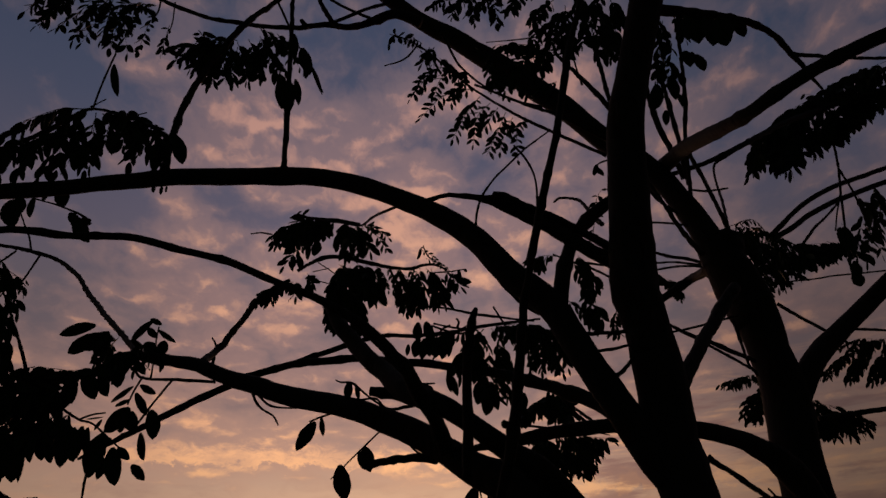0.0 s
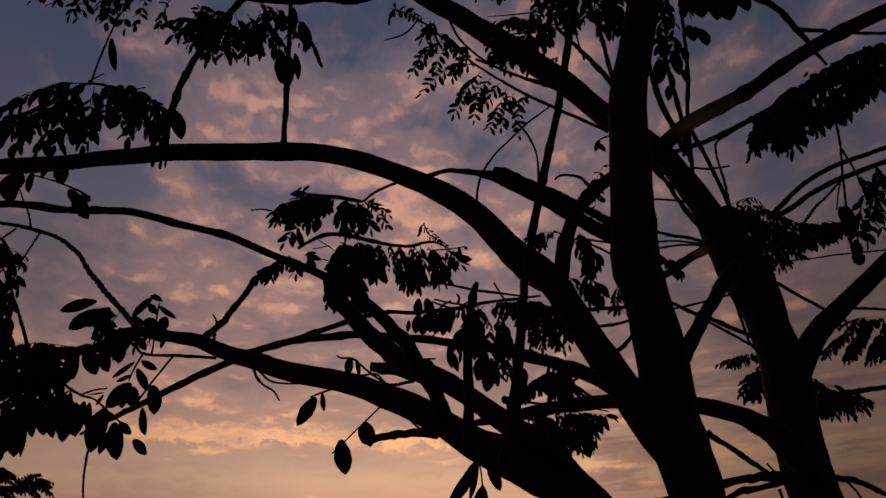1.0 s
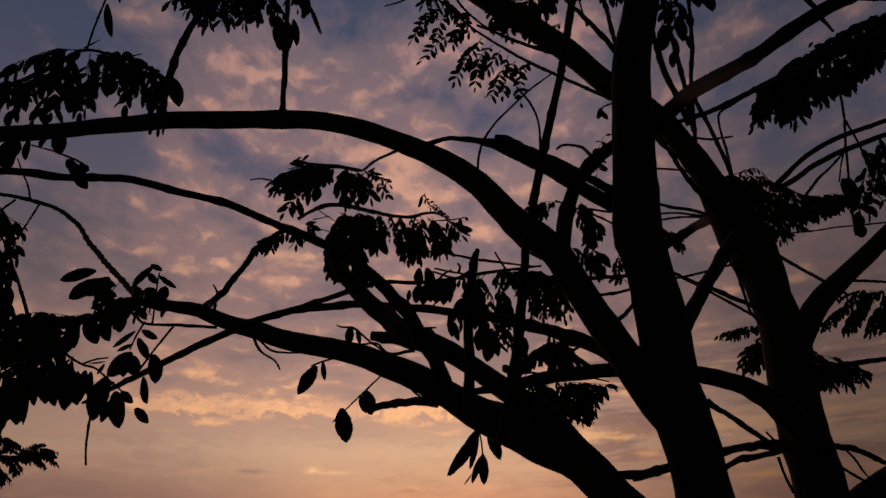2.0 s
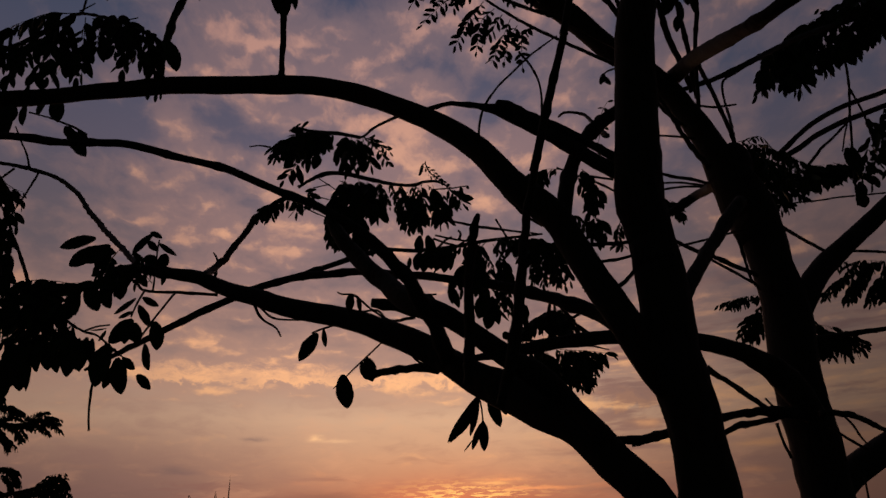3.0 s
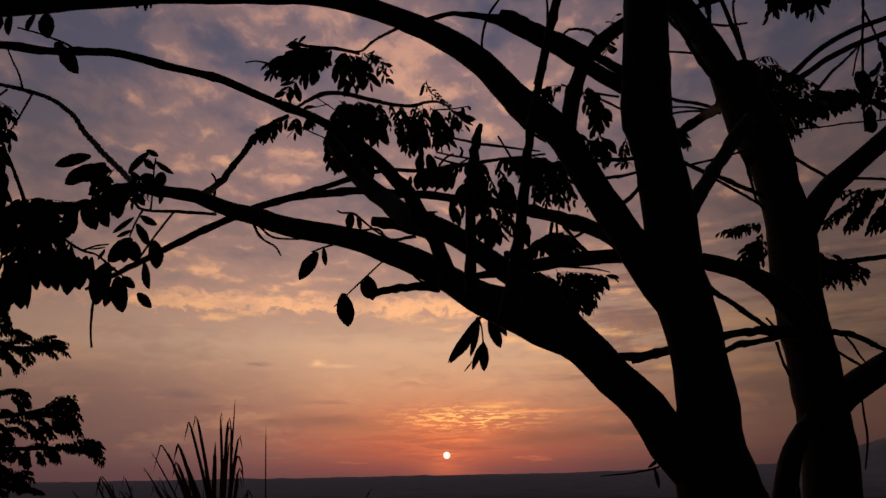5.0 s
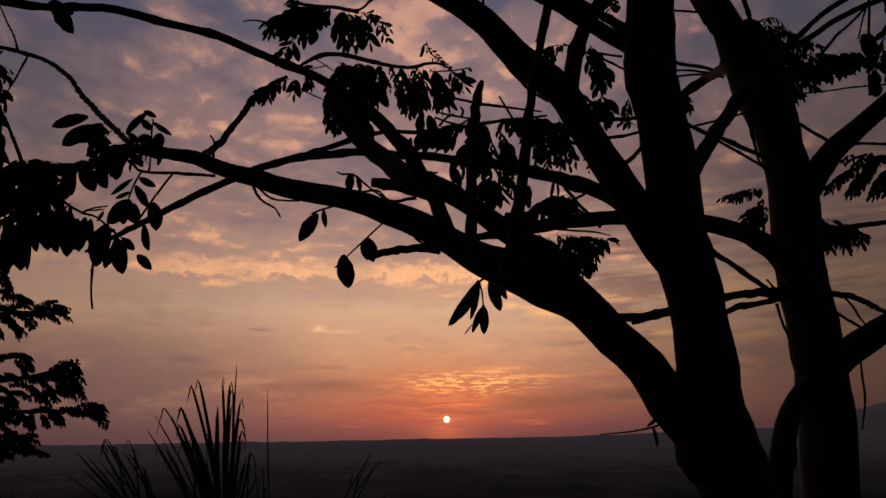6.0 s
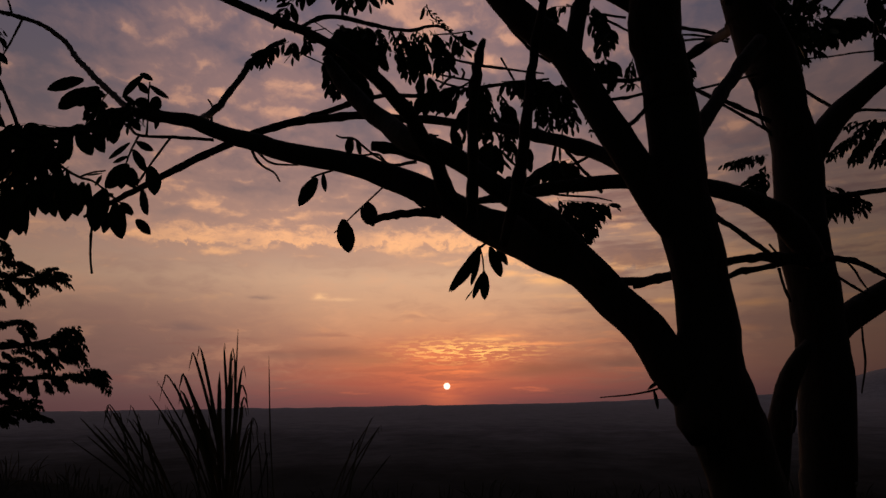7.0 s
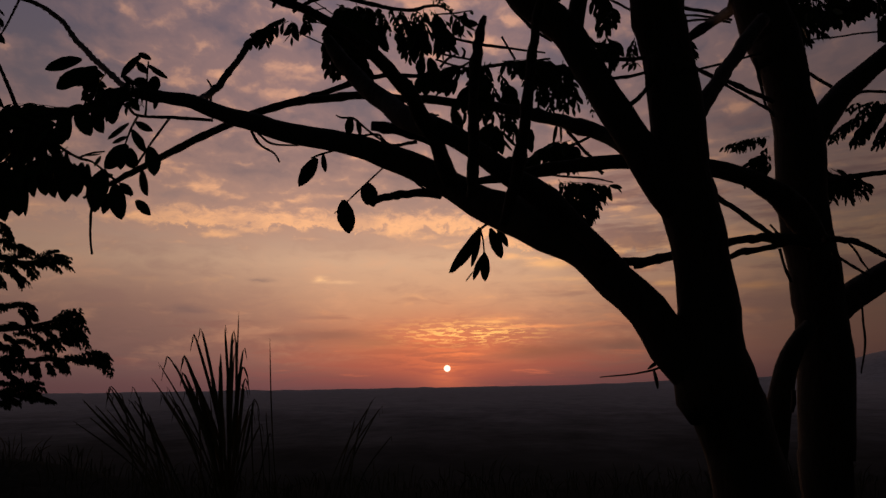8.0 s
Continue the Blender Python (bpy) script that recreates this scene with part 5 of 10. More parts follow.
leaf(tree_A, (0.055, 2.446, 2.596), (0.045, 2.464, 2.535), 0.45)
leaf(tree_A, (-0.098, 2.388, 2.558), (-0.105, 2.400, 2.519), 0.50)
leaf(tree_A, (-0.014, 2.478, 2.620), (0.005, 2.478, 2.547), 0.50)
leaf(tree_A, (-0.078, 2.443, 2.589), (-0.066, 2.441, 2.541), 0.50)
frond(tree_A, (0.102, 2.139, 2.499), (-0.047, 2.146, 2.482), 0.046, 9, 1.10, 0.02)
frond(tree_A, (0.157, 2.218, 2.539), (0.053, 2.224, 2.409), 0.056, 7, 1.00, 0.08)
frond(tree_A, (0.140, 2.254, 2.527), (0.078, 2.273, 2.405), 0.052, 6, 1.00, 0.08)
frond(tree_A, (0.221, 2.436, 2.580), (0.230, 2.415, 2.470), 0.060, 6, 1.00, 0.08)
frond(tree_A, (0.247, 2.368, 2.611), (0.407, 2.393, 2.601), 0.051, 9, 1.10, 0.03)
frond(tree_A, (0.205, 2.340, 2.600), (0.245, 2.222, 2.515), 0.046, 5, 1.00, 0.08)
frond(tree_A, (0.265, 2.187, 2.536), (0.421, 2.268, 2.519), 0.047, 8, 1.00, 0.03)
frond(tree_A, (0.319, 2.324, 2.584), (0.378, 2.233, 2.425), 0.046, 7, 1.00, 0.08)
frond(tree_A, (0.343, 2.213, 2.526), (0.387, 2.126, 2.353), 0.036, 7, 1.00, 0.08)
frond(tree_A, (0.381, 2.198, 2.499), (0.432, 2.269, 2.417), 0.033, 7, 1.00, 0.08)
frond(tree_A, (0.430, 2.278, 2.547), (0.492, 2.346, 2.414), 0.019, 9, 0.70, 0.08)
frond(tree_A, (0.332, 2.222, 2.480), (0.292, 2.158, 2.378), 0.037, 6, 1.00, 0.08)
frond(tree_A, (0.400, 2.426, 2.551), (0.413, 2.431, 2.467), 0.040, 5, 1.00, 0.08)
frond(tree_A, (0.213, 2.299, 2.413), (0.243, 2.389, 2.354), 0.041, 5, 1.00, 0.08)
frond(tree_A, (0.113, 2.121, 2.425), (0.115, 2.146, 2.366), 0.045, 5, 1.00, 0.08)
leaf(tree_A, (0.214, 3.020, 2.635), (0.165, 2.996, 2.516), 0.50)
leaf(tree_A, (0.229, 3.034, 2.627), (0.254, 3.053, 2.505), 0.36)
leaf(tree_A, (0.225, 3.072, 2.602), (0.201, 3.041, 2.483), 0.50)
leaf(tree_A, (0.240, 3.017, 2.578), (0.291, 3.042, 2.513), 0.20)
leaf(tree_A, (0.261, 3.139, 2.644), (0.319, 3.119, 2.553), 0.15)
leaf(tree_A, (0.195, 3.219, 2.691), (0.169, 3.213, 2.606), 0.50)
leaf(tree_A, (0.247, 3.011, 2.639), (0.298, 3.010, 2.579), 0.40)
leaf(tree_A, (0.276, 2.238, 2.327), (0.273, 2.258, 2.269), 0.45)
leaf(tree_A, (0.202, 2.242, 2.240), (0.218, 2.237, 2.212), 0.80)
leaf(tree_A, (0.052, 2.177, 2.401), (0.053, 2.159, 2.360), 0.50)
leaf(tree_A, (0.038, 2.197, 2.401), (0.036, 2.190, 2.368), 0.40)
frond(tree_A, (0.605, 3.388, 2.676), (0.453, 3.301, 2.584), 0.082, 6, 1.00, 0.08)
frond(tree_A, (0.550, 3.301, 2.648), (0.413, 3.240, 2.551), 0.073, 6, 1.00, 0.08)
frond(tree_A, (0.588, 3.222, 2.611), (0.583, 3.141, 2.491), 0.073, 5, 1.00, 0.08)
frond(tree_A, (0.478, 3.244, 2.599), (0.362, 3.162, 2.501), 0.063, 6, 1.00, 0.08)
frond(tree_A, (0.617, 3.393, 2.671), (0.578, 3.493, 2.611), 0.093, 4, 1.00, 0.08)
frond(tree_A, (0.561, 3.371, 2.471), (0.794, 3.357, 2.445), 0.064, 9, 1.10, 0.02)
frond(tree_A, (0.537, 3.315, 2.451), (0.723, 3.323, 2.385), 0.067, 8, 1.00, 0.08)
frond(tree_A, (0.558, 3.365, 2.442), (0.709, 3.404, 2.340), 0.064, 7, 1.00, 0.08)
frond(tree_A, (0.506, 3.404, 2.466), (0.584, 3.422, 2.333), 0.069, 6, 1.00, 0.08)
frond(tree_A, (0.570, 3.286, 2.416), (0.673, 3.301, 2.296), 0.056, 7, 1.00, 0.08)
frond(tree_A, (0.480, 3.412, 2.466), (0.469, 3.557, 2.436), 0.060, 4, 1.00, 0.08)
leaf(tree_A, (0.671, 3.406, 2.320), (0.686, 3.406, 2.264), 0.70)
leaf(tree_A, (0.735, 3.352, 2.445), (0.784, 3.366, 2.378), 0.42)
leaf(tree_A, (0.729, 3.424, 2.464), (0.764, 3.441, 2.390), 0.45)
frond(tree_A, (-0.713, 3.296, 3.256), (-0.909, 3.274, 3.127), 0.066, 7, 0.81, 0.12)
frond(tree_A, (-0.727, 3.296, 3.250), (-0.854, 3.220, 3.116), 0.060, 6, 0.81, 0.12)
frond(tree_A, (-0.754, 3.296, 3.241), (-0.818, 3.238, 3.123), 0.060, 5, 0.81, 0.12)
frond(tree_A, (-0.699, 3.296, 3.256), (-0.690, 3.273, 3.167), 0.067, 4, 0.81, 0.12)
frond(tree_A, (-0.645, 3.296, 3.302), (-0.617, 3.314, 3.232), 0.062, 4, 0.81, 0.12)
leaf(tree_A, (-0.480, 2.401, 2.829), (-0.442, 2.414, 2.847), 0.50)
bough(tree_A, "twig", [(0.748, 3.372, 2.508, 0.0080), (0.649, 3.372, 2.593, 0.0067), (0.572, 3.372, 2.637, 0.0054), (0.492, 3.372, 2.632, 0.0040)])
bough(tree_A, "twig", [(0.416, 3.372, 2.520, 0.0054), (0.569, 3.387, 2.502, 0.0047), (0.712, 3.403, 2.494, 0.0040), (0.802, 3.418, 2.478, 0.0027)])
leaf(tree_A, (0.172, 3.662, 2.310), (0.055, 3.677, 2.090), 0.20)
leaf(tree_A, (0.151, 3.662, 2.276), (0.011, 3.645, 2.105), 0.14)
leaf(tree_A, (0.179, 3.662, 2.290), (0.092, 3.677, 2.126), 0.22)
leaf(tree_A, (0.185, 3.662, 2.281), (0.137, 3.670, 2.124), 0.20)
leaf(tree_A, (0.202, 3.662, 2.198), (0.205, 3.677, 2.056), 0.36)
leaf(tree_A, (0.191, 3.662, 2.184), (0.152, 3.682, 2.061), 0.26)
leaf(tree_A, (0.147, 3.662, 2.106), (0.107, 3.665, 2.051), 0.12)
leaf(tree_A, (0.236, 3.662, 2.320), (0.286, 3.675, 2.168), 0.38)
leaf(tree_A, (0.270, 3.662, 2.317), (0.319, 3.641, 2.218), 0.36)
leaf(tree_A, (0.180, 3.662, 2.327), (0.164, 3.674, 2.221), 0.30)
bough(tree_A, "twig", [(0.243, 3.580, 2.337, 0.0083), (0.198, 3.621, 2.318, 0.0070), (0.163, 3.662, 2.299, 0.0056)])
bough(tree_A, "twig", [(0.184, 3.621, 2.310, 0.0056), (0.197, 3.642, 2.257, 0.0042), (0.202, 3.662, 2.198, 0.0042)])
frond(tree_A, (0.386, 2.360, 2.881), (0.383, 2.362, 2.836), 0.045, 5, 0.94, 0.12)
frond(tree_A, (0.447, 2.360, 2.879), (0.349, 2.399, 2.879), 0.042, 6, 0.94, 0.12)
frond(tree_A, (0.529, 2.360, 2.878), (0.544, 2.289, 2.750), 0.051, 5, 0.94, 0.12)
frond(tree_A, (0.546, 2.360, 2.843), (0.590, 2.405, 2.784), 0.053, 5, 0.94, 0.12)
frond(tree_A, (0.506, 2.360, 2.855), (0.573, 2.438, 2.755), 0.050, 6, 0.94, 0.12)
frond(tree_A, (0.551, 2.360, 2.685), (0.566, 2.281, 2.595), 0.054, 3, 0.94, 0.12)
frond(tree_A, (0.472, 2.360, 2.698), (0.538, 2.328, 2.617), 0.051, 4, 0.94, 0.12)
frond(tree_A, (0.530, 2.360, 2.675), (0.565, 2.371, 2.603), 0.048, 4, 0.94, 0.12)
frond(tree_A, (0.585, 2.360, 2.923), (0.663, 2.419, 3.153), 0.030, 5, 0.94, 0.12)
frond(tree_A, (0.610, 2.360, 3.067), (0.639, 2.313, 3.134), 0.034, 3, 0.94, 0.12)
bough(tree_A, "twig", [(0.661, 2.360, 2.772, 0.0040), (0.585, 2.360, 2.819, 0.0041), (0.506, 2.360, 2.855, 0.0031), (0.437, 2.360, 2.887, 0.0031)])
bough(tree_A, "twig", [(0.637, 2.360, 2.834, 0.0041), (0.547, 2.360, 2.849, 0.0041), (0.486, 2.360, 2.851, 0.0031)])
leaf(tree_A, (0.533, 1.953, 2.992), (0.553, 1.939, 2.949), 0.40)
leaf(tree_A, (0.543, 1.953, 3.003), (0.521, 1.942, 2.952), 0.40)
bough(tree_A, "twig", [(0.528, 1.953, 2.960, 0.0018), (0.537, 1.939, 2.989, 0.0022), (0.558, 1.926, 2.996, 0.0027), (0.615, 1.912, 3.001, 0.0027)])
bough(tree_A, "twig", [(0.399, 2.034, 3.312, 0.0051), (0.300, 2.034, 3.345, 0.0041), (0.201, 2.034, 3.408, 0.0041), (0.112, 2.034, 3.510, 0.0042), (0.063, 2.034, 3.632, 0.0043), (0.043, 2.034, 3.675, 0.0043)])
frond(tree_A, (-0.129, 2.034, 3.680), (-0.155, 2.106, 3.706), 0.040, 3, 0.50, 0.12)
bough(tree_A, "twig", [(-0.044, 2.034, 3.620, 0.0032), (-0.097, 2.034, 3.551, 0.0032), (-0.170, 2.034, 3.520, 0.0021)])
frond(tree_A, (0.628, 2.116, 3.958), (0.499, 2.053, 3.681), 0.061, 8, 0.94, 0.05)
frond(tree_A, (0.720, 2.116, 3.956), (0.608, 2.043, 3.698), 0.065, 8, 0.94, 0.05)
frond(tree_A, (0.758, 2.116, 3.891), (0.702, 2.160, 3.752), 0.068, 7, 0.94, 0.05)
frond(tree_A, (0.511, 2.116, 3.835), (0.472, 2.119, 3.658), 0.057, 7, 0.94, 0.05)
frond(tree_A, (0.460, 2.116, 3.899), (0.393, 2.105, 3.648), 0.057, 7, 0.94, 0.05)
frond(tree_A, (0.552, 2.116, 3.896), (0.536, 2.155, 3.691), 0.067, 7, 0.94, 0.05)
frond(tree_A, (0.643, 2.116, 3.894), (0.659, 2.059, 3.569), 0.064, 6, 0.94, 0.05)
frond(tree_A, (0.685, 2.116, 3.861), (0.711, 2.074, 3.609), 0.065, 6, 0.94, 0.05)
frond(tree_A, (0.329, 2.116, 3.999), (0.157, 2.062, 3.819), 0.058, 7, 0.94, 0.05)
frond(tree_A, (0.260, 2.116, 4.001), (0.273, 2.131, 3.826), 0.059, 6, 0.94, 0.05)
frond(tree_A, (0.213, 2.116, 4.002), (0.069, 2.082, 3.843), 0.054, 7, 0.94, 0.05)
frond(tree_A, (0.142, 2.116, 3.971), (0.090, 2.068, 3.797), 0.044, 6, 0.94, 0.05)
frond(tree_A, (0.549, 2.116, 3.865), (0.454, 2.150, 3.779), 0.064, 7, 0.94, 0.05)
frond(tree_A, (0.739, 2.116, 3.923), (0.781, 2.153, 3.834), 0.069, 6, 0.94, 0.05)
frond(tree_A, (0.441, 2.116, 3.685), (0.262, 2.100, 3.675), 0.062, 8, 0.94, 0.05)
frond(tree_A, (0.462, 2.116, 3.670), (0.420, 2.179, 3.613), 0.064, 6, 0.94, 0.05)
frond(tree_A, (0.463, 2.116, 3.685), (0.368, 2.131, 3.585), 0.062, 6, 0.94, 0.05)
frond(tree_A, (0.257, 2.116, 3.574), (0.290, 2.074, 3.453), 0.060, 5, 0.94, 0.05)
frond(tree_A, (0.215, 2.116, 3.604), (0.245, 2.065, 3.420), 0.055, 5, 0.94, 0.05)
frond(tree_A, (0.392, 2.116, 3.628), (0.308, 2.030, 3.468), 0.060, 6, 0.94, 0.05)
frond(tree_A, (0.478, 2.116, 3.498), (0.399, 2.112, 3.456), 0.043, 5, 0.94, 0.05)
frond(tree_A, (0.542, 2.116, 3.803), (0.543, 2.095, 3.633), 0.061, 7, 0.94, 0.05)
frond(tree_A, (0.636, 2.116, 3.832), (0.580, 2.057, 3.625), 0.065, 6, 0.94, 0.05)
frond(tree_A, (0.509, 2.116, 3.929), (0.402, 2.091, 3.781), 0.062, 7, 0.94, 0.05)
frond(tree_A, (0.651, 2.116, 3.770), (0.645, 2.084, 3.592), 0.060, 4, 0.94, 0.05)
frond(tree_A, (0.741, 2.116, 3.767), (0.715, 2.165, 3.666), 0.063, 4, 0.94, 0.05)
frond(tree_A, (0.422, 2.116, 3.996), (0.311, 2.052, 3.805), 0.062, 7, 0.94, 0.05)
frond(tree_A, (0.582, 2.116, 3.960), (0.709, 2.204, 3.920), 0.071, 7, 0.94, 0.05)
frond(tree_A, (0.095, 2.116, 3.940), (0.002, 2.112, 3.907), 0.041, 5, 0.94, 0.05)
frond(tree_A, (0.165, 2.116, 3.971), (0.183, 2.134, 3.831), 0.046, 6, 0.94, 0.05)
bough(tree_A, "twig", [(0.525, 2.116, 3.639, 0.0033), (0.392, 2.116, 3.622, 0.0033), (0.259, 2.116, 3.609, 0.0033)])
bough(tree_A, "twig", [(0.505, 2.116, 3.660, 0.0033), (0.372, 2.116, 3.652, 0.0028), (0.215, 2.116, 3.598, 0.0022)])
bough(tree_A, "twig", [(0.445, 2.116, 3.730, 0.0033), (0.310, 2.116, 3.713, 0.0028), (0.221, 2.116, 3.706, 0.0022)])
bough(tree_A, "branch", [(0.793, 1.872, 3.618, 0.0223), (0.884, 1.899, 3.630, 0.0205), (1.017, 1.926, 3.638, 0.0166), (1.151, 1.953, 3.634, 0.0136), (1.224, 1.980, 3.634, 0.0127), (1.295, 2.007, 3.601, 0.0116), (1.351, 2.034, 3.541, 0.0116), (1.396, 2.061, 3.509, 0.0085), (1.434, 2.089, 3.469, 0.0064), (1.478, 2.116, 3.436, 0.0043)])
bough(tree_A, "branch", [(1.389, 2.083, 3.580, 0.0086), (1.471, 2.091, 3.580, 0.0076), (1.604, 2.099, 3.573, 0.0065), (1.758, 2.108, 3.576, 0.0054), (1.924, 2.116, 3.588, 0.0044)])
frond(tree_A, (-0.375, 2.699, 3.247), (-0.401, 2.667, 3.137), 0.065, 6, 1.00, 0.08)
frond(tree_A, (-0.518, 3.511, 3.458), (-0.377, 3.398, 3.282), 0.101, 7, 1.10, 0.08)
frond(tree_A, (-0.449, 3.747, 3.596), (-0.426, 3.788, 3.438), 0.109, 6, 1.00, 0.08)
frond(tree_A, (-0.258, 3.904, 3.505), (-0.163, 3.878, 3.327), 0.056, 8, 0.80, 0.08)
frond(tree_A, (-0.497, 3.672, 3.285), (-0.544, 3.684, 3.175), 0.079, 5, 1.00, 0.08)
frond(tree_A, (-0.559, 3.619, 3.344), (-0.571, 3.612, 3.193), 0.079, 5, 1.00, 0.08)
frond(tree_A, (0.135, 2.158, 2.514), (0.130, 2.149, 2.388), 0.050, 7, 1.00, 0.08)
frond(tree_A, (0.298, 2.384, 2.617), (0.285, 2.311, 2.517), 0.052, 6, 1.00, 0.08)
frond(tree_A, (0.322, 2.271, 2.567), (0.312, 2.308, 2.495), 0.049, 6, 1.00, 0.08)
frond(tree_A, (0.398, 2.310, 2.583), (0.373, 2.255, 2.453), 0.046, 6, 1.00, 0.08)
frond(tree_A, (0.183, 2.356, 2.507), (0.167, 2.312, 2.409), 0.050, 5, 1.00, 0.08)
frond(tree_A, (0.244, 2.487, 2.557), (0.247, 2.459, 2.460), 0.049, 5, 1.00, 0.08)
frond(tree_A, (0.135, 2.369, 2.512), (0.142, 2.369, 2.430), 0.051, 5, 1.00, 0.08)
frond(tree_A, (0.448, 2.395, 2.619), (0.415, 2.362, 2.504), 0.043, 6, 1.00, 0.08)
frond(tree_A, (0.210, 2.400, 2.626), (0.368, 2.393, 2.619), 0.052, 10, 1.20, 0.02)
frond(tree_A, (0.257, 2.426, 2.522), (0.236, 2.461, 2.440), 0.044, 5, 1.00, 0.08)
frond(tree_A, (0.196, 2.314, 2.439), (0.207, 2.271, 2.335), 0.038, 5, 1.00, 0.08)
frond(tree_A, (0.350, 2.377, 2.522), (0.363, 2.403, 2.458), 0.035, 5, 1.00, 0.08)
frond(tree_A, (0.478, 3.544, 2.524), (0.562, 3.513, 2.396), 0.067, 6, 1.00, 0.08)
frond(tree_A, (0.533, 3.391, 2.408), (0.593, 3.408, 2.311), 0.058, 5, 1.00, 0.08)
frond(tree_A, (0.582, 3.380, 2.391), (0.646, 3.332, 2.304), 0.057, 5, 1.00, 0.08)
frond(tree_A, (0.449, 3.247, 2.414), (0.488, 3.214, 2.302), 0.056, 5, 1.00, 0.08)
frond(tree_A, (0.623, 3.426, 2.479), (0.747, 3.548, 2.400), 0.064, 6, 1.00, 0.08)
frond(tree_A, (0.414, 3.470, 2.514), (0.505, 3.555, 2.492), 0.060, 6, 1.00, 0.08)
frond(tree_A, (0.451, 3.380, 2.614), (0.402, 3.443, 2.577), 0.058, 5, 1.00, 0.08)
frond(tree_A, (0.633, 3.558, 2.695), (0.621, 3.533, 2.599), 0.073, 5, 1.00, 0.08)
frond(tree_A, (0.533, 3.283, 2.637), (0.504, 3.441, 2.598), 0.073, 5, 1.00, 0.08)
frond(tree_A, (-1.378, 2.637, 2.576), (-1.537, 2.568, 2.572), 0.055, 7, 0.95, 0.03, loose=True)
frond(tree_A, (-1.597, 2.750, 2.641), (-1.810, 2.859, 2.641), 0.058, 6, 0.95, 0.03, loose=True)
frond(tree_A, (-1.260, 2.568, 2.557), (-1.418, 2.614, 2.573), 0.054, 6, 0.95, 0.02, loose=True)
frond(tree_A, (-1.372, 2.563, 2.465), (-1.494, 2.509, 2.387), 0.065, 8, 1.10, 0.08, loose=True)
frond(tree_A, (-1.462, 2.539, 2.459), (-1.597, 2.562, 2.405), 0.065, 7, 1.10, 0.08)
frond(tree_A, (-1.505, 2.556, 2.423), (-1.627, 2.639, 2.386), 0.057, 5, 1.00, 0.08)
frond(tree_A, (-1.384, 2.474, 2.374), (-1.493, 2.522, 2.339), 0.051, 5, 1.00, 0.08)
frond(tree_A, (-1.413, 2.661, 2.421), (-1.498, 2.643, 2.352), 0.055, 6, 1.10, 0.08)
frond(tree_A, (-1.223, 2.371, 2.339), (-1.228, 2.315, 2.245), 0.045, 5, 1.00, 0.08)
frond(tree_A, (-1.510, 2.574, 2.396), (-1.590, 2.606, 2.343), 0.049, 5, 1.00, 0.08)
frond(tree_A, (-1.093, 1.894, 3.208), (-0.876, 1.889, 3.120), 0.045, 10, 1.10, 0.06)
frond(tree_A, (-0.984, 1.957, 3.203), (-0.900, 2.004, 3.151), 0.042, 7, 1.00, 0.08)
frond(tree_A, (-0.943, 1.959, 3.180), (-0.901, 1.962, 3.070), 0.042, 6, 1.00, 0.08)
frond(tree_A, (-1.317, 1.995, 3.162), (-1.379, 1.987, 3.040), 0.030, 7, 0.60, 0.08)
frond(tree_A, (-0.881, 2.345, 3.946), (-1.092, 2.367, 3.879), 0.059, 8, 1.00, 0.08)
frond(tree_A, (-0.834, 2.219, 3.820), (-0.969, 2.233, 3.713), 0.055, 7, 1.00, 0.08)
frond(tree_A, (-0.831, 2.277, 3.867), (-0.884, 2.244, 3.638), 0.057, 7, 1.00, 0.08)
frond(tree_A, (-0.823, 2.324, 3.905), (-0.816, 2.296, 3.688), 0.059, 7, 1.00, 0.08)
frond(tree_A, (-0.797, 2.395, 3.971), (-0.746, 2.440, 3.836), 0.060, 7, 1.00, 0.08)
frond(tree_A, (-0.819, 2.384, 3.968), (-0.775, 2.350, 3.745), 0.059, 7, 1.00, 0.08)
frond(tree_A, (-0.733, 2.430, 4.004), (-0.640, 2.441, 3.867), 0.050, 6, 1.00, 0.08)
frond(tree_A, (0.058, 2.043, 3.517), (-0.035, 1.982, 3.399), 0.038, 6, 0.60, 0.08)
frond(tree_A, (0.031, 2.028, 3.496), (-0.072, 2.052, 3.381), 0.038, 7, 0.50, 0.08)
frond(tree_A, (0.079, 2.050, 3.509), (0.010, 1.975, 3.320), 0.038, 6, 0.60, 0.08)
frond(tree_A, (0.155, 2.051, 3.419), (-0.036, 2.019, 3.264), 0.040, 9, 0.50, 0.10)
frond(tree_A, (0.166, 1.910, 3.261), (0.068, 1.879, 3.064), 0.038, 9, 0.50, 0.08)
frond(tree_A, (0.199, 1.910, 3.231), (0.130, 1.845, 3.015), 0.038, 8, 0.50, 0.08)
frond(tree_A, (0.247, 2.111, 3.375), (0.188, 2.226, 3.347), 0.038, 6, 0.50, 0.08)
frond(tree_A, (0.272, 2.088, 3.335), (0.194, 2.106, 3.156), 0.038, 8, 0.50, 0.08)
frond(tree_A, (0.302, 2.138, 3.348), (0.248, 2.151, 3.205), 0.039, 7, 0.60, 0.08)
frond(tree_A, (0.292, 1.968, 3.184), (0.268, 1.846, 2.953), 0.035, 6, 0.60, 0.08)
frond(tree_A, (0.348, 2.080, 3.290), (0.290, 1.968, 3.150), 0.031, 4, 1.00, 0.08)
frond(tree_A, (-0.002, 1.910, 3.489), (0.015, 1.875, 3.338), 0.042, 6, 0.80, 0.08)
frond(tree_A, (-0.028, 2.030, 3.623), (-0.081, 1.985, 3.606), 0.039, 4, 1.00, 0.08)
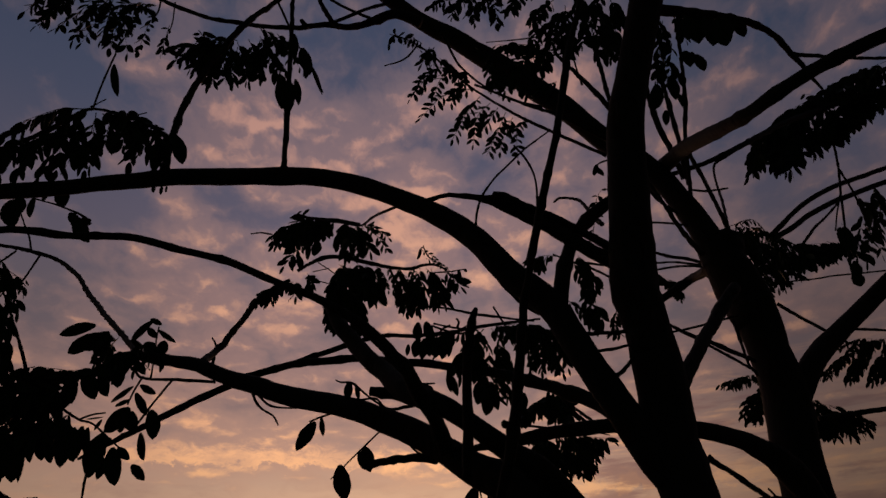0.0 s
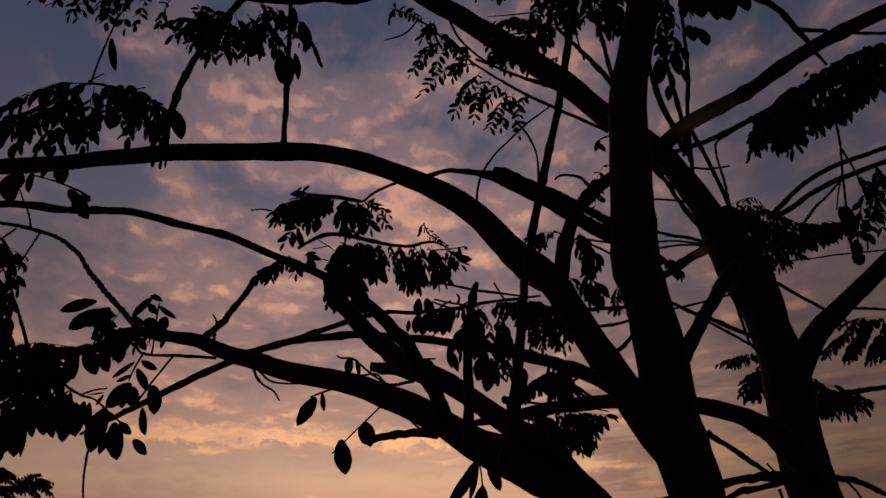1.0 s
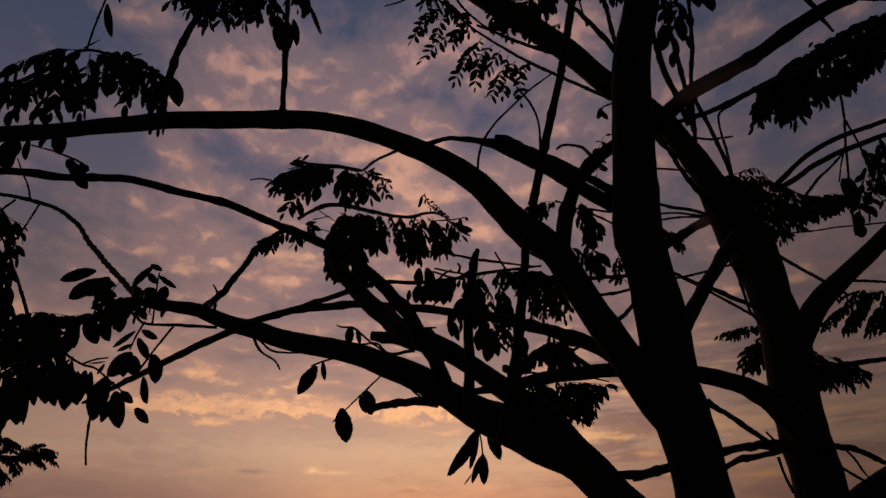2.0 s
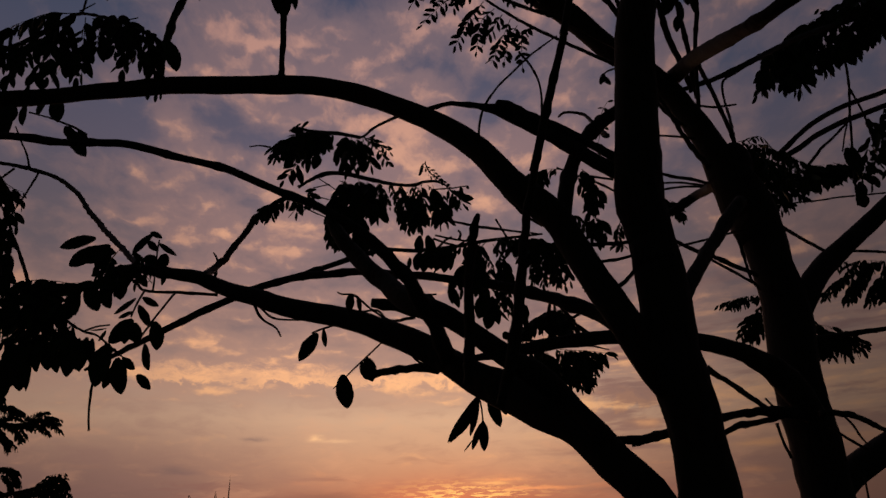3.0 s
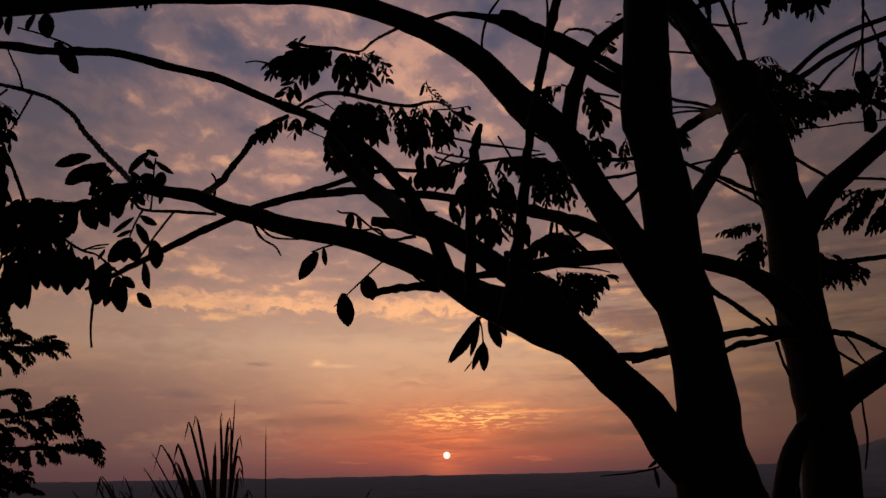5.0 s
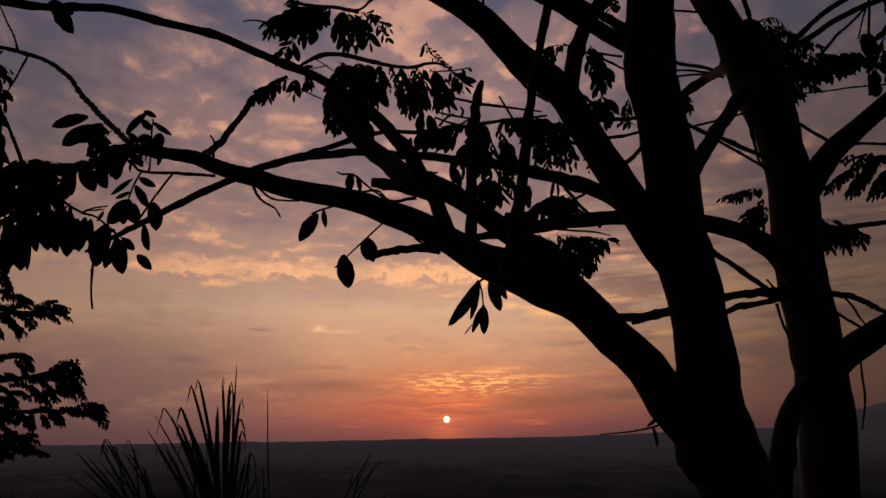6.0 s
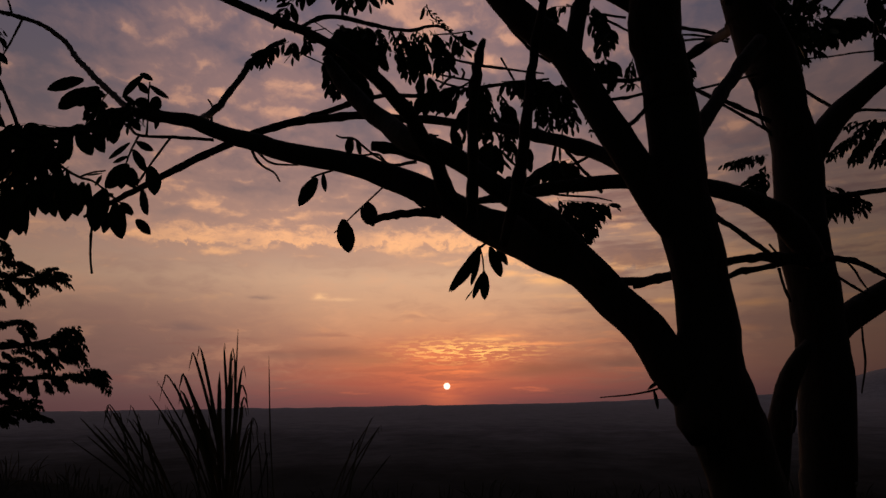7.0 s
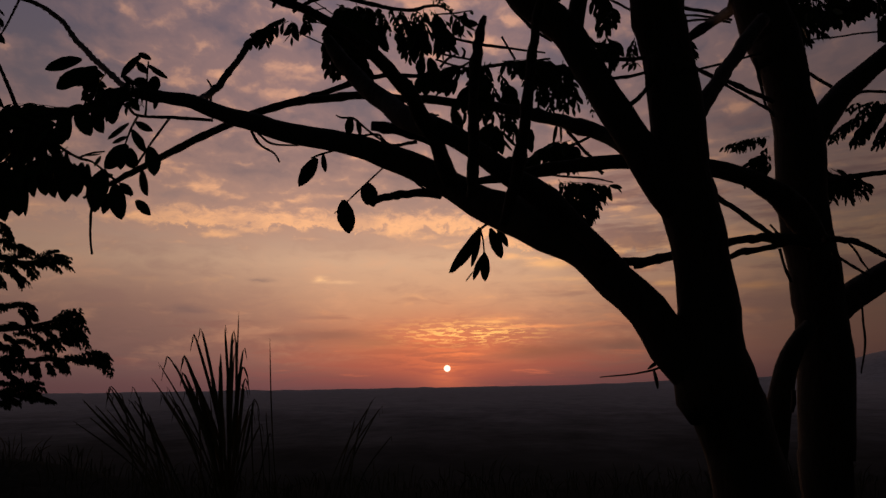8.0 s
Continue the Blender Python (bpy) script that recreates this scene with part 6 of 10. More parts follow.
frond(tree_A, (0.039, 2.088, 3.600), (0.080, 2.080, 3.536), 0.046, 5, 1.00, 0.08)
frond(tree_A, (-0.152, 2.038, 3.683), (-0.041, 2.056, 3.618), 0.036, 5, 0.40, 0.08)
frond(tree_A, (0.077, 1.991, 3.469), (0.135, 1.998, 3.382), 0.040, 6, 0.70, 0.08)
frond(tree_A, (0.180, 2.150, 3.713), (0.252, 2.102, 3.535), 0.047, 6, 1.00, 0.08)
frond(tree_A, (0.226, 2.036, 3.520), (0.281, 2.058, 3.388), 0.043, 6, 1.00, 0.08)
frond(tree_A, (0.279, 1.994, 3.427), (0.351, 1.989, 3.323), 0.043, 6, 1.00, 0.08)
frond(tree_A, (0.112, 1.924, 3.349), (0.069, 1.900, 3.231), 0.038, 6, 0.60, 0.08)
frond(tree_A, (0.018, 2.029, 3.602), (-0.030, 2.080, 3.572), 0.042, 5, 0.60, 0.08)
bough(tree_A, "twig", [(0.599, 2.030, 3.092, 0.0059), (0.462, 2.030, 3.174, 0.0059), (0.331, 2.030, 3.256, 0.0049), (0.235, 2.030, 3.329, 0.0051), (0.138, 2.030, 3.415, 0.0041), (0.048, 2.030, 3.519, 0.0042), (-0.045, 2.030, 3.616, 0.0032), (-0.130, 2.030, 3.669, 0.0026)])
leaf(tree_A, (0.920, 1.935, 3.638), (0.903, 1.928, 3.520), 0.50)
leaf(tree_A, (0.907, 1.854, 3.562), (0.912, 1.875, 3.463), 0.50)
leaf(tree_A, (0.982, 1.933, 3.640), (0.958, 1.910, 3.483), 0.50)
leaf(tree_A, (0.997, 1.884, 3.583), (0.984, 1.873, 3.433), 0.50)
leaf(tree_A, (1.035, 1.874, 3.571), (1.014, 1.852, 3.413), 0.50)
leaf(tree_A, (1.079, 1.881, 3.586), (1.106, 1.874, 3.479), 0.50)
leaf(tree_A, (0.840, 1.888, 3.473), (0.817, 1.897, 3.413), 0.50)
leaf(tree_A, (0.900, 1.907, 3.447), (0.891, 1.895, 3.360), 0.50)
leaf(tree_A, (0.896, 1.829, 3.358), (0.904, 1.822, 3.273), 0.50)
leaf(tree_A, (0.937, 1.944, 3.476), (0.951, 1.953, 3.421), 0.40)
leaf(tree_A, (0.849, 1.875, 3.317), (0.858, 1.885, 3.264), 0.50)
leaf(tree_A, (0.834, 1.915, 3.343), (0.822, 1.910, 3.231), 0.40)
leaf(tree_A, (0.847, 1.915, 3.261), (0.847, 1.914, 3.198), 0.65)
leaf(tree_A, (0.756, 1.854, 3.251), (0.728, 1.849, 3.135), 0.40)
leaf(tree_A, (0.787, 1.905, 3.183), (0.776, 1.917, 3.127), 0.45)
leaf(tree_A, (0.782, 1.857, 3.335), (0.762, 1.859, 3.251), 0.50)
leaf(tree_A, (0.846, 1.899, 3.372), (0.838, 1.898, 3.303), 0.45)
leaf(tree_A, (0.779, 1.850, 3.195), (0.781, 1.861, 3.132), 0.35)
frond(tree_A, (0.868, 1.963, 3.648), (0.833, 2.034, 3.454), 0.051, 7, 1.00, 0.08)
frond(tree_A, (0.865, 1.922, 3.497), (0.832, 1.988, 3.335), 0.045, 6, 1.00, 0.08)
frond(tree_A, (0.824, 1.925, 3.488), (0.797, 1.969, 3.371), 0.045, 6, 1.00, 0.08)
frond(tree_A, (0.876, 1.882, 3.592), (0.902, 1.891, 3.492), 0.048, 5, 1.00, 0.08)
frond(tree_A, (0.814, 1.882, 3.580), (0.801, 1.833, 3.400), 0.044, 6, 1.00, 0.08)
frond(tree_A, (0.385, 3.202, 2.424), (0.477, 3.232, 2.316), 0.040, 6, 1.00, 0.08)
frond(tree_A, (0.447, 3.380, 2.488), (0.541, 3.339, 2.367), 0.042, 6, 1.00, 0.08)
frond(tree_A, (0.467, 3.194, 2.415), (0.538, 3.188, 2.285), 0.040, 6, 1.00, 0.08)
frond(tree_A, (0.533, 3.338, 2.475), (0.628, 3.425, 2.360), 0.042, 6, 1.00, 0.08)
frond(tree_A, (0.561, 3.203, 2.429), (0.622, 3.100, 2.312), 0.040, 6, 1.00, 0.08)
frond(tree_A, (0.627, 3.356, 2.457), (0.741, 3.394, 2.394), 0.039, 6, 1.00, 0.08)
frond(tree_A, (0.438, 3.423, 2.450), (0.483, 3.501, 2.358), 0.041, 5, 1.00, 0.08)
frond(tree_A, (0.560, 3.292, 2.387), (0.625, 3.270, 2.261), 0.038, 5, 1.00, 0.08)
frond(tree_A, (-0.324, 3.587, 3.481), (-0.247, 3.473, 3.281), 0.039, 6, 1.00, 0.08)
frond(tree_A, (-0.270, 3.702, 3.526), (-0.209, 3.744, 3.396), 0.041, 6, 1.00, 0.08)
frond(tree_A, (-0.216, 3.752, 3.550), (-0.143, 3.838, 3.454), 0.042, 6, 1.00, 0.08)
frond(tree_A, (-0.148, 3.654, 3.491), (-0.067, 3.630, 3.352), 0.041, 6, 1.00, 0.08)
frond(tree_A, (0.021, 3.666, 3.444), (0.128, 3.678, 3.351), 0.034, 6, 1.00, 0.08)
frond(tree_A, (0.161, 3.072, 2.903), (0.238, 3.068, 2.784), 0.036, 6, 1.00, 0.08)
frond(tree_A, (0.257, 3.188, 2.938), (0.325, 3.203, 2.807), 0.037, 6, 1.00, 0.08)
frond(tree_A, (0.417, 3.038, 2.872), (0.501, 3.054, 2.786), 0.032, 6, 1.00, 0.08)
frond(tree_A, (0.502, 3.260, 2.969), (0.600, 3.256, 2.849), 0.036, 6, 1.00, 0.08)
frond(tree_A, (0.524, 3.167, 2.887), (0.590, 3.069, 2.718), 0.034, 6, 1.00, 0.08)
frond(tree_A, (0.443, 3.077, 2.824), (0.493, 3.126, 2.725), 0.033, 5, 1.00, 0.08)
frond(tree_A, (-0.401, 3.599, 3.495), (-0.363, 3.632, 3.388), 0.034, 5, 1.00, 0.08)
frond(tree_A, (-0.331, 3.710, 3.549), (-0.264, 3.665, 3.395), 0.034, 5, 1.00, 0.08)
frond(tree_A, (-0.259, 3.594, 3.479), (-0.198, 3.588, 3.343), 0.033, 6, 1.00, 0.08)
frond(tree_A, (-0.209, 3.684, 3.522), (-0.157, 3.780, 3.450), 0.034, 5, 1.00, 0.08)
frond(tree_A, (-0.131, 3.599, 3.476), (-0.063, 3.486, 3.309), 0.033, 5, 1.00, 0.08)
frond(tree_A, (-0.053, 3.695, 3.517), (0.028, 3.737, 3.439), 0.034, 5, 1.00, 0.08)

# second tree
bough(tree_B, "trunk", [(1.290, 2.550, -0.150, 0.1416), (1.279, 2.550, 0.050, 0.1058), (1.261, 2.550, 0.400, 0.0892), (1.225, 2.550, 1.215, 0.0827), (1.235, 2.550, 1.319, 0.0857), (1.247, 2.550, 1.428, 0.0857), (1.266, 2.550, 1.607, 0.0888), (1.266, 2.550, 1.702, 0.0833), (1.264, 2.550, 1.771, 0.0833), (1.260, 2.550, 1.864, 0.0812), (1.259, 2.550, 1.939, 0.0784), (1.250, 2.550, 2.017, 0.0818), (1.239, 2.550, 2.136, 0.0809), (1.239, 2.550, 2.238, 0.0806), (1.247, 2.550, 2.342, 0.0837), (1.244, 2.550, 2.450, 0.0812), (1.234, 2.550, 2.561, 0.0750), (1.224, 2.550, 2.663, 0.0808), (1.201, 2.550, 2.756, 0.0935)])
bough(tree_B, "upper_trunk", [(1.224, 2.550, 2.663, 0.0808), (1.201, 2.550, 2.756, 0.0935), (1.164, 2.550, 2.876, 0.0891), (1.133, 2.558, 2.972, 0.0717), (1.104, 2.565, 3.059, 0.0578), (1.075, 2.566, 3.137, 0.0523), (1.050, 2.580, 3.216, 0.0500), (1.010, 2.588, 3.308, 0.0488), (0.969, 2.588, 3.373, 0.0488), (0.883, 2.588, 3.472, 0.0476), (0.774, 2.609, 3.572, 0.0500), (0.720, 2.614, 3.636, 0.0500), (0.609, 2.625, 3.779, 0.0513), (0.491, 2.634, 3.899, 0.0526), (0.369, 2.648, 4.030, 0.0541), (0.241, 2.662, 4.157, 0.0513), (0.108, 2.662, 4.274, 0.0472), (-0.030, 2.662, 4.371, 0.0417), (-0.199, 2.662, 4.539, 0.0382), (-0.347, 2.662, 4.713, 0.0323), (-0.533, 2.662, 4.925, 0.0273)])
bough(tree_B, "branch", [(-0.039, 2.482, 4.189, 0.0264), (-0.158, 2.478, 4.243, 0.0239), (-0.262, 2.475, 4.195, 0.0184), (-0.366, 2.471, 4.155, 0.0144), (-0.484, 2.467, 4.172, 0.0131), (-0.599, 2.463, 4.150, 0.0117), (-0.729, 2.460, 4.157, 0.0104), (-0.860, 2.456, 4.178, 0.0104), (-1.020, 2.452, 4.214, 0.0092), (-1.158, 2.449, 4.275, 0.0092), (-1.286, 2.445, 4.348, 0.0080), (-1.508, 2.441, 4.481, 0.0054)])
bough(tree_B, "branch", [(-0.413, 2.441, 4.130, 0.0116), (-0.454, 2.441, 4.177, 0.0117), (-0.498, 2.441, 4.268, 0.0105), (-0.545, 2.441, 4.399, 0.0094)])
bough(tree_B, "twig", [(-0.440, 2.441, 4.159, 0.0078), (-0.313, 2.441, 4.227, 0.0079), (-0.182, 2.441, 4.278, 0.0079)])
bough(tree_B, "twig", [(-0.259, 2.441, 4.172, 0.0078), (-0.365, 2.441, 4.235, 0.0066), (-0.460, 2.441, 4.303, 0.0066)])
bough(tree_B, "twig", [(-0.641, 2.441, 4.136, 0.0052), (-0.680, 2.441, 4.236, 0.0052), (-0.719, 2.441, 4.329, 0.0053)])
bough(tree_B, "twig", [(-0.556, 2.441, 4.134, 0.0103), (-0.584, 2.441, 4.169, 0.0104), (-0.589, 2.441, 4.177, 0.0078)])
bough(tree_B, "limb", [(1.022, 2.660, 3.469, 0.0350), (0.989, 2.350, 3.334, 0.0311), (0.935, 1.980, 3.127, 0.0269), (0.911, 1.720, 2.986, 0.0215), (0.932, 1.580, 2.936, 0.0198), (0.978, 1.500, 2.935, 0.0192), (1.072, 1.500, 2.999, 0.0195), (1.165, 1.500, 3.050, 0.0198), (1.259, 1.500, 3.096, 0.0198), (1.353, 1.500, 3.141, 0.0205), (1.479, 1.500, 3.200, 0.0205)])
bough(tree_B, "limb", [(1.241, 2.550, 2.217, 0.0300), (1.272, 2.550, 2.300, 0.0367), (1.310, 2.550, 2.394, 0.0417), (1.359, 2.563, 2.472, 0.0437), (1.425, 2.584, 2.545, 0.0425), (1.516, 2.618, 2.623, 0.0383), (1.607, 2.625, 2.697, 0.0370), (1.701, 2.625, 2.767, 0.0355), (1.874, 2.625, 2.905, 0.0333), (2.075, 2.625, 3.048, 0.0295)])
bough(tree_B, "limb", [(1.262, 2.604, 1.707, 0.0385), (1.340, 2.604, 1.774, 0.0461), (1.411, 2.604, 1.835, 0.0490), (1.490, 2.604, 1.885, 0.0470), (1.598, 2.604, 1.941, 0.0412), (1.765, 2.604, 2.006, 0.0360)])
bough(tree_B, "limb", [(1.201, 2.388, 1.980, 0.0364), (1.144, 2.362, 2.055, 0.0473), (1.093, 2.340, 2.106, 0.0454), (1.037, 2.315, 2.139, 0.0364), (0.971, 2.285, 2.162, 0.0309), (0.897, 2.249, 2.176, 0.0286), (0.809, 2.216, 2.190, 0.0272), (0.671, 2.187, 2.196, 0.0241), (0.529, 2.156, 2.192, 0.0220), (0.444, 2.142, 2.184, 0.0212), (0.373, 2.129, 2.173, 0.0200), (0.268, 2.104, 2.151, 0.0183), (0.166, 2.074, 2.128, 0.0145), (0.058, 2.034, 2.100, 0.0063)])
bough(tree_B, "branch", [(1.181, 2.401, 1.988, 0.0204), (1.078, 2.334, 1.985, 0.0179), (0.981, 2.275, 1.980, 0.0138), (0.901, 2.228, 1.966, 0.0119), (0.832, 2.186, 1.950, 0.0117), (0.731, 2.119, 1.919, 0.0113), (0.625, 2.046, 1.889, 0.0125), (0.526, 1.973, 1.864, 0.0119), (0.446, 1.912, 1.855, 0.0100), (0.371, 1.831, 1.834, 0.0069)])
bough(tree_B, "branch", [(0.856, 2.360, 1.911, 0.0071), (0.912, 2.375, 1.940, 0.0089), (0.953, 2.390, 1.956, 0.0109), (1.025, 2.409, 1.969, 0.0091), (1.099, 2.425, 1.986, 0.0093), (1.150, 2.439, 1.999, 0.0075)])
bough(tree_B, "twig", [(0.581, 2.034, 1.881, 0.0061), (0.542, 2.034, 1.863, 0.0054), (0.514, 2.034, 1.857, 0.0046)])
bough(tree_B, "limb", [(0.912, 2.317, 0.659, 0.0650), (0.949, 2.319, 1.122, 0.0347), (0.959, 2.326, 1.263, 0.0352), (0.984, 2.333, 1.391, 0.0357), (1.006, 2.340, 1.490, 0.0361), (1.038, 2.346, 1.582, 0.0325), (1.078, 2.353, 1.656, 0.0288), (1.135, 2.360, 1.719, 0.0228)])
bough(tree_B, "twig", [(0.950, 2.116, 1.525, 0.0062), (0.945, 2.116, 1.488, 0.0069), (0.939, 2.116, 1.465, 0.0046)])
bough(tree_B, "branch", [(0.822, 2.238, 2.109, 0.0105), (0.861, 2.238, 2.080, 0.0086), (0.901, 2.238, 2.053, 0.0088), (0.946, 2.238, 2.014, 0.0086), (0.995, 2.238, 1.975, 0.0068)])
bough(tree_B, "twig", [(0.985, 2.238, 2.013, 0.0026), (0.999, 2.238, 1.995, 0.0034), (1.018, 2.238, 1.965, 0.0042)])
bough(tree_B, "twig", [(0.988, 2.197, 1.932, 0.0050), (0.996, 2.197, 1.882, 0.0041), (1.011, 2.197, 1.831, 0.0041)])
bough(tree_B, "branch", [(1.144, 2.238, 1.966, 0.0103), (1.229, 2.267, 1.966, 0.0095), (1.305, 2.297, 1.951, 0.0088), (1.369, 2.318, 1.925, 0.0071), (1.517, 2.358, 1.884, 0.0054)])
bough(tree_B, "twig", [(1.162, 2.238, 1.925, 0.0043), (1.194, 2.230, 1.895, 0.0042), (1.226, 2.220, 1.868, 0.0042), (1.248, 2.215, 1.852, 0.0033)])
bough(tree_B, "twig", [(1.212, 2.235, 1.954, 0.0034), (1.224, 2.218, 1.921, 0.0034), (1.232, 2.208, 1.889, 0.0033), (1.244, 2.198, 1.861, 0.0025)])
bough(tree_B, "twig", [(1.210, 2.197, 1.781, 0.0033), (1.207, 2.197, 1.719, 0.0032), (1.205, 2.197, 1.650, 0.0032), (1.184, 2.197, 1.567, 0.0024)])
bough(tree_B, "twig", [(0.846, 2.523, 2.682, 0.0062), (0.911, 2.504, 2.629, 0.0071), (1.000, 2.484, 2.575, 0.0082), (1.061, 2.472, 2.538, 0.0092), (1.137, 2.455, 2.487, 0.0080)])
bough(tree_B, "twig", [(0.865, 2.523, 2.666, 0.0042), (0.959, 2.506, 2.598, 0.0051), (1.002, 2.494, 2.563, 0.0051), (1.059, 2.477, 2.514, 0.0050), (1.130, 2.453, 2.448, 0.0040)])
bough(tree_B, "twig", [(0.862, 2.516, 2.629, 0.0042), (0.930, 2.496, 2.634, 0.0042), (1.023, 2.467, 2.647, 0.0042), (1.109, 2.441, 2.660, 0.0041)])
bough(tree_B, "twig", [(1.116, 2.523, 2.675, 0.0070), (1.115, 2.502, 2.612, 0.0069), (1.115, 2.482, 2.531, 0.0059), (1.113, 2.462, 2.475, 0.0048), (1.126, 2.441, 2.431, 0.0038)])
bough(tree_B, "twig", [(2.338, 7.065, 5.223, 0.0120), (2.568, 7.065, 5.231, 0.0120), (2.775, 7.065, 5.206, 0.0120), (2.982, 7.065, 5.175, 0.0120)])
bough(tree_B, "twig", [(2.327, 7.065, 5.136, 0.0120), (2.562, 7.065, 5.175, 0.0120), (2.772, 7.065, 5.178, 0.0120), (2.965, 7.065, 5.147, 0.0120)])
bough(tree_B, "twig", [(0.831, 2.441, 3.062, 0.0043), (0.920, 2.421, 3.043, 0.0043), (0.975, 2.401, 3.019, 0.0042)])
bough(tree_B, "twig", [(0.924, 2.197, 2.789, 0.0096), (0.898, 2.230, 2.869, 0.0088), (0.866, 2.262, 2.988, 0.0081), (0.840, 2.295, 3.105, 0.0073), (0.809, 2.327, 3.202, 0.0074), (0.763, 2.360, 3.290, 0.0065)])
bough(tree_B, "twig", [(0.817, 2.360, 3.199, 0.0064), (0.869, 2.360, 3.110, 0.0064), (0.934, 2.360, 3.047, 0.0053)])
bough(tree_B, "branch", [(1.153, 2.783, 3.485, 0.0126), (1.119, 2.742, 3.563, 0.0126), (1.075, 2.701, 3.639, 0.0138), (1.036, 2.660, 3.716, 0.0151), (1.008, 2.621, 3.809, 0.0138), (0.972, 2.580, 3.963, 0.0114), (0.944, 2.539, 4.122, 0.0089)])
bough(tree_B, "branch", [(1.173, 2.783, 3.455, 0.0114), (1.145, 2.735, 3.526, 0.0113), (1.129, 2.686, 3.642, 0.0113), (1.099, 2.636, 3.757, 0.0113), (1.071, 2.587, 3.841, 0.0100), (1.040, 2.539, 3.989, 0.0076)])
bough(tree_B, "branch", [(1.147, 2.734, 3.349, 0.0098), (1.146, 2.695, 3.498, 0.0098), (1.151, 2.656, 3.649, 0.0100), (1.167, 2.617, 3.801, 0.0101), (1.178, 2.578, 4.022, 0.0089), (1.170, 2.539, 4.183, 0.0064)])
bough(tree_B, "branch", [(1.287, 2.734, 3.095, 0.0119), (1.267, 2.714, 3.171, 0.0096), (1.238, 2.695, 3.266, 0.0096), (1.202, 2.676, 3.381, 0.0097), (1.163, 2.656, 3.485, 0.0097), (1.131, 2.636, 3.559, 0.0085)])
bough(tree_B, "twig", [(1.284, 2.736, 3.096, 0.0084), (1.597, 3.425, 3.598, 0.0076), (1.951, 4.200, 4.225, 0.0094), (2.144, 4.648, 4.680, 0.0084), (2.161, 4.648, 4.829, 0.0085), (2.266, 4.648, 4.903, 0.0076), (2.438, 4.648, 5.017, 0.0065)])
bough(tree_B, "twig", [(1.532, 3.662, 3.985, 0.0066), (1.682, 3.784, 4.050, 0.0068), (1.870, 3.906, 4.146, 0.0062)])
bough(tree_B, "twig", [(2.344, 7.065, 5.371, 0.0151), (2.529, 7.012, 5.276, 0.0179), (2.685, 6.961, 5.215, 0.0179), (2.878, 6.883, 5.103, 0.0176)])
bough(tree_B, "branch", [(1.077, 3.417, 3.108, 0.0158), (1.153, 3.406, 3.155, 0.0172), (1.229, 3.395, 3.205, 0.0202), (1.321, 3.384, 3.261, 0.0231), (1.259, 3.042, 3.133, 0.0235), (1.117, 2.521, 2.915, 0.0196)])
frond(tree_B, (1.664, 3.552, 3.668), (2.223, 4.229, 3.969), 0.043, 8, 0.80, 0.08, loose=True)
frond(tree_B, (1.710, 3.532, 3.610), (2.222, 4.159, 3.888), 0.061, 7, 1.00, 0.08, loose=True)
frond(tree_B, (1.699, 3.460, 3.535), (1.738, 3.439, 3.223), 0.059, 8, 1.00, 0.08, loose=True)
frond(tree_B, (1.856, 3.652, 3.641), (1.694, 3.545, 3.443), 0.070, 6, 1.00, 0.08, loose=True)
frond(tree_B, (1.705, 3.526, 3.590), (1.663, 3.560, 3.478), 0.068, 5, 1.00, 0.08)
frond(tree_B, (1.656, 3.434, 3.464), (1.564, 3.375, 3.229), 0.054, 5, 1.00, 0.08)
bough(tree_B, "burl", [(1.130, 2.560, 2.889, 0.0739), (1.166, 2.560, 2.979, 0.0755), (1.189, 2.560, 3.041, 0.0578), (1.206, 2.560, 3.066, 0.0311)])
frond(tree_B, (1.767, 3.746, 3.753), (1.799, 3.661, 3.559), 0.073, 6, 1.00, 0.08)
frond(tree_B, (1.709, 3.537, 3.597), (1.790, 3.592, 3.487), 0.068, 6, 1.00, 0.08)
frond(tree_B, (1.745, 3.515, 3.583), (1.709, 3.314, 3.339), 0.066, 6, 1.00, 0.08)
frond(tree_B, (1.853, 3.646, 3.639), (2.026, 3.842, 3.598), 0.070, 6, 1.00, 0.08)
frond(tree_B, (1.750, 3.672, 3.620), (1.709, 3.595, 3.414), 0.063, 5, 1.00, 0.08)
frond(tree_B, (1.714, 3.482, 3.479), (1.753, 3.501, 3.364), 0.059, 5, 1.00, 0.08)
frond(tree_B, (1.929, 3.807, 3.655), (1.966, 3.860, 3.498), 0.066, 6, 1.00, 0.08)
frond(tree_B, (1.711, 3.526, 3.452), (1.719, 3.684, 3.398), 0.049, 5, 1.00, 0.08)
frond(tree_B, (1.692, 3.444, 3.262), (1.678, 3.405, 3.157), 0.047, 4, 1.00, 0.08)
frond(tree_B, (1.846, 3.634, 3.405), (1.891, 3.756, 3.332), 0.055, 5, 1.00, 0.08)
frond(tree_B, (1.719, 3.625, 3.351), (1.748, 3.650, 3.271), 0.049, 4, 1.00, 0.08)
frond(tree_B, (2.250, 4.319, 4.016), (2.377, 4.327, 3.971), 0.067, 6, 1.00, 0.08)
frond(tree_B, (1.714, 3.595, 3.683), (2.357, 4.347, 4.017), 0.045, 9, 0.90, 0.03)
frond(tree_B, (1.596, 3.352, 3.564), (1.687, 3.383, 3.441), 0.039, 6, 1.00, 0.08)
frond(tree_B, (1.733, 3.530, 3.649), (1.785, 3.487, 3.475), 0.041, 6, 1.00, 0.08)
frond(tree_B, (1.692, 3.344, 3.532), (1.764, 3.338, 3.375), 0.039, 6, 1.00, 0.08)
frond(tree_B, (1.814, 3.488, 3.602), (1.938, 3.579, 3.492), 0.041, 6, 1.00, 0.08)
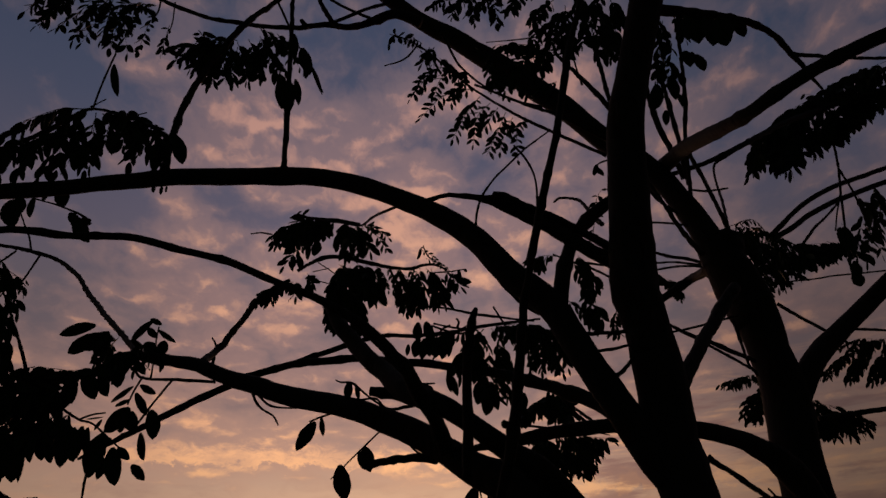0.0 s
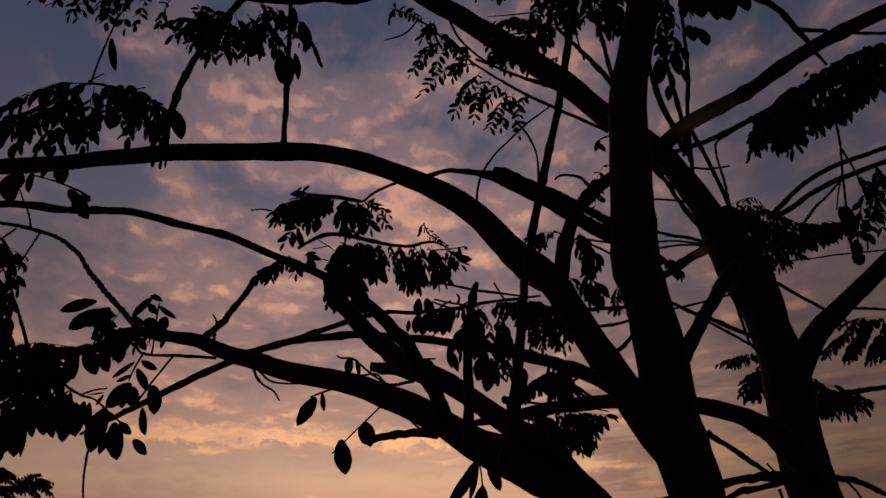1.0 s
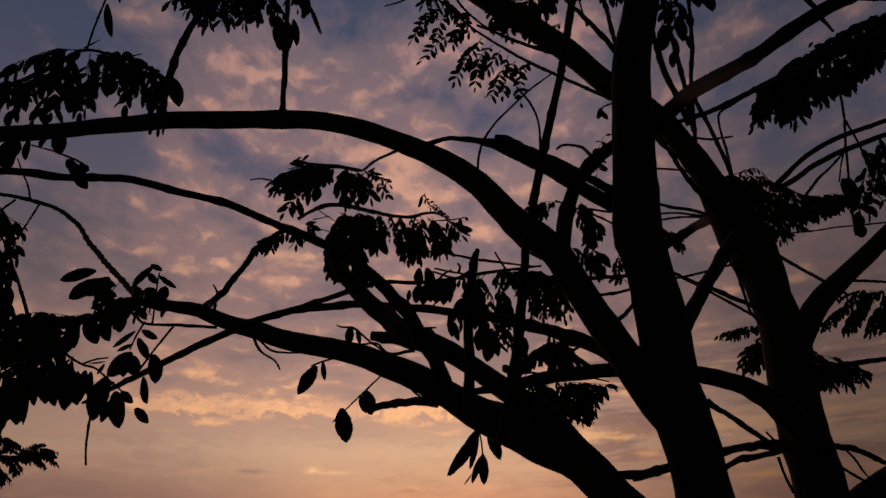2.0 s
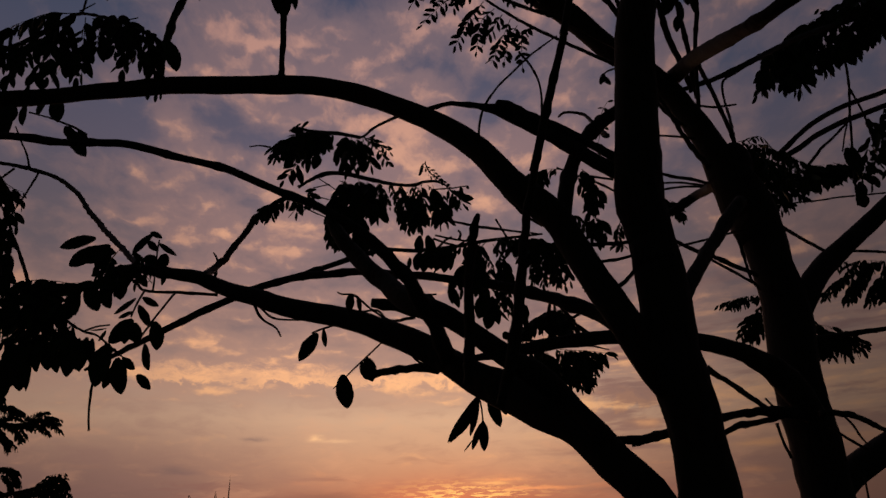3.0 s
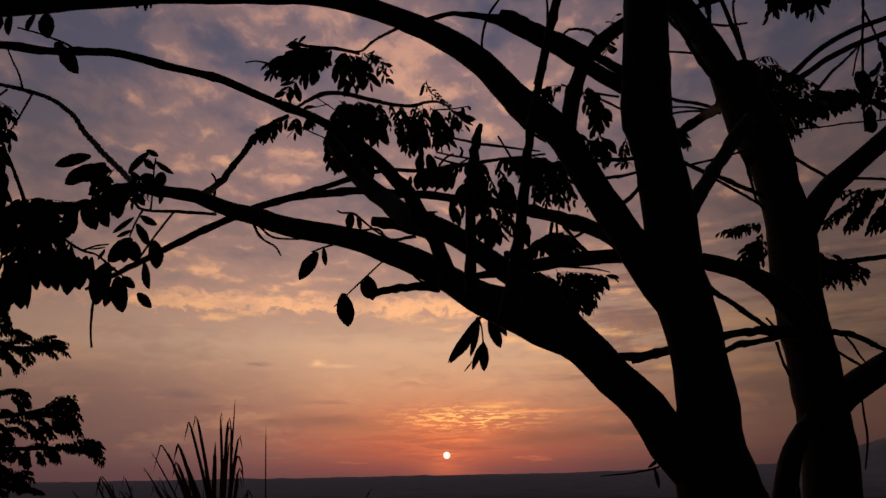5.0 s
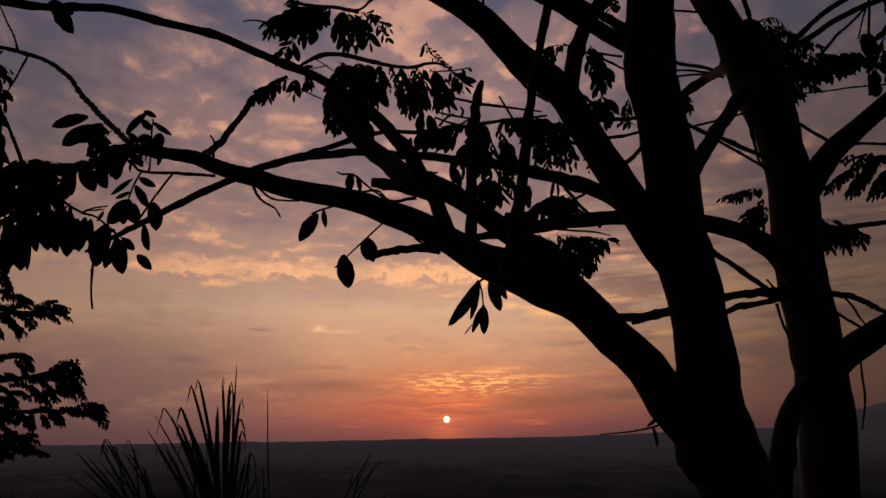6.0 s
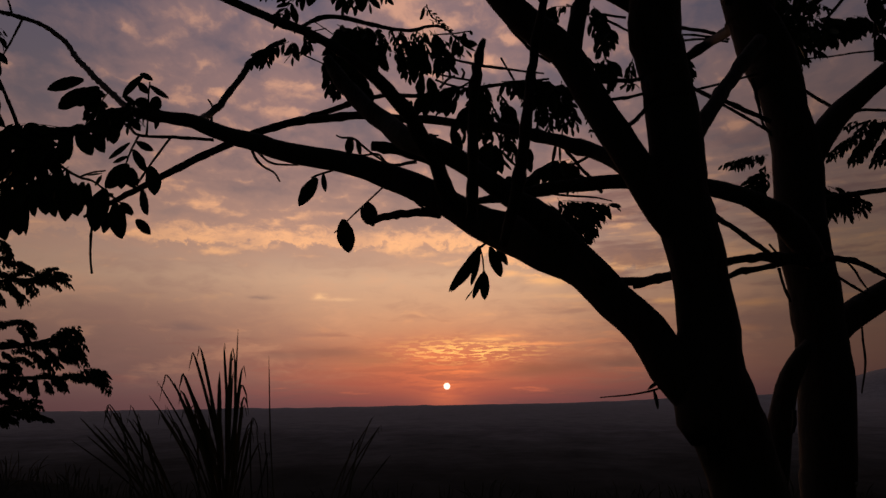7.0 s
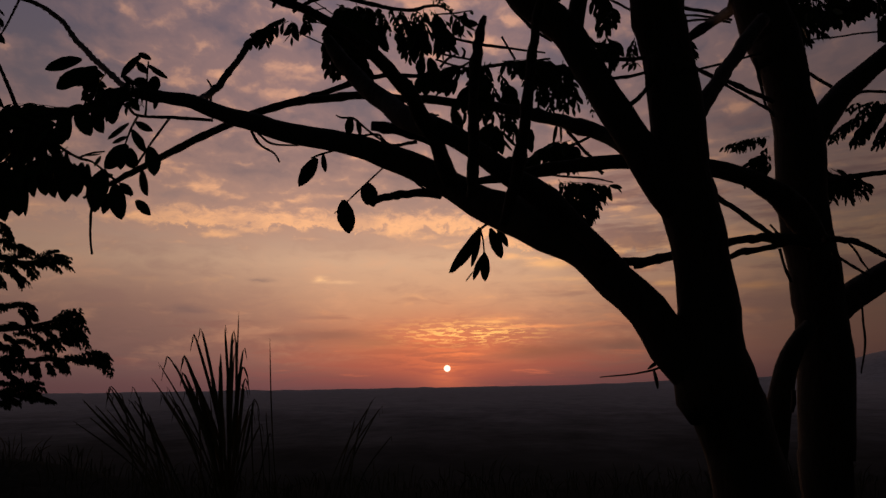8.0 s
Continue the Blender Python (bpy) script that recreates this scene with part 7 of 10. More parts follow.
frond(tree_B, (1.801, 3.353, 3.510), (1.791, 3.246, 3.306), 0.039, 6, 1.00, 0.08)
frond(tree_B, (1.739, 3.506, 3.542), (1.822, 3.546, 3.428), 0.041, 5, 1.00, 0.08)
frond(tree_B, (1.869, 3.573, 3.562), (1.973, 3.654, 3.459), 0.041, 5, 1.00, 0.08)
frond(tree_B, (1.646, 3.442, 3.579), (1.669, 3.419, 3.482), 0.034, 4, 1.00, 0.08)
frond(tree_B, (1.942, 3.610, 3.631), (2.052, 3.586, 3.535), 0.042, 6, 1.00, 0.08)

# tree farther off, whose boughs hang in from the side
bough(tree_D, "trunk", [(8.538, 9.600, -0.370, 0.3400), (8.538, 9.600, 0.080, 0.2500), (8.438, 9.600, 1.330, 0.2150), (8.588, 9.500, 3.130, 0.1900), (8.438, 9.350, 4.930, 0.1600), (8.238, 9.100, 6.730, 0.1250), (7.838, 8.800, 8.530, 0.0800), (7.338, 8.600, 9.930, 0.0400)])
bough(tree_D, "limb", [(7.134, 7.979, 7.478, 0.0675), (7.579, 7.920, 7.928, 0.0558), (6.630, 7.650, 8.077, 0.0468), (5.150, 6.640, 7.171, 0.0336)])
bough(tree_D, "limb", [(8.253, 9.119, 6.596, 0.0800), (8.297, 8.900, 7.096, 0.0650), (7.467, 8.600, 7.411, 0.0550), (6.634, 8.300, 7.308, 0.0500)])
bough(tree_D, "limb", [(8.505, 9.418, 4.120, 0.0600), (8.332, 9.900, 4.620, 0.0500), (7.752, 10.100, 4.612, 0.0350), (7.227, 10.200, 4.519, 0.0250)])
bough(tree_D, "limb", [(8.399, 9.301, 5.285, 0.0600), (8.283, 9.600, 5.785, 0.0450), (7.469, 9.800, 5.539, 0.0300), (6.648, 9.800, 5.426, 0.0220)])
bough(tree_D, "branch", [(8.342, 9.230, 5.795, 0.0500), (8.054, 9.200, 6.295, 0.0350), (6.933, 8.900, 6.057, 0.0220), (5.970, 8.800, 5.909, 0.0120)])
bough(tree_D, "branch", [(1.759, 4.500, 4.656, 0.0163), (1.849, 4.500, 4.687, 0.0177), (1.984, 4.500, 4.732, 0.0182), (2.111, 4.500, 4.786, 0.0202), (2.371, 4.584, 4.960, 0.0214), (2.900, 5.109, 5.485, 0.0236), (3.396, 5.560, 5.943, 0.0258), (4.448, 6.421, 6.808, 0.0296), (5.119, 6.600, 7.138, 0.0258)])
bough(tree_D, "branch", [(4.201, 8.059, 6.051, 0.0395), (4.432, 8.132, 6.269, 0.0346), (4.673, 8.181, 6.490, 0.0325), (4.907, 8.227, 6.671, 0.0325), (5.187, 8.280, 6.850, 0.0330), (5.465, 8.333, 6.992, 0.0339), (5.772, 8.409, 7.130, 0.0339), (6.349, 8.498, 7.374, 0.0314), (7.029, 8.590, 7.658, 0.0252)])
bough(tree_D, "branch", [(4.230, 8.056, 6.025, 0.0346), (4.584, 8.165, 6.252, 0.0352), (4.828, 8.227, 6.434, 0.0352), (5.062, 8.283, 6.579, 0.0360), (5.339, 8.336, 6.731, 0.0360), (5.613, 8.389, 6.853, 0.0360), (6.016, 8.475, 7.038, 0.0368), (6.696, 8.590, 7.322, 0.0322)])
bough(tree_D, "twig", [(4.333, 7.690, 5.692, 0.0164), (4.483, 7.659, 5.863, 0.0164), (4.564, 7.623, 5.954, 0.0164), (4.648, 7.561, 6.014, 0.0133), (4.746, 7.469, 6.105, 0.0133), (4.809, 7.417, 6.164, 0.0133)])
bough(tree_D, "twig", [(4.527, 8.953, 5.535, 0.0260), (4.744, 8.893, 5.318, 0.0224), (4.928, 8.845, 5.151, 0.0220), (5.031, 8.809, 5.042, 0.0144)])
bough(tree_D, "twig", [(4.412, 8.789, 5.739, 0.0112), (4.723, 8.789, 5.782, 0.0112), (5.011, 8.789, 5.807, 0.0112), (5.316, 8.789, 5.850, 0.0112), (5.963, 8.789, 5.903, 0.0112)])
frond(tree_D, (3.427, 10.294, 6.686), (3.594, 10.243, 6.415), 0.130, 7, 0.94, 0.12)
frond(tree_D, (3.539, 10.294, 6.537), (3.704, 10.232, 6.237), 0.129, 7, 0.94, 0.12)
frond(tree_D, (3.662, 10.294, 6.486), (3.723, 10.247, 6.224), 0.120, 6, 0.94, 0.12)
frond(tree_D, (3.552, 10.294, 6.634), (3.332, 10.232, 6.416), 0.121, 6, 0.94, 0.12)
frond(tree_D, (3.588, 10.294, 6.585), (3.801, 10.335, 6.338), 0.122, 7, 0.94, 0.12)
frond(tree_D, (3.464, 10.294, 6.636), (3.713, 10.365, 6.393), 0.131, 7, 0.94, 0.12)
frond(tree_D, (4.537, 9.846, 4.871), (3.926, 9.925, 4.761), 0.119, 9, 0.94, 0.05)
frond(tree_D, (4.510, 9.846, 4.814), (3.995, 9.798, 4.685), 0.110, 8, 0.94, 0.05)
frond(tree_D, (4.551, 9.846, 4.606), (4.179, 9.919, 4.489), 0.125, 8, 0.94, 0.05)
frond(tree_D, (4.535, 9.846, 4.524), (4.069, 9.810, 4.266), 0.131, 8, 0.94, 0.05)
frond(tree_D, (4.488, 9.846, 4.484), (4.162, 9.831, 4.222), 0.123, 7, 0.94, 0.05)
frond(tree_D, (4.512, 9.846, 4.403), (4.303, 9.891, 4.236), 0.124, 6, 0.94, 0.05)
frond(tree_D, (4.472, 9.846, 4.608), (4.228, 9.765, 4.521), 0.109, 5, 0.94, 0.05)
frond(tree_D, (4.534, 9.846, 4.854), (3.907, 9.766, 4.693), 0.101, 9, 0.94, 0.05)
frond(tree_D, (4.510, 9.846, 4.558), (4.159, 9.912, 4.389), 0.118, 8, 0.94, 0.05)
frond(tree_D, (4.488, 9.846, 4.444), (4.131, 9.805, 4.200), 0.116, 7, 0.94, 0.05)
frond(tree_D, (4.494, 9.846, 4.730), (4.327, 9.818, 4.520), 0.109, 5, 0.94, 0.05)
frond(tree_D, (5.349, 10.416, 4.576), (6.180, 10.439, 4.293), 0.155, 9, 0.94, 0.12)
frond(tree_D, (5.334, 10.416, 4.491), (6.106, 10.467, 4.201), 0.155, 9, 0.94, 0.12)
frond(tree_D, (5.314, 10.416, 4.408), (5.785, 10.274, 4.077), 0.152, 8, 0.94, 0.12)
frond(tree_D, (5.309, 10.416, 4.390), (5.606, 10.368, 4.080), 0.146, 7, 0.94, 0.12)
frond(tree_D, (5.337, 10.416, 4.516), (5.903, 10.399, 4.321), 0.155, 8, 0.94, 0.12)
frond(tree_D, (5.294, 10.416, 4.307), (5.463, 10.411, 4.152), 0.147, 5, 0.94, 0.12)
frond(tree_D, (5.405, 10.416, 4.644), (5.505, 10.333, 4.515), 0.115, 4, 0.94, 0.12)
frond(tree_D, (5.452, 10.416, 4.473), (6.053, 10.440, 4.246), 0.147, 8, 0.94, 0.12)
frond(tree_D, (5.361, 10.416, 4.432), (5.916, 10.547, 4.227), 0.165, 8, 0.94, 0.12)
frond(tree_D, (5.383, 10.416, 4.544), (5.745, 10.384, 4.373), 0.163, 7, 0.94, 0.12)
frond(tree_D, (5.433, 10.416, 4.389), (5.980, 10.429, 4.171), 0.147, 8, 0.94, 0.12)
frond(tree_D, (5.343, 10.416, 4.348), (5.481, 10.306, 4.091), 0.154, 6, 0.94, 0.12)
frond(tree_D, (5.524, 10.416, 4.429), (5.788, 10.351, 4.278), 0.163, 6, 0.94, 0.12)
frond(tree_D, (5.689, 10.416, 4.425), (6.151, 10.464, 4.259), 0.147, 7, 0.94, 0.12)
frond(tree_D, (5.369, 10.416, 4.475), (5.479, 10.304, 4.273), 0.162, 5, 0.94, 0.12)
frond(tree_D, (5.852, 9.765, 5.139), (5.357, 9.870, 4.851), 0.135, 8, 0.94, 0.12)
frond(tree_D, (5.864, 9.765, 5.098), (5.456, 9.876, 4.851), 0.128, 7, 0.94, 0.12)
frond(tree_D, (6.062, 9.765, 5.092), (5.540, 9.656, 4.716), 0.147, 8, 0.94, 0.12)
frond(tree_D, (5.983, 9.765, 5.094), (5.750, 9.884, 4.788), 0.144, 7, 0.94, 0.12)
frond(tree_D, (6.341, 9.765, 5.086), (5.902, 9.731, 4.701), 0.156, 8, 0.94, 0.12)
frond(tree_D, (6.437, 9.765, 5.001), (6.175, 9.839, 4.738), 0.159, 7, 0.94, 0.12)
frond(tree_D, (6.275, 9.765, 5.302), (5.732, 9.834, 5.245), 0.129, 7, 0.94, 0.12)
frond(tree_D, (6.514, 9.765, 5.295), (5.881, 9.710, 5.119), 0.159, 8, 0.94, 0.12)
frond(tree_D, (5.795, 9.765, 5.313), (5.621, 9.813, 5.223), 0.096, 4, 0.94, 0.12)
frond(tree_D, (6.424, 9.765, 5.256), (6.137, 9.807, 4.978), 0.159, 7, 0.94, 0.12)
frond(tree_D, (6.145, 9.765, 5.262), (5.924, 9.848, 4.998), 0.144, 7, 0.94, 0.12)
frond(tree_D, (6.244, 9.765, 5.173), (6.422, 9.702, 4.770), 0.156, 6, 0.94, 0.12)
frond(tree_D, (5.830, 9.765, 5.115), (5.381, 9.834, 4.813), 0.135, 8, 0.94, 0.12)
frond(tree_D, (6.038, 9.765, 5.061), (5.702, 9.890, 4.774), 0.152, 8, 0.94, 0.12)
frond(tree_D, (6.293, 9.765, 5.053), (5.998, 9.812, 4.725), 0.158, 8, 0.94, 0.12)
frond(tree_D, (6.442, 9.765, 5.169), (6.116, 9.776, 4.801), 0.158, 7, 0.94, 0.12)
frond(tree_D, (6.265, 9.765, 5.259), (5.699, 9.660, 5.130), 0.143, 7, 0.94, 0.12)
frond(tree_D, (6.004, 9.765, 5.179), (5.776, 9.764, 4.888), 0.143, 6, 0.94, 0.12)
bough(tree_D, "branch", [(5.319, 10.201, 4.314, 0.0404), (5.798, 10.200, 4.372, 0.0405), (6.132, 10.200, 4.415, 0.0364), (6.629, 10.200, 4.464, 0.0320), (7.291, 10.200, 4.517, 0.0158)])
bough(tree_D, "branch", [(5.028, 9.801, 4.573, 0.0351), (5.439, 9.800, 5.046, 0.0238), (5.760, 9.800, 5.434, 0.0202), (6.091, 9.800, 5.476, 0.0201), (6.647, 9.800, 5.428, 0.0161)])
frond(tree_D, (4.452, 8.576, 6.329), (4.315, 8.316, 5.545), 0.165, 7, 1.00, 0.08, loose=True)
frond(tree_D, (5.001, 9.430, 6.707), (4.742, 9.230, 5.902), 0.161, 7, 1.00, 0.08, loose=True)
frond(tree_D, (5.358, 9.976, 6.994), (5.152, 9.829, 6.280), 0.189, 7, 1.00, 0.08)
frond(tree_D, (4.823, 9.024, 6.476), (5.603, 8.901, 6.427), 0.248, 14, 1.30, -0.04)
frond(tree_D, (4.991, 9.286, 6.532), (5.694, 9.283, 6.476), 0.210, 12, 1.30, -0.02)
frond(tree_D, (5.106, 9.629, 6.584), (5.722, 9.797, 6.567), 0.178, 10, 1.20, 0.00)
frond(tree_D, (4.788, 9.132, 6.224), (5.019, 9.055, 5.989), 0.140, 8, 1.20, 0.00)
frond(tree_D, (4.669, 8.768, 6.220), (5.092, 8.446, 5.958), 0.182, 12, 1.30, 0.00)
frond(tree_D, (4.665, 9.009, 6.052), (4.868, 9.167, 5.930), 0.123, 6, 1.20, 0.00)
frond(tree_D, (6.331, 9.318, 7.123), (6.142, 9.493, 6.490), 0.217, 7, 0.60, 0.08)
frond(tree_D, (6.678, 9.611, 7.344), (6.314, 9.577, 6.458), 0.206, 7, 0.60, 0.08)
frond(tree_D, (6.947, 9.976, 7.410), (6.765, 9.864, 6.721), 0.210, 6, 1.00, 0.08)
leaf(tree_D, (4.329, 6.823, 5.478), (4.379, 6.810, 5.182), 0.50)
leaf(tree_D, (4.402, 7.013, 5.509), (4.527, 7.007, 5.449), 0.50)
leaf(tree_D, (4.389, 6.812, 5.483), (4.394, 6.825, 5.244), 0.45)
leaf(tree_D, (4.501, 7.010, 5.169), (4.477, 7.007, 4.955), 0.60)
leaf(tree_D, (4.360, 6.864, 4.963), (4.405, 6.898, 4.812), 0.90)
leaf(tree_D, (4.410, 6.994, 5.202), (4.446, 7.026, 5.070), 0.50)
frond(tree_D, (4.470, 6.981, 5.616), (4.451, 6.864, 5.273), 0.156, 5, 1.08, 0.05)
frond(tree_D, (6.377, 9.398, 7.484), (6.520, 9.293, 6.938), 0.228, 6, 1.08, 0.05)
frond(tree_D, (6.678, 9.398, 7.673), (6.657, 9.339, 7.053), 0.248, 5, 1.08, 0.05, loose=True)
frond(tree_D, (5.423, 6.653, 7.636), (4.461, 6.590, 7.134), 0.182, 8, 1.01, 0.05)
frond(tree_D, (5.316, 6.653, 7.464), (4.576, 6.590, 6.845), 0.191, 7, 1.01, 0.05, loose=True)
frond(tree_D, (5.156, 6.653, 7.383), (4.668, 6.636, 6.639), 0.178, 7, 1.01, 0.05)
frond(tree_D, (4.843, 6.653, 7.220), (4.285, 6.702, 7.024), 0.182, 8, 1.01, 0.05)
frond(tree_D, (4.688, 6.653, 7.139), (4.143, 6.717, 6.958), 0.182, 7, 1.01, 0.05)
frond(tree_D, (4.599, 6.653, 7.059), (4.248, 6.703, 6.387), 0.177, 7, 1.01, 0.05)
frond(tree_D, (4.448, 6.653, 6.980), (3.978, 6.672, 6.371), 0.176, 7, 1.01, 0.05)
frond(tree_D, (4.319, 6.653, 6.983), (3.795, 6.582, 6.541), 0.176, 7, 1.01, 0.05)
frond(tree_D, (4.232, 6.653, 6.904), (3.795, 6.633, 6.197), 0.186, 6, 1.01, 0.05, loose=True)
frond(tree_D, (4.083, 6.653, 6.827), (3.639, 6.591, 6.399), 0.187, 6, 1.01, 0.05, loose=True)
frond(tree_D, (4.009, 6.653, 6.789), (3.544, 6.658, 6.147), 0.173, 6, 1.01, 0.05)
frond(tree_D, (4.795, 6.653, 7.053), (4.435, 6.667, 6.434), 0.176, 6, 1.01, 0.05)
frond(tree_D, (5.105, 6.653, 7.213), (4.874, 6.594, 6.758), 0.178, 6, 1.01, 0.05)
frond(tree_D, (5.420, 6.653, 7.374), (5.122, 6.602, 6.921), 0.180, 6, 1.01, 0.05)
frond(tree_D, (5.571, 6.653, 7.633), (5.041, 6.710, 7.349), 0.199, 7, 1.01, 0.05, loose=True)
frond(tree_D, (4.642, 6.653, 6.974), (4.239, 6.558, 6.359), 0.174, 7, 1.01, 0.05)
frond(tree_D, (4.212, 6.653, 6.823), (4.110, 6.714, 6.322), 0.176, 6, 1.01, 0.05)
frond(tree_D, (3.854, 6.653, 6.672), (3.473, 6.732, 6.124), 0.174, 5, 1.01, 0.05)
frond(tree_D, (5.342, 6.653, 7.551), (4.860, 6.743, 7.127), 0.198, 7, 1.01, 0.05, loose=True)
frond(tree_D, (4.362, 6.653, 6.901), (3.835, 6.630, 6.119), 0.173, 6, 1.01, 0.05)
frond(tree_D, (3.844, 6.653, 6.633), (3.732, 6.664, 6.146), 0.174, 5, 1.01, 0.05)
frond(tree_D, (4.000, 6.653, 6.748), (3.921, 6.670, 6.145), 0.174, 6, 1.01, 0.05)
frond(tree_D, (5.609, 6.653, 7.543), (5.051, 6.680, 6.986), 0.195, 7, 1.01, 0.05, loose=True)
frond(tree_D, (4.512, 6.653, 6.978), (4.660, 6.749, 6.645), 0.180, 6, 1.01, 0.05)
frond(tree_D, (4.949, 6.653, 7.132), (4.793, 6.691, 6.757), 0.180, 6, 1.01, 0.05)
frond(tree_D, (4.612, 8.316, 7.754), (4.344, 8.266, 7.343), 0.185, 4, 1.01, 0.05)
frond(tree_D, (4.551, 8.316, 7.658), (4.565, 8.407, 7.922), 0.144, 2, 1.01, 0.05)
frond(tree_D, (4.455, 6.653, 7.129), (4.331, 6.650, 7.163), 0.157, 2, 1.01, 0.05)
frond(tree_D, (4.784, 9.209, 6.546), (5.068, 9.552, 6.318), 0.158, 6, 1.00, 0.08)
frond(tree_D, (4.536, 8.534, 6.056), (4.592, 8.376, 5.772), 0.150, 6, 1.00, 0.08)
frond(tree_D, (4.830, 8.957, 6.234), (5.005, 8.838, 6.042), 0.154, 7, 1.20, 0.00)
frond(tree_D, (4.886, 9.377, 6.189), (4.872, 9.303, 5.933), 0.119, 5, 1.00, 0.08)
frond(tree_D, (4.809, 9.055, 6.441), (4.837, 9.079, 6.196), 0.154, 5, 1.00, 0.08)
frond(tree_D, (5.148, 9.003, 6.388), (5.582, 8.954, 6.371), 0.168, 10, 1.30, -0.03)
frond(tree_D, (5.288, 8.694, 6.318), (5.859, 9.045, 6.346), 0.165, 7, 1.10, 0.02)
frond(tree_D, (5.268, 6.523, 7.436), (4.390, 6.338, 6.886), 0.236, 9, 1.10, 0.08)
frond(tree_D, (4.736, 6.331, 7.014), (3.835, 6.264, 6.530), 0.224, 10, 1.10, 0.08)
frond(tree_D, (4.353, 6.476, 6.986), (3.867, 6.802, 6.759), 0.238, 9, 1.00, 0.08)
frond(tree_D, (4.355, 7.143, 7.162), (3.970, 7.313, 6.942), 0.224, 7, 1.00, 0.08)
frond(tree_D, (3.977, 6.868, 6.840), (3.541, 6.726, 6.290), 0.197, 6, 1.00, 0.08)
frond(tree_D, (4.238, 6.723, 6.867), (3.740, 6.488, 6.207), 0.224, 7, 1.00, 0.08)
frond(tree_D, (4.370, 6.469, 6.820), (3.958, 6.387, 6.322), 0.224, 7, 1.00, 0.08)
frond(tree_D, (4.695, 6.543, 6.952), (4.509, 6.676, 6.695), 0.210, 7, 1.00, 0.08)
frond(tree_D, (4.908, 6.424, 7.011), (4.960, 6.807, 6.964), 0.187, 7, 1.00, 0.08)
frond(tree_D, (3.874, 6.502, 6.485), (3.728, 6.635, 6.163), 0.187, 6, 1.00, 0.08)
frond(tree_D, (3.460, 6.202, 6.268), (3.324, 6.344, 5.943), 0.165, 6, 1.00, 0.08)
frond(tree_D, (3.872, 6.301, 6.370), (3.715, 6.329, 5.923), 0.187, 6, 1.00, 0.08)
frond(tree_D, (4.297, 6.645, 6.723), (4.286, 6.774, 6.459), 0.197, 6, 1.00, 0.08)
frond(tree_D, (4.714, 6.818, 7.013), (4.744, 6.878, 6.779), 0.185, 6, 1.00, 0.08)
frond(tree_D, (5.248, 6.605, 7.272), (5.328, 6.916, 7.211), 0.185, 6, 1.00, 0.08)
frond(tree_D, (4.196, 6.518, 6.800), (3.613, 6.516, 6.464), 0.212, 9, 1.10, 0.08)
bough(tree_D, "twig", [(5.495, 8.204, 7.587, 0.0161), (5.460, 8.204, 7.230, 0.0161), (5.373, 8.204, 6.796, 0.0161), (5.286, 8.204, 6.291, 0.0154), (5.219, 8.204, 5.885, 0.0154), (5.164, 8.204, 5.455, 0.0125)])
bough(tree_D, "twig", [(5.454, 8.204, 7.140, 0.0161), (5.537, 8.204, 6.789, 0.0132), (5.579, 8.204, 6.365, 0.0103)])
bough(tree_D, "twig", [(5.145, 8.204, 6.213, 0.0103), (5.248, 8.204, 6.500, 0.0103), (5.373, 8.204, 6.796, 0.0106)])

# tree on the slope
bough(tree_C, "trunk", [(-10.743, 12.750, -1.100, 0.5000), (-10.643, 12.750, -0.300, 0.3600), (-10.233, 12.750, 0.646, 0.3023), (-10.387, 12.750, 2.517, 0.2752), (-10.385, 12.750, 3.987, 0.2266), (-10.357, 12.750, 5.312, 0.1662), (-10.416, 12.750, 6.581, 0.1021)])
bough(tree_C, "limb", [(-10.393, 12.750, 3.293, 0.1268), (-9.124, 12.675, 3.754, 0.0781), (-8.000, 12.600, 3.723, 0.0485), (-7.280, 12.525, 3.747, 0.0290), (-6.807, 12.450, 3.756, 0.0192)])
frond(tree_C, (-6.977, 12.496, 3.767), (-6.361, 12.507, 3.827), 0.096, 9, 1.01, 0.16, material=leaf_far)
frond(tree_C, (-6.855, 12.336, 3.740), (-6.273, 12.338, 3.789), 0.095, 9, 1.01, 0.16, material=leaf_far)
frond(tree_C, (-6.843, 12.279, 3.706), (-6.305, 12.335, 3.811), 0.095, 9, 1.01, 0.16, material=leaf_far)
frond(tree_C, (-6.962, 12.641, 3.811), (-6.343, 12.559, 3.639), 0.097, 9, 1.01, 0.16, material=leaf_far)
frond(tree_C, (-6.745, 12.319, 3.717), (-6.165, 12.232, 3.576), 0.094, 9, 1.01, 0.16, material=leaf_far)
frond(tree_C, (-6.743, 12.243, 3.773), (-6.205, 12.237, 3.606), 0.094, 9, 1.01, 0.16, material=leaf_far)
frond(tree_C, (-6.828, 12.489, 3.763), (-6.559, 12.551, 3.613), 0.097, 9, 1.01, 0.16, material=leaf_far)
frond(tree_C, (-6.831, 12.499, 3.754), (-6.510, 12.459, 3.585), 0.096, 9, 1.01, 0.16, material=leaf_far)
frond(tree_C, (-6.746, 12.414, 3.711), (-6.435, 12.366, 3.565), 0.095, 9, 1.01, 0.16, material=leaf_far)
frond(tree_C, (-6.922, 12.398, 3.749), (-6.532, 12.321, 3.923), 0.095, 9, 1.01, 0.16, material=leaf_far)
frond(tree_C, (-7.127, 12.800, 3.829), (-6.794, 12.862, 4.036), 0.099, 9, 1.01, 0.16, material=leaf_far)
frond(tree_C, (-7.196, 12.813, 3.847), (-6.752, 12.795, 4.016), 0.099, 9, 1.01, 0.16, material=leaf_far)
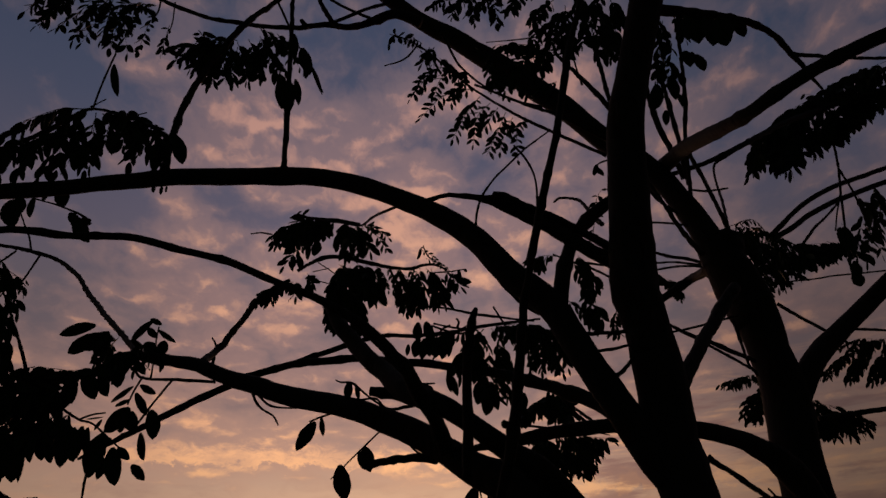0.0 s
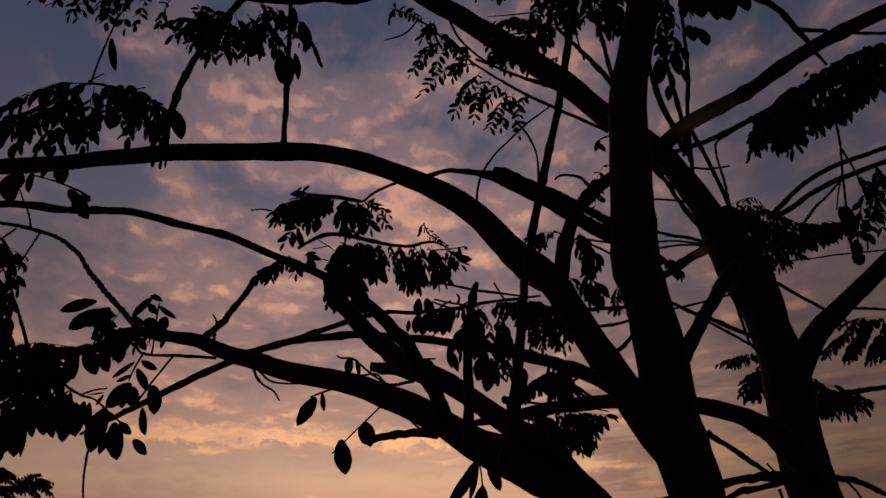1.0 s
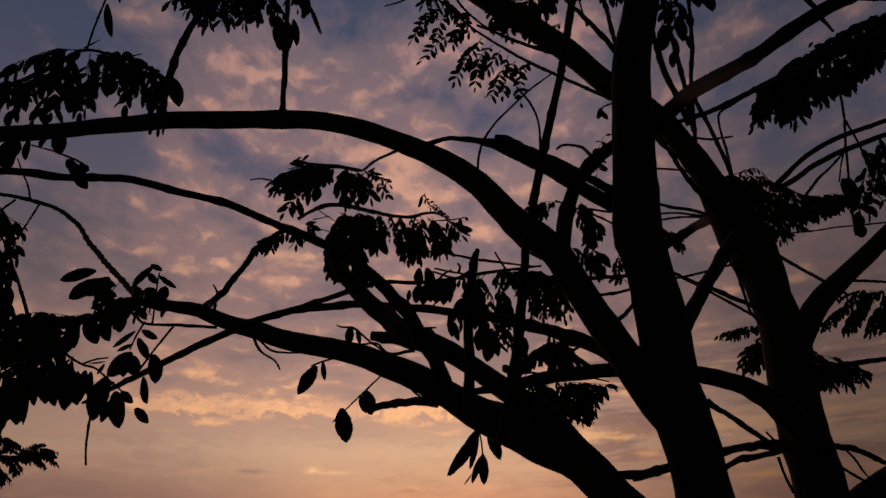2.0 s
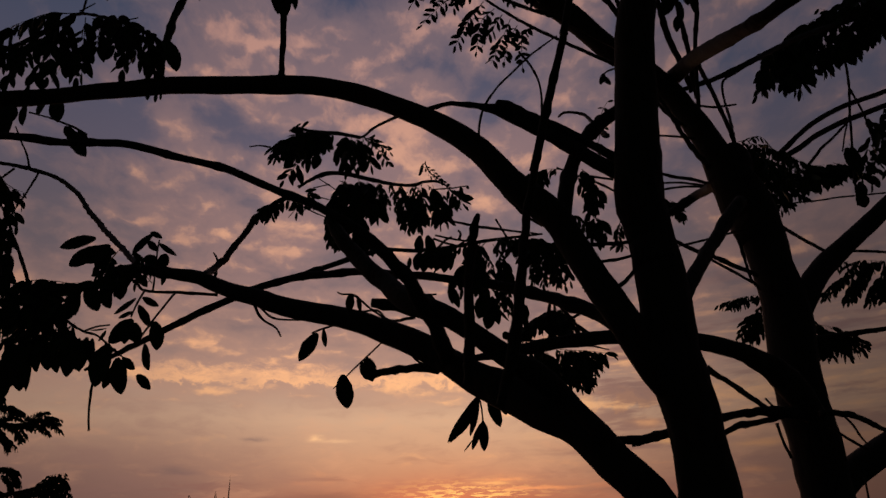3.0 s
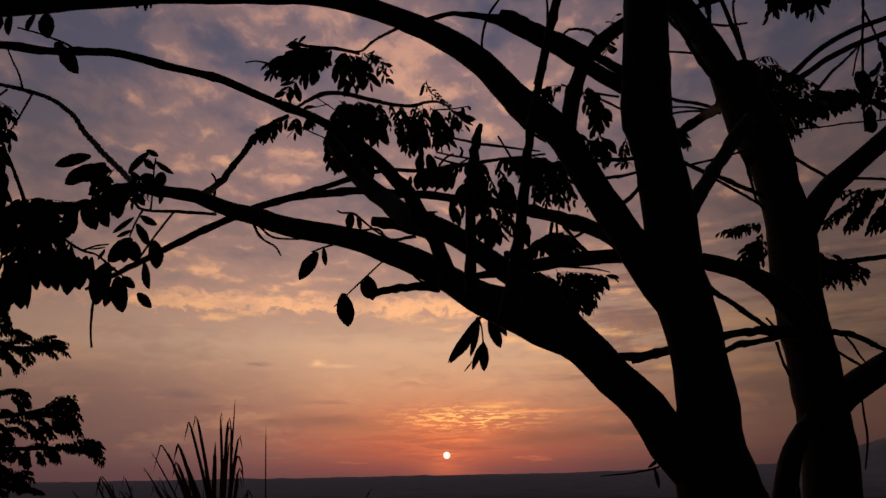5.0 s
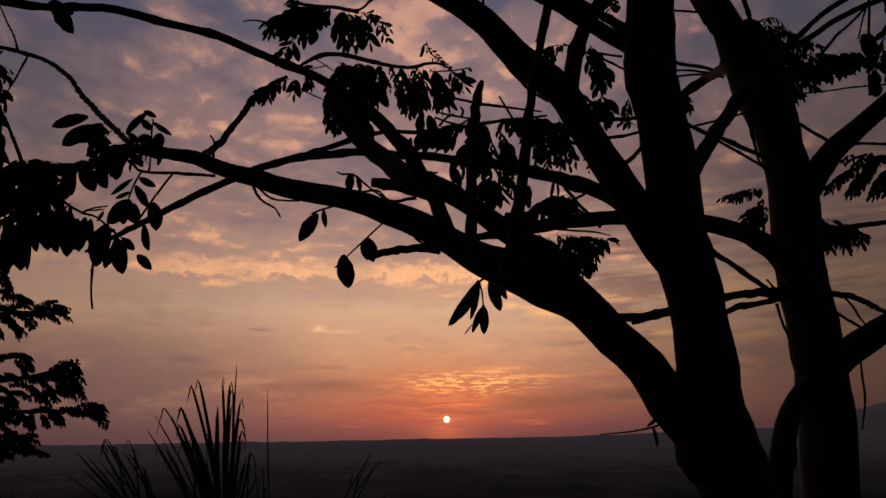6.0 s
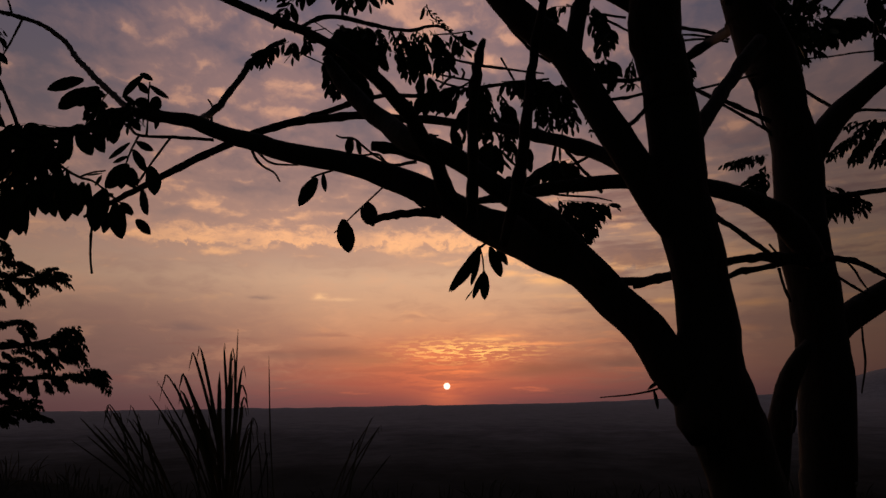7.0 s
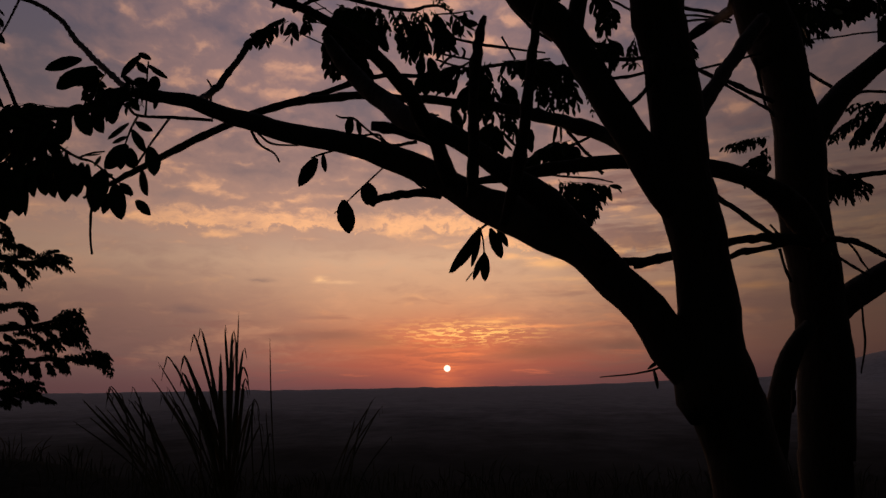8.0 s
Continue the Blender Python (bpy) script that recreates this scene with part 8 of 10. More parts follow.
frond(tree_C, (-7.133, 12.269, 3.731), (-6.749, 12.292, 3.508), 0.094, 9, 1.01, 0.16, material=leaf_far)
frond(tree_C, (-7.425, 12.803, 3.845), (-7.090, 12.850, 3.612), 0.099, 9, 1.01, 0.16, material=leaf_far)
frond(tree_C, (-7.419, 12.703, 3.829), (-6.978, 12.645, 3.600), 0.097, 9, 1.01, 0.16, material=leaf_far)
frond(tree_C, (-7.204, 12.561, 3.752), (-6.984, 12.551, 3.503), 0.096, 9, 1.01, 0.16, material=leaf_far)
frond(tree_C, (-7.073, 12.295, 3.688), (-6.860, 12.281, 3.450), 0.094, 9, 1.01, 0.16, material=leaf_far)
frond(tree_C, (-7.140, 12.407, 3.743), (-6.905, 12.477, 3.467), 0.096, 9, 1.01, 0.16, material=leaf_far)
frond(tree_C, (-7.378, 12.351, 3.817), (-6.895, 12.332, 3.854), 0.095, 9, 1.01, 0.16, material=leaf_far)
frond(tree_C, (-7.351, 12.353, 3.806), (-6.909, 12.309, 3.812), 0.095, 9, 1.01, 0.16, material=leaf_far)
frond(tree_C, (-7.316, 12.279, 3.816), (-6.891, 12.294, 3.880), 0.095, 9, 1.01, 0.16, material=leaf_far)
frond(tree_C, (-7.499, 12.371, 3.968), (-6.910, 12.389, 3.893), 0.096, 9, 1.01, 0.16, material=leaf_far)
frond(tree_C, (-7.631, 12.570, 4.011), (-7.012, 12.636, 3.941), 0.098, 9, 1.01, 0.16, material=leaf_far)
frond(tree_C, (-7.528, 12.375, 3.996), (-6.837, 12.319, 3.855), 0.095, 9, 1.01, 0.16, material=leaf_far)
frond(tree_C, (-7.493, 12.669, 4.123), (-7.181, 12.748, 3.983), 0.098, 9, 1.01, 0.16, material=leaf_far)
frond(tree_C, (-7.400, 12.478, 4.049), (-6.958, 12.407, 3.909), 0.096, 9, 1.01, 0.16, material=leaf_far)
frond(tree_C, (-7.354, 12.379, 4.028), (-7.025, 12.437, 3.907), 0.096, 9, 1.01, 0.16, material=leaf_far)
frond(tree_C, (-7.665, 12.583, 4.408), (-7.420, 12.546, 4.098), 0.097, 9, 1.01, 0.16, material=leaf_far)
frond(tree_C, (-7.675, 12.561, 4.386), (-7.502, 12.624, 4.136), 0.098, 9, 1.01, 0.16, material=leaf_far)
frond(tree_C, (-7.445, 12.235, 4.346), (-7.181, 12.193, 4.048), 0.094, 9, 1.01, 0.16, material=leaf_far)
frond(tree_C, (-7.717, 12.492, 4.489), (-7.331, 12.413, 4.169), 0.096, 9, 1.01, 0.16, material=leaf_far)
frond(tree_C, (-7.712, 12.442, 4.488), (-7.387, 12.513, 4.219), 0.097, 9, 1.01, 0.16, material=leaf_far)
frond(tree_C, (-7.565, 12.309, 4.433), (-7.205, 12.226, 4.122), 0.095, 9, 1.01, 0.16, material=leaf_far)
frond(tree_C, (-7.530, 12.236, 4.136), (-7.195, 12.310, 3.951), 0.095, 9, 1.01, 0.16, material=leaf_far)
frond(tree_C, (-7.683, 12.514, 4.159), (-7.376, 12.556, 3.990), 0.097, 9, 1.01, 0.16, material=leaf_far)
frond(tree_C, (-7.807, 12.667, 4.188), (-7.480, 12.739, 4.032), 0.099, 9, 1.01, 0.16, material=leaf_far)
frond(tree_C, (-7.457, 12.667, 3.725), (-7.251, 12.704, 3.362), 0.097, 9, 1.01, 0.16, material=leaf_far)
frond(tree_C, (-7.489, 12.766, 3.708), (-7.335, 12.832, 3.366), 0.098, 9, 1.01, 0.16, material=leaf_far)
frond(tree_C, (-7.421, 12.600, 3.690), (-7.150, 12.579, 3.338), 0.096, 9, 1.01, 0.16, material=leaf_far)
frond(tree_C, (-7.591, 12.575, 3.663), (-7.097, 12.594, 3.413), 0.097, 9, 1.01, 0.16, material=leaf_far)
frond(tree_C, (-7.676, 12.662, 3.667), (-7.083, 12.642, 3.390), 0.097, 9, 1.01, 0.16, material=leaf_far)
frond(tree_C, (-7.392, 12.275, 3.606), (-6.944, 12.320, 3.347), 0.094, 9, 1.01, 0.16, material=leaf_far)
frond(tree_C, (-7.574, 12.243, 3.562), (-7.285, 12.261, 3.370), 0.094, 9, 1.01, 0.16, material=leaf_far)
frond(tree_C, (-7.796, 12.594, 3.641), (-7.513, 12.669, 3.431), 0.097, 9, 1.01, 0.16, material=leaf_far)
frond(tree_C, (-7.661, 12.347, 3.617), (-7.314, 12.287, 3.361), 0.094, 9, 1.01, 0.16, material=leaf_far)
frond(tree_C, (-7.732, 12.768, 3.946), (-7.336, 12.797, 3.744), 0.099, 9, 1.01, 0.16, material=leaf_far)
frond(tree_C, (-7.476, 12.344, 3.835), (-7.080, 12.332, 3.651), 0.095, 9, 1.01, 0.16, material=leaf_far)
frond(tree_C, (-7.587, 12.575, 3.876), (-7.160, 12.542, 3.708), 0.097, 9, 1.01, 0.16, material=leaf_far)
frond(tree_C, (-7.746, 12.307, 3.960), (-7.243, 12.306, 3.662), 0.095, 9, 1.01, 0.16, material=leaf_far)
frond(tree_C, (-7.771, 12.391, 3.949), (-7.239, 12.332, 3.632), 0.095, 9, 1.01, 0.16, material=leaf_far)
frond(tree_C, (-7.937, 12.600, 4.036), (-7.439, 12.599, 3.720), 0.097, 9, 1.01, 0.16, material=leaf_far)
frond(tree_C, (-7.594, 12.414, 3.686), (-7.130, 12.475, 3.446), 0.096, 9, 1.01, 0.16, material=leaf_far)
frond(tree_C, (-7.762, 12.749, 3.747), (-7.276, 12.666, 3.512), 0.097, 9, 1.01, 0.16, material=leaf_far)
frond(tree_C, (-7.469, 12.236, 3.650), (-6.967, 12.171, 3.377), 0.093, 9, 1.01, 0.16, material=leaf_far)
frond(tree_C, (-7.808, 12.498, 4.392), (-7.563, 12.412, 3.879), 0.096, 9, 1.01, 0.16, material=leaf_far)
frond(tree_C, (-7.850, 12.603, 4.437), (-7.705, 12.593, 3.950), 0.097, 9, 1.01, 0.16, material=leaf_far)
frond(tree_C, (-7.883, 12.636, 4.411), (-7.640, 12.582, 3.874), 0.097, 9, 1.01, 0.16, material=leaf_far)
frond(tree_C, (-7.079, 12.510, 3.742), (-6.754, 12.452, 3.678), 0.096, 9, 1.01, 0.16, material=leaf_far)
frond(tree_C, (-7.047, 12.388, 3.723), (-6.689, 12.361, 3.687), 0.095, 9, 1.01, 0.16, material=leaf_far)
frond(tree_C, (-7.035, 12.461, 3.731), (-6.776, 12.514, 3.668), 0.096, 9, 1.01, 0.16, material=leaf_far)
frond(tree_C, (-7.620, 12.769, 3.794), (-7.357, 12.694, 3.530), 0.097, 9, 1.01, 0.16, material=leaf_far)
frond(tree_C, (-7.484, 12.600, 3.746), (-7.375, 12.674, 3.531), 0.097, 9, 1.01, 0.16, material=leaf_far)
frond(tree_C, (-7.643, 12.792, 3.792), (-7.378, 12.785, 3.520), 0.098, 9, 1.01, 0.16, material=leaf_far)
frond(tree_C, (-7.797, 12.616, 3.526), (-7.480, 12.563, 3.367), 0.096, 9, 1.01, 0.16, material=leaf_far)
frond(tree_C, (-7.614, 12.353, 3.460), (-7.385, 12.425, 3.330), 0.095, 9, 1.01, 0.16, material=leaf_far)
frond(tree_C, (-7.633, 12.417, 3.457), (-7.432, 12.491, 3.334), 0.096, 9, 1.01, 0.16, material=leaf_far)
frond(tree_C, (-8.137, 12.738, 4.248), (-7.697, 12.711, 3.935), 0.098, 9, 1.01, 0.16, material=leaf_far)
frond(tree_C, (-8.029, 12.517, 4.206), (-7.522, 12.433, 3.861), 0.096, 9, 1.01, 0.16, material=leaf_far)
frond(tree_C, (-7.917, 12.426, 4.216), (-7.534, 12.478, 3.916), 0.096, 9, 1.01, 0.16, material=leaf_far)
frond(tree_C, (-6.636, 12.309, 3.749), (-6.271, 12.246, 3.732), 0.094, 9, 1.01, 0.16, material=leaf_far)
frond(tree_C, (-6.895, 12.792, 3.818), (-6.523, 12.791, 3.814), 0.099, 9, 1.01, 0.16, material=leaf_far)
frond(tree_C, (-6.653, 12.399, 3.797), (-6.392, 12.440, 3.765), 0.096, 9, 1.01, 0.16, material=leaf_far)
bough(tree_C, "limb", [(-10.265, 12.750, 2.323, 0.1251), (-8.991, 12.675, 2.585, 0.0864), (-7.891, 12.600, 2.609, 0.0573), (-7.087, 12.525, 2.637, 0.0380), (-6.394, 12.450, 2.761, 0.0236)])
frond(tree_C, (-7.546, 12.608, 2.958), (-7.223, 12.612, 3.078), 0.096, 9, 1.01, 0.16, material=leaf_far)
frond(tree_C, (-7.593, 12.732, 2.967), (-7.349, 12.804, 3.111), 0.098, 9, 1.01, 0.16, material=leaf_far)
frond(tree_C, (-7.542, 12.569, 2.927), (-7.131, 12.515, 3.064), 0.095, 9, 1.01, 0.16, material=leaf_far)
frond(tree_C, (-7.324, 12.547, 3.025), (-6.937, 12.547, 2.970), 0.096, 9, 1.01, 0.16, material=leaf_far)
frond(tree_C, (-7.272, 12.465, 3.051), (-6.886, 12.520, 2.965), 0.095, 9, 1.01, 0.16, material=leaf_far)
frond(tree_C, (-7.321, 12.548, 3.025), (-6.918, 12.533, 3.002), 0.096, 9, 1.01, 0.16, material=leaf_far)
frond(tree_C, (-7.277, 12.799, 3.051), (-7.025, 12.875, 2.810), 0.098, 9, 1.01, 0.16, material=leaf_far)
frond(tree_C, (-7.247, 12.714, 3.044), (-7.006, 12.787, 2.807), 0.097, 9, 1.01, 0.16, material=leaf_far)
frond(tree_C, (-7.269, 12.780, 3.063), (-6.959, 12.713, 2.785), 0.097, 9, 1.01, 0.16, material=leaf_far)
frond(tree_C, (-7.788, 12.693, 2.951), (-7.360, 12.607, 3.032), 0.096, 9, 1.01, 0.16, material=leaf_far)
frond(tree_C, (-7.657, 12.438, 2.944), (-7.260, 12.460, 3.028), 0.095, 9, 1.01, 0.16, material=leaf_far)
frond(tree_C, (-7.621, 12.375, 2.899), (-7.220, 12.321, 2.998), 0.094, 9, 1.01, 0.16, material=leaf_far)
frond(tree_C, (-7.222, 12.543, 2.975), (-6.952, 12.532, 2.683), 0.095, 9, 1.01, 0.16, material=leaf_far)
frond(tree_C, (-7.119, 12.348, 2.959), (-6.863, 12.371, 2.694), 0.094, 9, 1.01, 0.16, material=leaf_far)
frond(tree_C, (-7.325, 12.739, 2.994), (-7.013, 12.691, 2.688), 0.096, 9, 1.01, 0.16, material=leaf_far)
frond(tree_C, (-6.696, 12.669, 2.738), (-6.260, 12.725, 2.978), 0.097, 9, 1.01, 0.16, material=leaf_far)
frond(tree_C, (-6.500, 12.356, 2.722), (-6.133, 12.446, 2.914), 0.095, 9, 1.01, 0.16, material=leaf_far)
frond(tree_C, (-6.516, 12.381, 2.738), (-6.072, 12.308, 2.914), 0.094, 9, 1.01, 0.16, material=leaf_far)
frond(tree_C, (-6.634, 12.724, 2.819), (-6.226, 12.710, 2.879), 0.097, 9, 1.01, 0.16, material=leaf_far)
frond(tree_C, (-6.359, 12.236, 2.797), (-5.972, 12.182, 2.809), 0.093, 9, 1.01, 0.16, material=leaf_far)
frond(tree_C, (-6.516, 12.528, 2.768), (-6.125, 12.575, 2.893), 0.096, 9, 1.01, 0.16, material=leaf_far)
frond(tree_C, (-6.529, 12.527, 2.771), (-5.988, 12.560, 2.574), 0.095, 9, 1.01, 0.16, material=leaf_far)
frond(tree_C, (-6.570, 12.556, 2.807), (-6.020, 12.559, 2.610), 0.095, 9, 1.01, 0.16, material=leaf_far)
frond(tree_C, (-6.632, 12.729, 2.818), (-6.138, 12.817, 2.619), 0.097, 9, 1.01, 0.16, material=leaf_far)
frond(tree_C, (-6.568, 12.781, 2.842), (-6.061, 12.708, 2.347), 0.096, 9, 1.01, 0.16, material=leaf_far)
frond(tree_C, (-6.413, 12.421, 2.772), (-5.923, 12.415, 2.309), 0.094, 9, 1.01, 0.16, material=leaf_far)
frond(tree_C, (-6.498, 12.646, 2.834), (-6.056, 12.708, 2.384), 0.096, 9, 1.01, 0.16, material=leaf_far)
frond(tree_C, (-6.604, 12.334, 2.614), (-5.938, 12.325, 2.510), 0.093, 9, 1.01, 0.16, material=leaf_far)
frond(tree_C, (-6.693, 12.533, 2.638), (-6.021, 12.445, 2.545), 0.094, 9, 1.01, 0.16, material=leaf_far)
frond(tree_C, (-6.717, 12.603, 2.614), (-6.046, 12.585, 2.502), 0.095, 9, 1.01, 0.16, material=leaf_far)
frond(tree_C, (-6.930, 12.585, 2.639), (-6.265, 12.586, 2.676), 0.095, 9, 1.01, 0.16, material=leaf_far)
frond(tree_C, (-6.939, 12.672, 2.623), (-6.350, 12.722, 2.657), 0.096, 9, 1.01, 0.16, material=leaf_far)
frond(tree_C, (-6.938, 12.642, 2.651), (-6.285, 12.690, 2.656), 0.096, 9, 1.01, 0.16, material=leaf_far)
frond(tree_C, (-6.496, 12.684, 2.544), (-5.993, 12.667, 2.325), 0.096, 9, 1.01, 0.16, material=leaf_far)
frond(tree_C, (-6.249, 12.231, 2.540), (-5.785, 12.205, 2.299), 0.092, 9, 1.01, 0.16, material=leaf_far)
frond(tree_C, (-6.454, 12.625, 2.530), (-5.977, 12.595, 2.287), 0.095, 9, 1.01, 0.16, material=leaf_far)
frond(tree_C, (-6.559, 12.621, 2.541), (-6.167, 12.633, 2.326), 0.095, 9, 1.01, 0.16, material=leaf_far)
frond(tree_C, (-6.570, 12.646, 2.551), (-6.157, 12.693, 2.318), 0.096, 9, 1.01, 0.16, material=leaf_far)
frond(tree_C, (-6.400, 12.379, 2.557), (-6.024, 12.361, 2.291), 0.093, 9, 1.01, 0.16, material=leaf_far)
frond(tree_C, (-6.547, 12.255, 2.422), (-6.230, 12.200, 2.277), 0.092, 9, 1.01, 0.16, material=leaf_far)
frond(tree_C, (-6.719, 12.555, 2.474), (-6.429, 12.556, 2.268), 0.095, 9, 1.01, 0.16, material=leaf_far)
frond(tree_C, (-6.755, 12.711, 2.449), (-6.414, 12.634, 2.291), 0.095, 9, 1.01, 0.16, material=leaf_far)
frond(tree_C, (-7.116, 12.584, 2.595), (-6.668, 12.630, 2.638), 0.096, 9, 1.01, 0.16, material=leaf_far)
frond(tree_C, (-7.002, 12.326, 2.542), (-6.532, 12.326, 2.615), 0.093, 9, 1.01, 0.16, material=leaf_far)
frond(tree_C, (-7.087, 12.541, 2.625), (-6.596, 12.559, 2.638), 0.095, 9, 1.01, 0.16, material=leaf_far)
frond(tree_C, (-7.222, 12.444, 2.539), (-6.721, 12.406, 2.435), 0.094, 9, 1.01, 0.16, material=leaf_far)
frond(tree_C, (-7.186, 12.403, 2.531), (-6.687, 12.315, 2.413), 0.093, 9, 1.01, 0.16, material=leaf_far)
frond(tree_C, (-7.253, 12.459, 2.575), (-6.814, 12.531, 2.425), 0.095, 9, 1.01, 0.16, material=leaf_far)
frond(tree_C, (-7.548, 12.674, 2.561), (-7.093, 12.593, 2.264), 0.095, 9, 1.01, 0.16, material=leaf_far)
frond(tree_C, (-7.394, 12.483, 2.511), (-7.058, 12.479, 2.227), 0.094, 9, 1.01, 0.16, material=leaf_far)
frond(tree_C, (-7.504, 12.659, 2.578), (-7.122, 12.653, 2.234), 0.095, 9, 1.01, 0.16, material=leaf_far)
frond(tree_C, (-7.048, 12.812, 2.562), (-6.860, 12.869, 2.273), 0.097, 9, 1.01, 0.16, material=leaf_far)
frond(tree_C, (-6.786, 12.347, 2.554), (-6.529, 12.267, 2.242), 0.092, 9, 1.01, 0.16, material=leaf_far)
frond(tree_C, (-6.875, 12.498, 2.566), (-6.642, 12.456, 2.237), 0.094, 9, 1.01, 0.16, material=leaf_far)
frond(tree_C, (-6.908, 12.574, 2.448), (-6.549, 12.560, 2.206), 0.095, 9, 1.01, 0.16, material=leaf_far)
frond(tree_C, (-6.937, 12.666, 2.452), (-6.539, 12.618, 2.175), 0.095, 9, 1.01, 0.16, material=leaf_far)
frond(tree_C, (-6.861, 12.441, 2.410), (-6.443, 12.399, 2.188), 0.093, 9, 1.01, 0.16, material=leaf_far)
frond(tree_C, (-7.325, 12.636, 2.459), (-6.937, 12.648, 2.311), 0.095, 9, 1.01, 0.16, material=leaf_far)
frond(tree_C, (-7.165, 12.374, 2.430), (-6.817, 12.461, 2.323), 0.094, 9, 1.01, 0.16, material=leaf_far)
frond(tree_C, (-7.147, 12.388, 2.412), (-6.823, 12.374, 2.328), 0.093, 9, 1.01, 0.16, material=leaf_far)
frond(tree_C, (-7.694, 12.599, 2.558), (-7.283, 12.527, 2.688), 0.095, 9, 1.01, 0.16, material=leaf_far)
frond(tree_C, (-7.668, 12.555, 2.587), (-7.344, 12.579, 2.680), 0.095, 9, 1.01, 0.16, material=leaf_far)
frond(tree_C, (-7.749, 12.672, 2.566), (-7.427, 12.733, 2.719), 0.097, 9, 1.01, 0.16, material=leaf_far)
frond(tree_C, (-7.289, 12.270, 2.343), (-6.863, 12.201, 2.150), 0.092, 9, 1.01, 0.16, material=leaf_far)
frond(tree_C, (-7.390, 12.480, 2.347), (-6.978, 12.436, 2.183), 0.094, 9, 1.01, 0.16, material=leaf_far)
frond(tree_C, (-7.357, 12.420, 2.363), (-6.977, 12.429, 2.125), 0.094, 9, 1.01, 0.16, material=leaf_far)
frond(tree_C, (-6.423, 12.673, 2.926), (-6.156, 12.748, 2.736), 0.097, 9, 1.01, 0.16, material=leaf_far)
frond(tree_C, (-6.226, 12.272, 2.893), (-5.917, 12.197, 2.657), 0.093, 9, 1.01, 0.16, material=leaf_far)
frond(tree_C, (-6.427, 12.690, 2.929), (-6.078, 12.614, 2.738), 0.096, 9, 1.01, 0.16, material=leaf_far)
frond(tree_C, (-7.535, 12.353, 2.445), (-7.254, 12.382, 2.256), 0.093, 9, 1.01, 0.16, material=leaf_far)
frond(tree_C, (-7.593, 12.395, 2.463), (-7.206, 12.330, 2.239), 0.093, 9, 1.01, 0.16, material=leaf_far)
frond(tree_C, (-7.726, 12.651, 2.450), (-7.432, 12.663, 2.302), 0.096, 9, 1.01, 0.16, material=leaf_far)
frond(tree_C, (-7.133, 12.776, 2.658), (-6.674, 12.855, 2.462), 0.097, 9, 1.01, 0.16, material=leaf_far)
frond(tree_C, (-6.900, 12.416, 2.630), (-6.414, 12.397, 2.444), 0.094, 9, 1.01, 0.16, material=leaf_far)
frond(tree_C, (-6.912, 12.444, 2.598), (-6.467, 12.420, 2.442), 0.094, 9, 1.01, 0.16, material=leaf_far)
frond(tree_C, (-6.316, 12.462, 2.904), (-6.082, 12.442, 2.427), 0.094, 9, 1.01, 0.16, material=leaf_far)
frond(tree_C, (-6.474, 12.727, 2.928), (-6.204, 12.738, 2.444), 0.096, 9, 1.01, 0.16, material=leaf_far)
frond(tree_C, (-6.225, 12.238, 2.860), (-5.956, 12.241, 2.428), 0.093, 9, 1.01, 0.16, material=leaf_far)
frond(tree_C, (-6.630, 12.551, 2.679), (-6.339, 12.564, 2.533), 0.095, 9, 1.01, 0.16, material=leaf_far)
frond(tree_C, (-6.594, 12.553, 2.667), (-6.339, 12.605, 2.569), 0.095, 9, 1.01, 0.16, material=leaf_far)
frond(tree_C, (-6.517, 12.276, 2.686), (-6.185, 12.300, 2.482), 0.093, 9, 1.01, 0.16, material=leaf_far)
frond(tree_C, (-7.043, 12.311, 2.434), (-7.137, 12.356, 2.161), 0.093, 9, 1.01, 0.16, material=leaf_far)
frond(tree_C, (-7.163, 12.538, 2.470), (-7.290, 12.586, 2.153), 0.095, 9, 1.01, 0.16, material=leaf_far)
frond(tree_C, (-7.173, 12.521, 2.462), (-7.200, 12.528, 2.156), 0.094, 9, 1.01, 0.16, material=leaf_far)
frond(tree_C, (-7.460, 12.658, 2.750), (-7.184, 12.695, 2.652), 0.096, 9, 1.01, 0.16, material=leaf_far)
frond(tree_C, (-7.475, 12.737, 2.764), (-7.213, 12.792, 2.647), 0.097, 9, 1.01, 0.16, material=leaf_far)
frond(tree_C, (-7.362, 12.539, 2.708), (-7.081, 12.577, 2.631), 0.095, 9, 1.01, 0.16, material=leaf_far)
frond(tree_C, (-6.596, 12.706, 2.452), (-6.297, 12.692, 2.398), 0.096, 9, 1.01, 0.16, material=leaf_far)
frond(tree_C, (-6.471, 12.450, 2.460), (-6.126, 12.390, 2.341), 0.094, 9, 1.01, 0.16, material=leaf_far)
frond(tree_C, (-6.386, 12.261, 2.426), (-6.078, 12.226, 2.333), 0.092, 9, 1.01, 0.16, material=leaf_far)
bough(tree_C, "limb", [(-10.178, 12.750, 1.660, 0.1048), (-8.927, 12.675, 2.014, 0.0667), (-7.650, 12.600, 2.085, 0.0426), (-6.663, 12.525, 2.095, 0.0330), (-5.967, 12.450, 2.081, 0.0234)])
frond(tree_C, (-6.077, 12.294, 2.077), (-5.541, 12.321, 2.179), 0.093, 9, 1.01, 0.16, material=leaf_far)
frond(tree_C, (-6.197, 12.575, 2.113), (-5.723, 12.649, 2.200), 0.095, 9, 1.01, 0.16, material=leaf_far)
frond(tree_C, (-6.149, 12.366, 2.109), (-5.604, 12.405, 2.205), 0.093, 9, 1.01, 0.16, material=leaf_far)
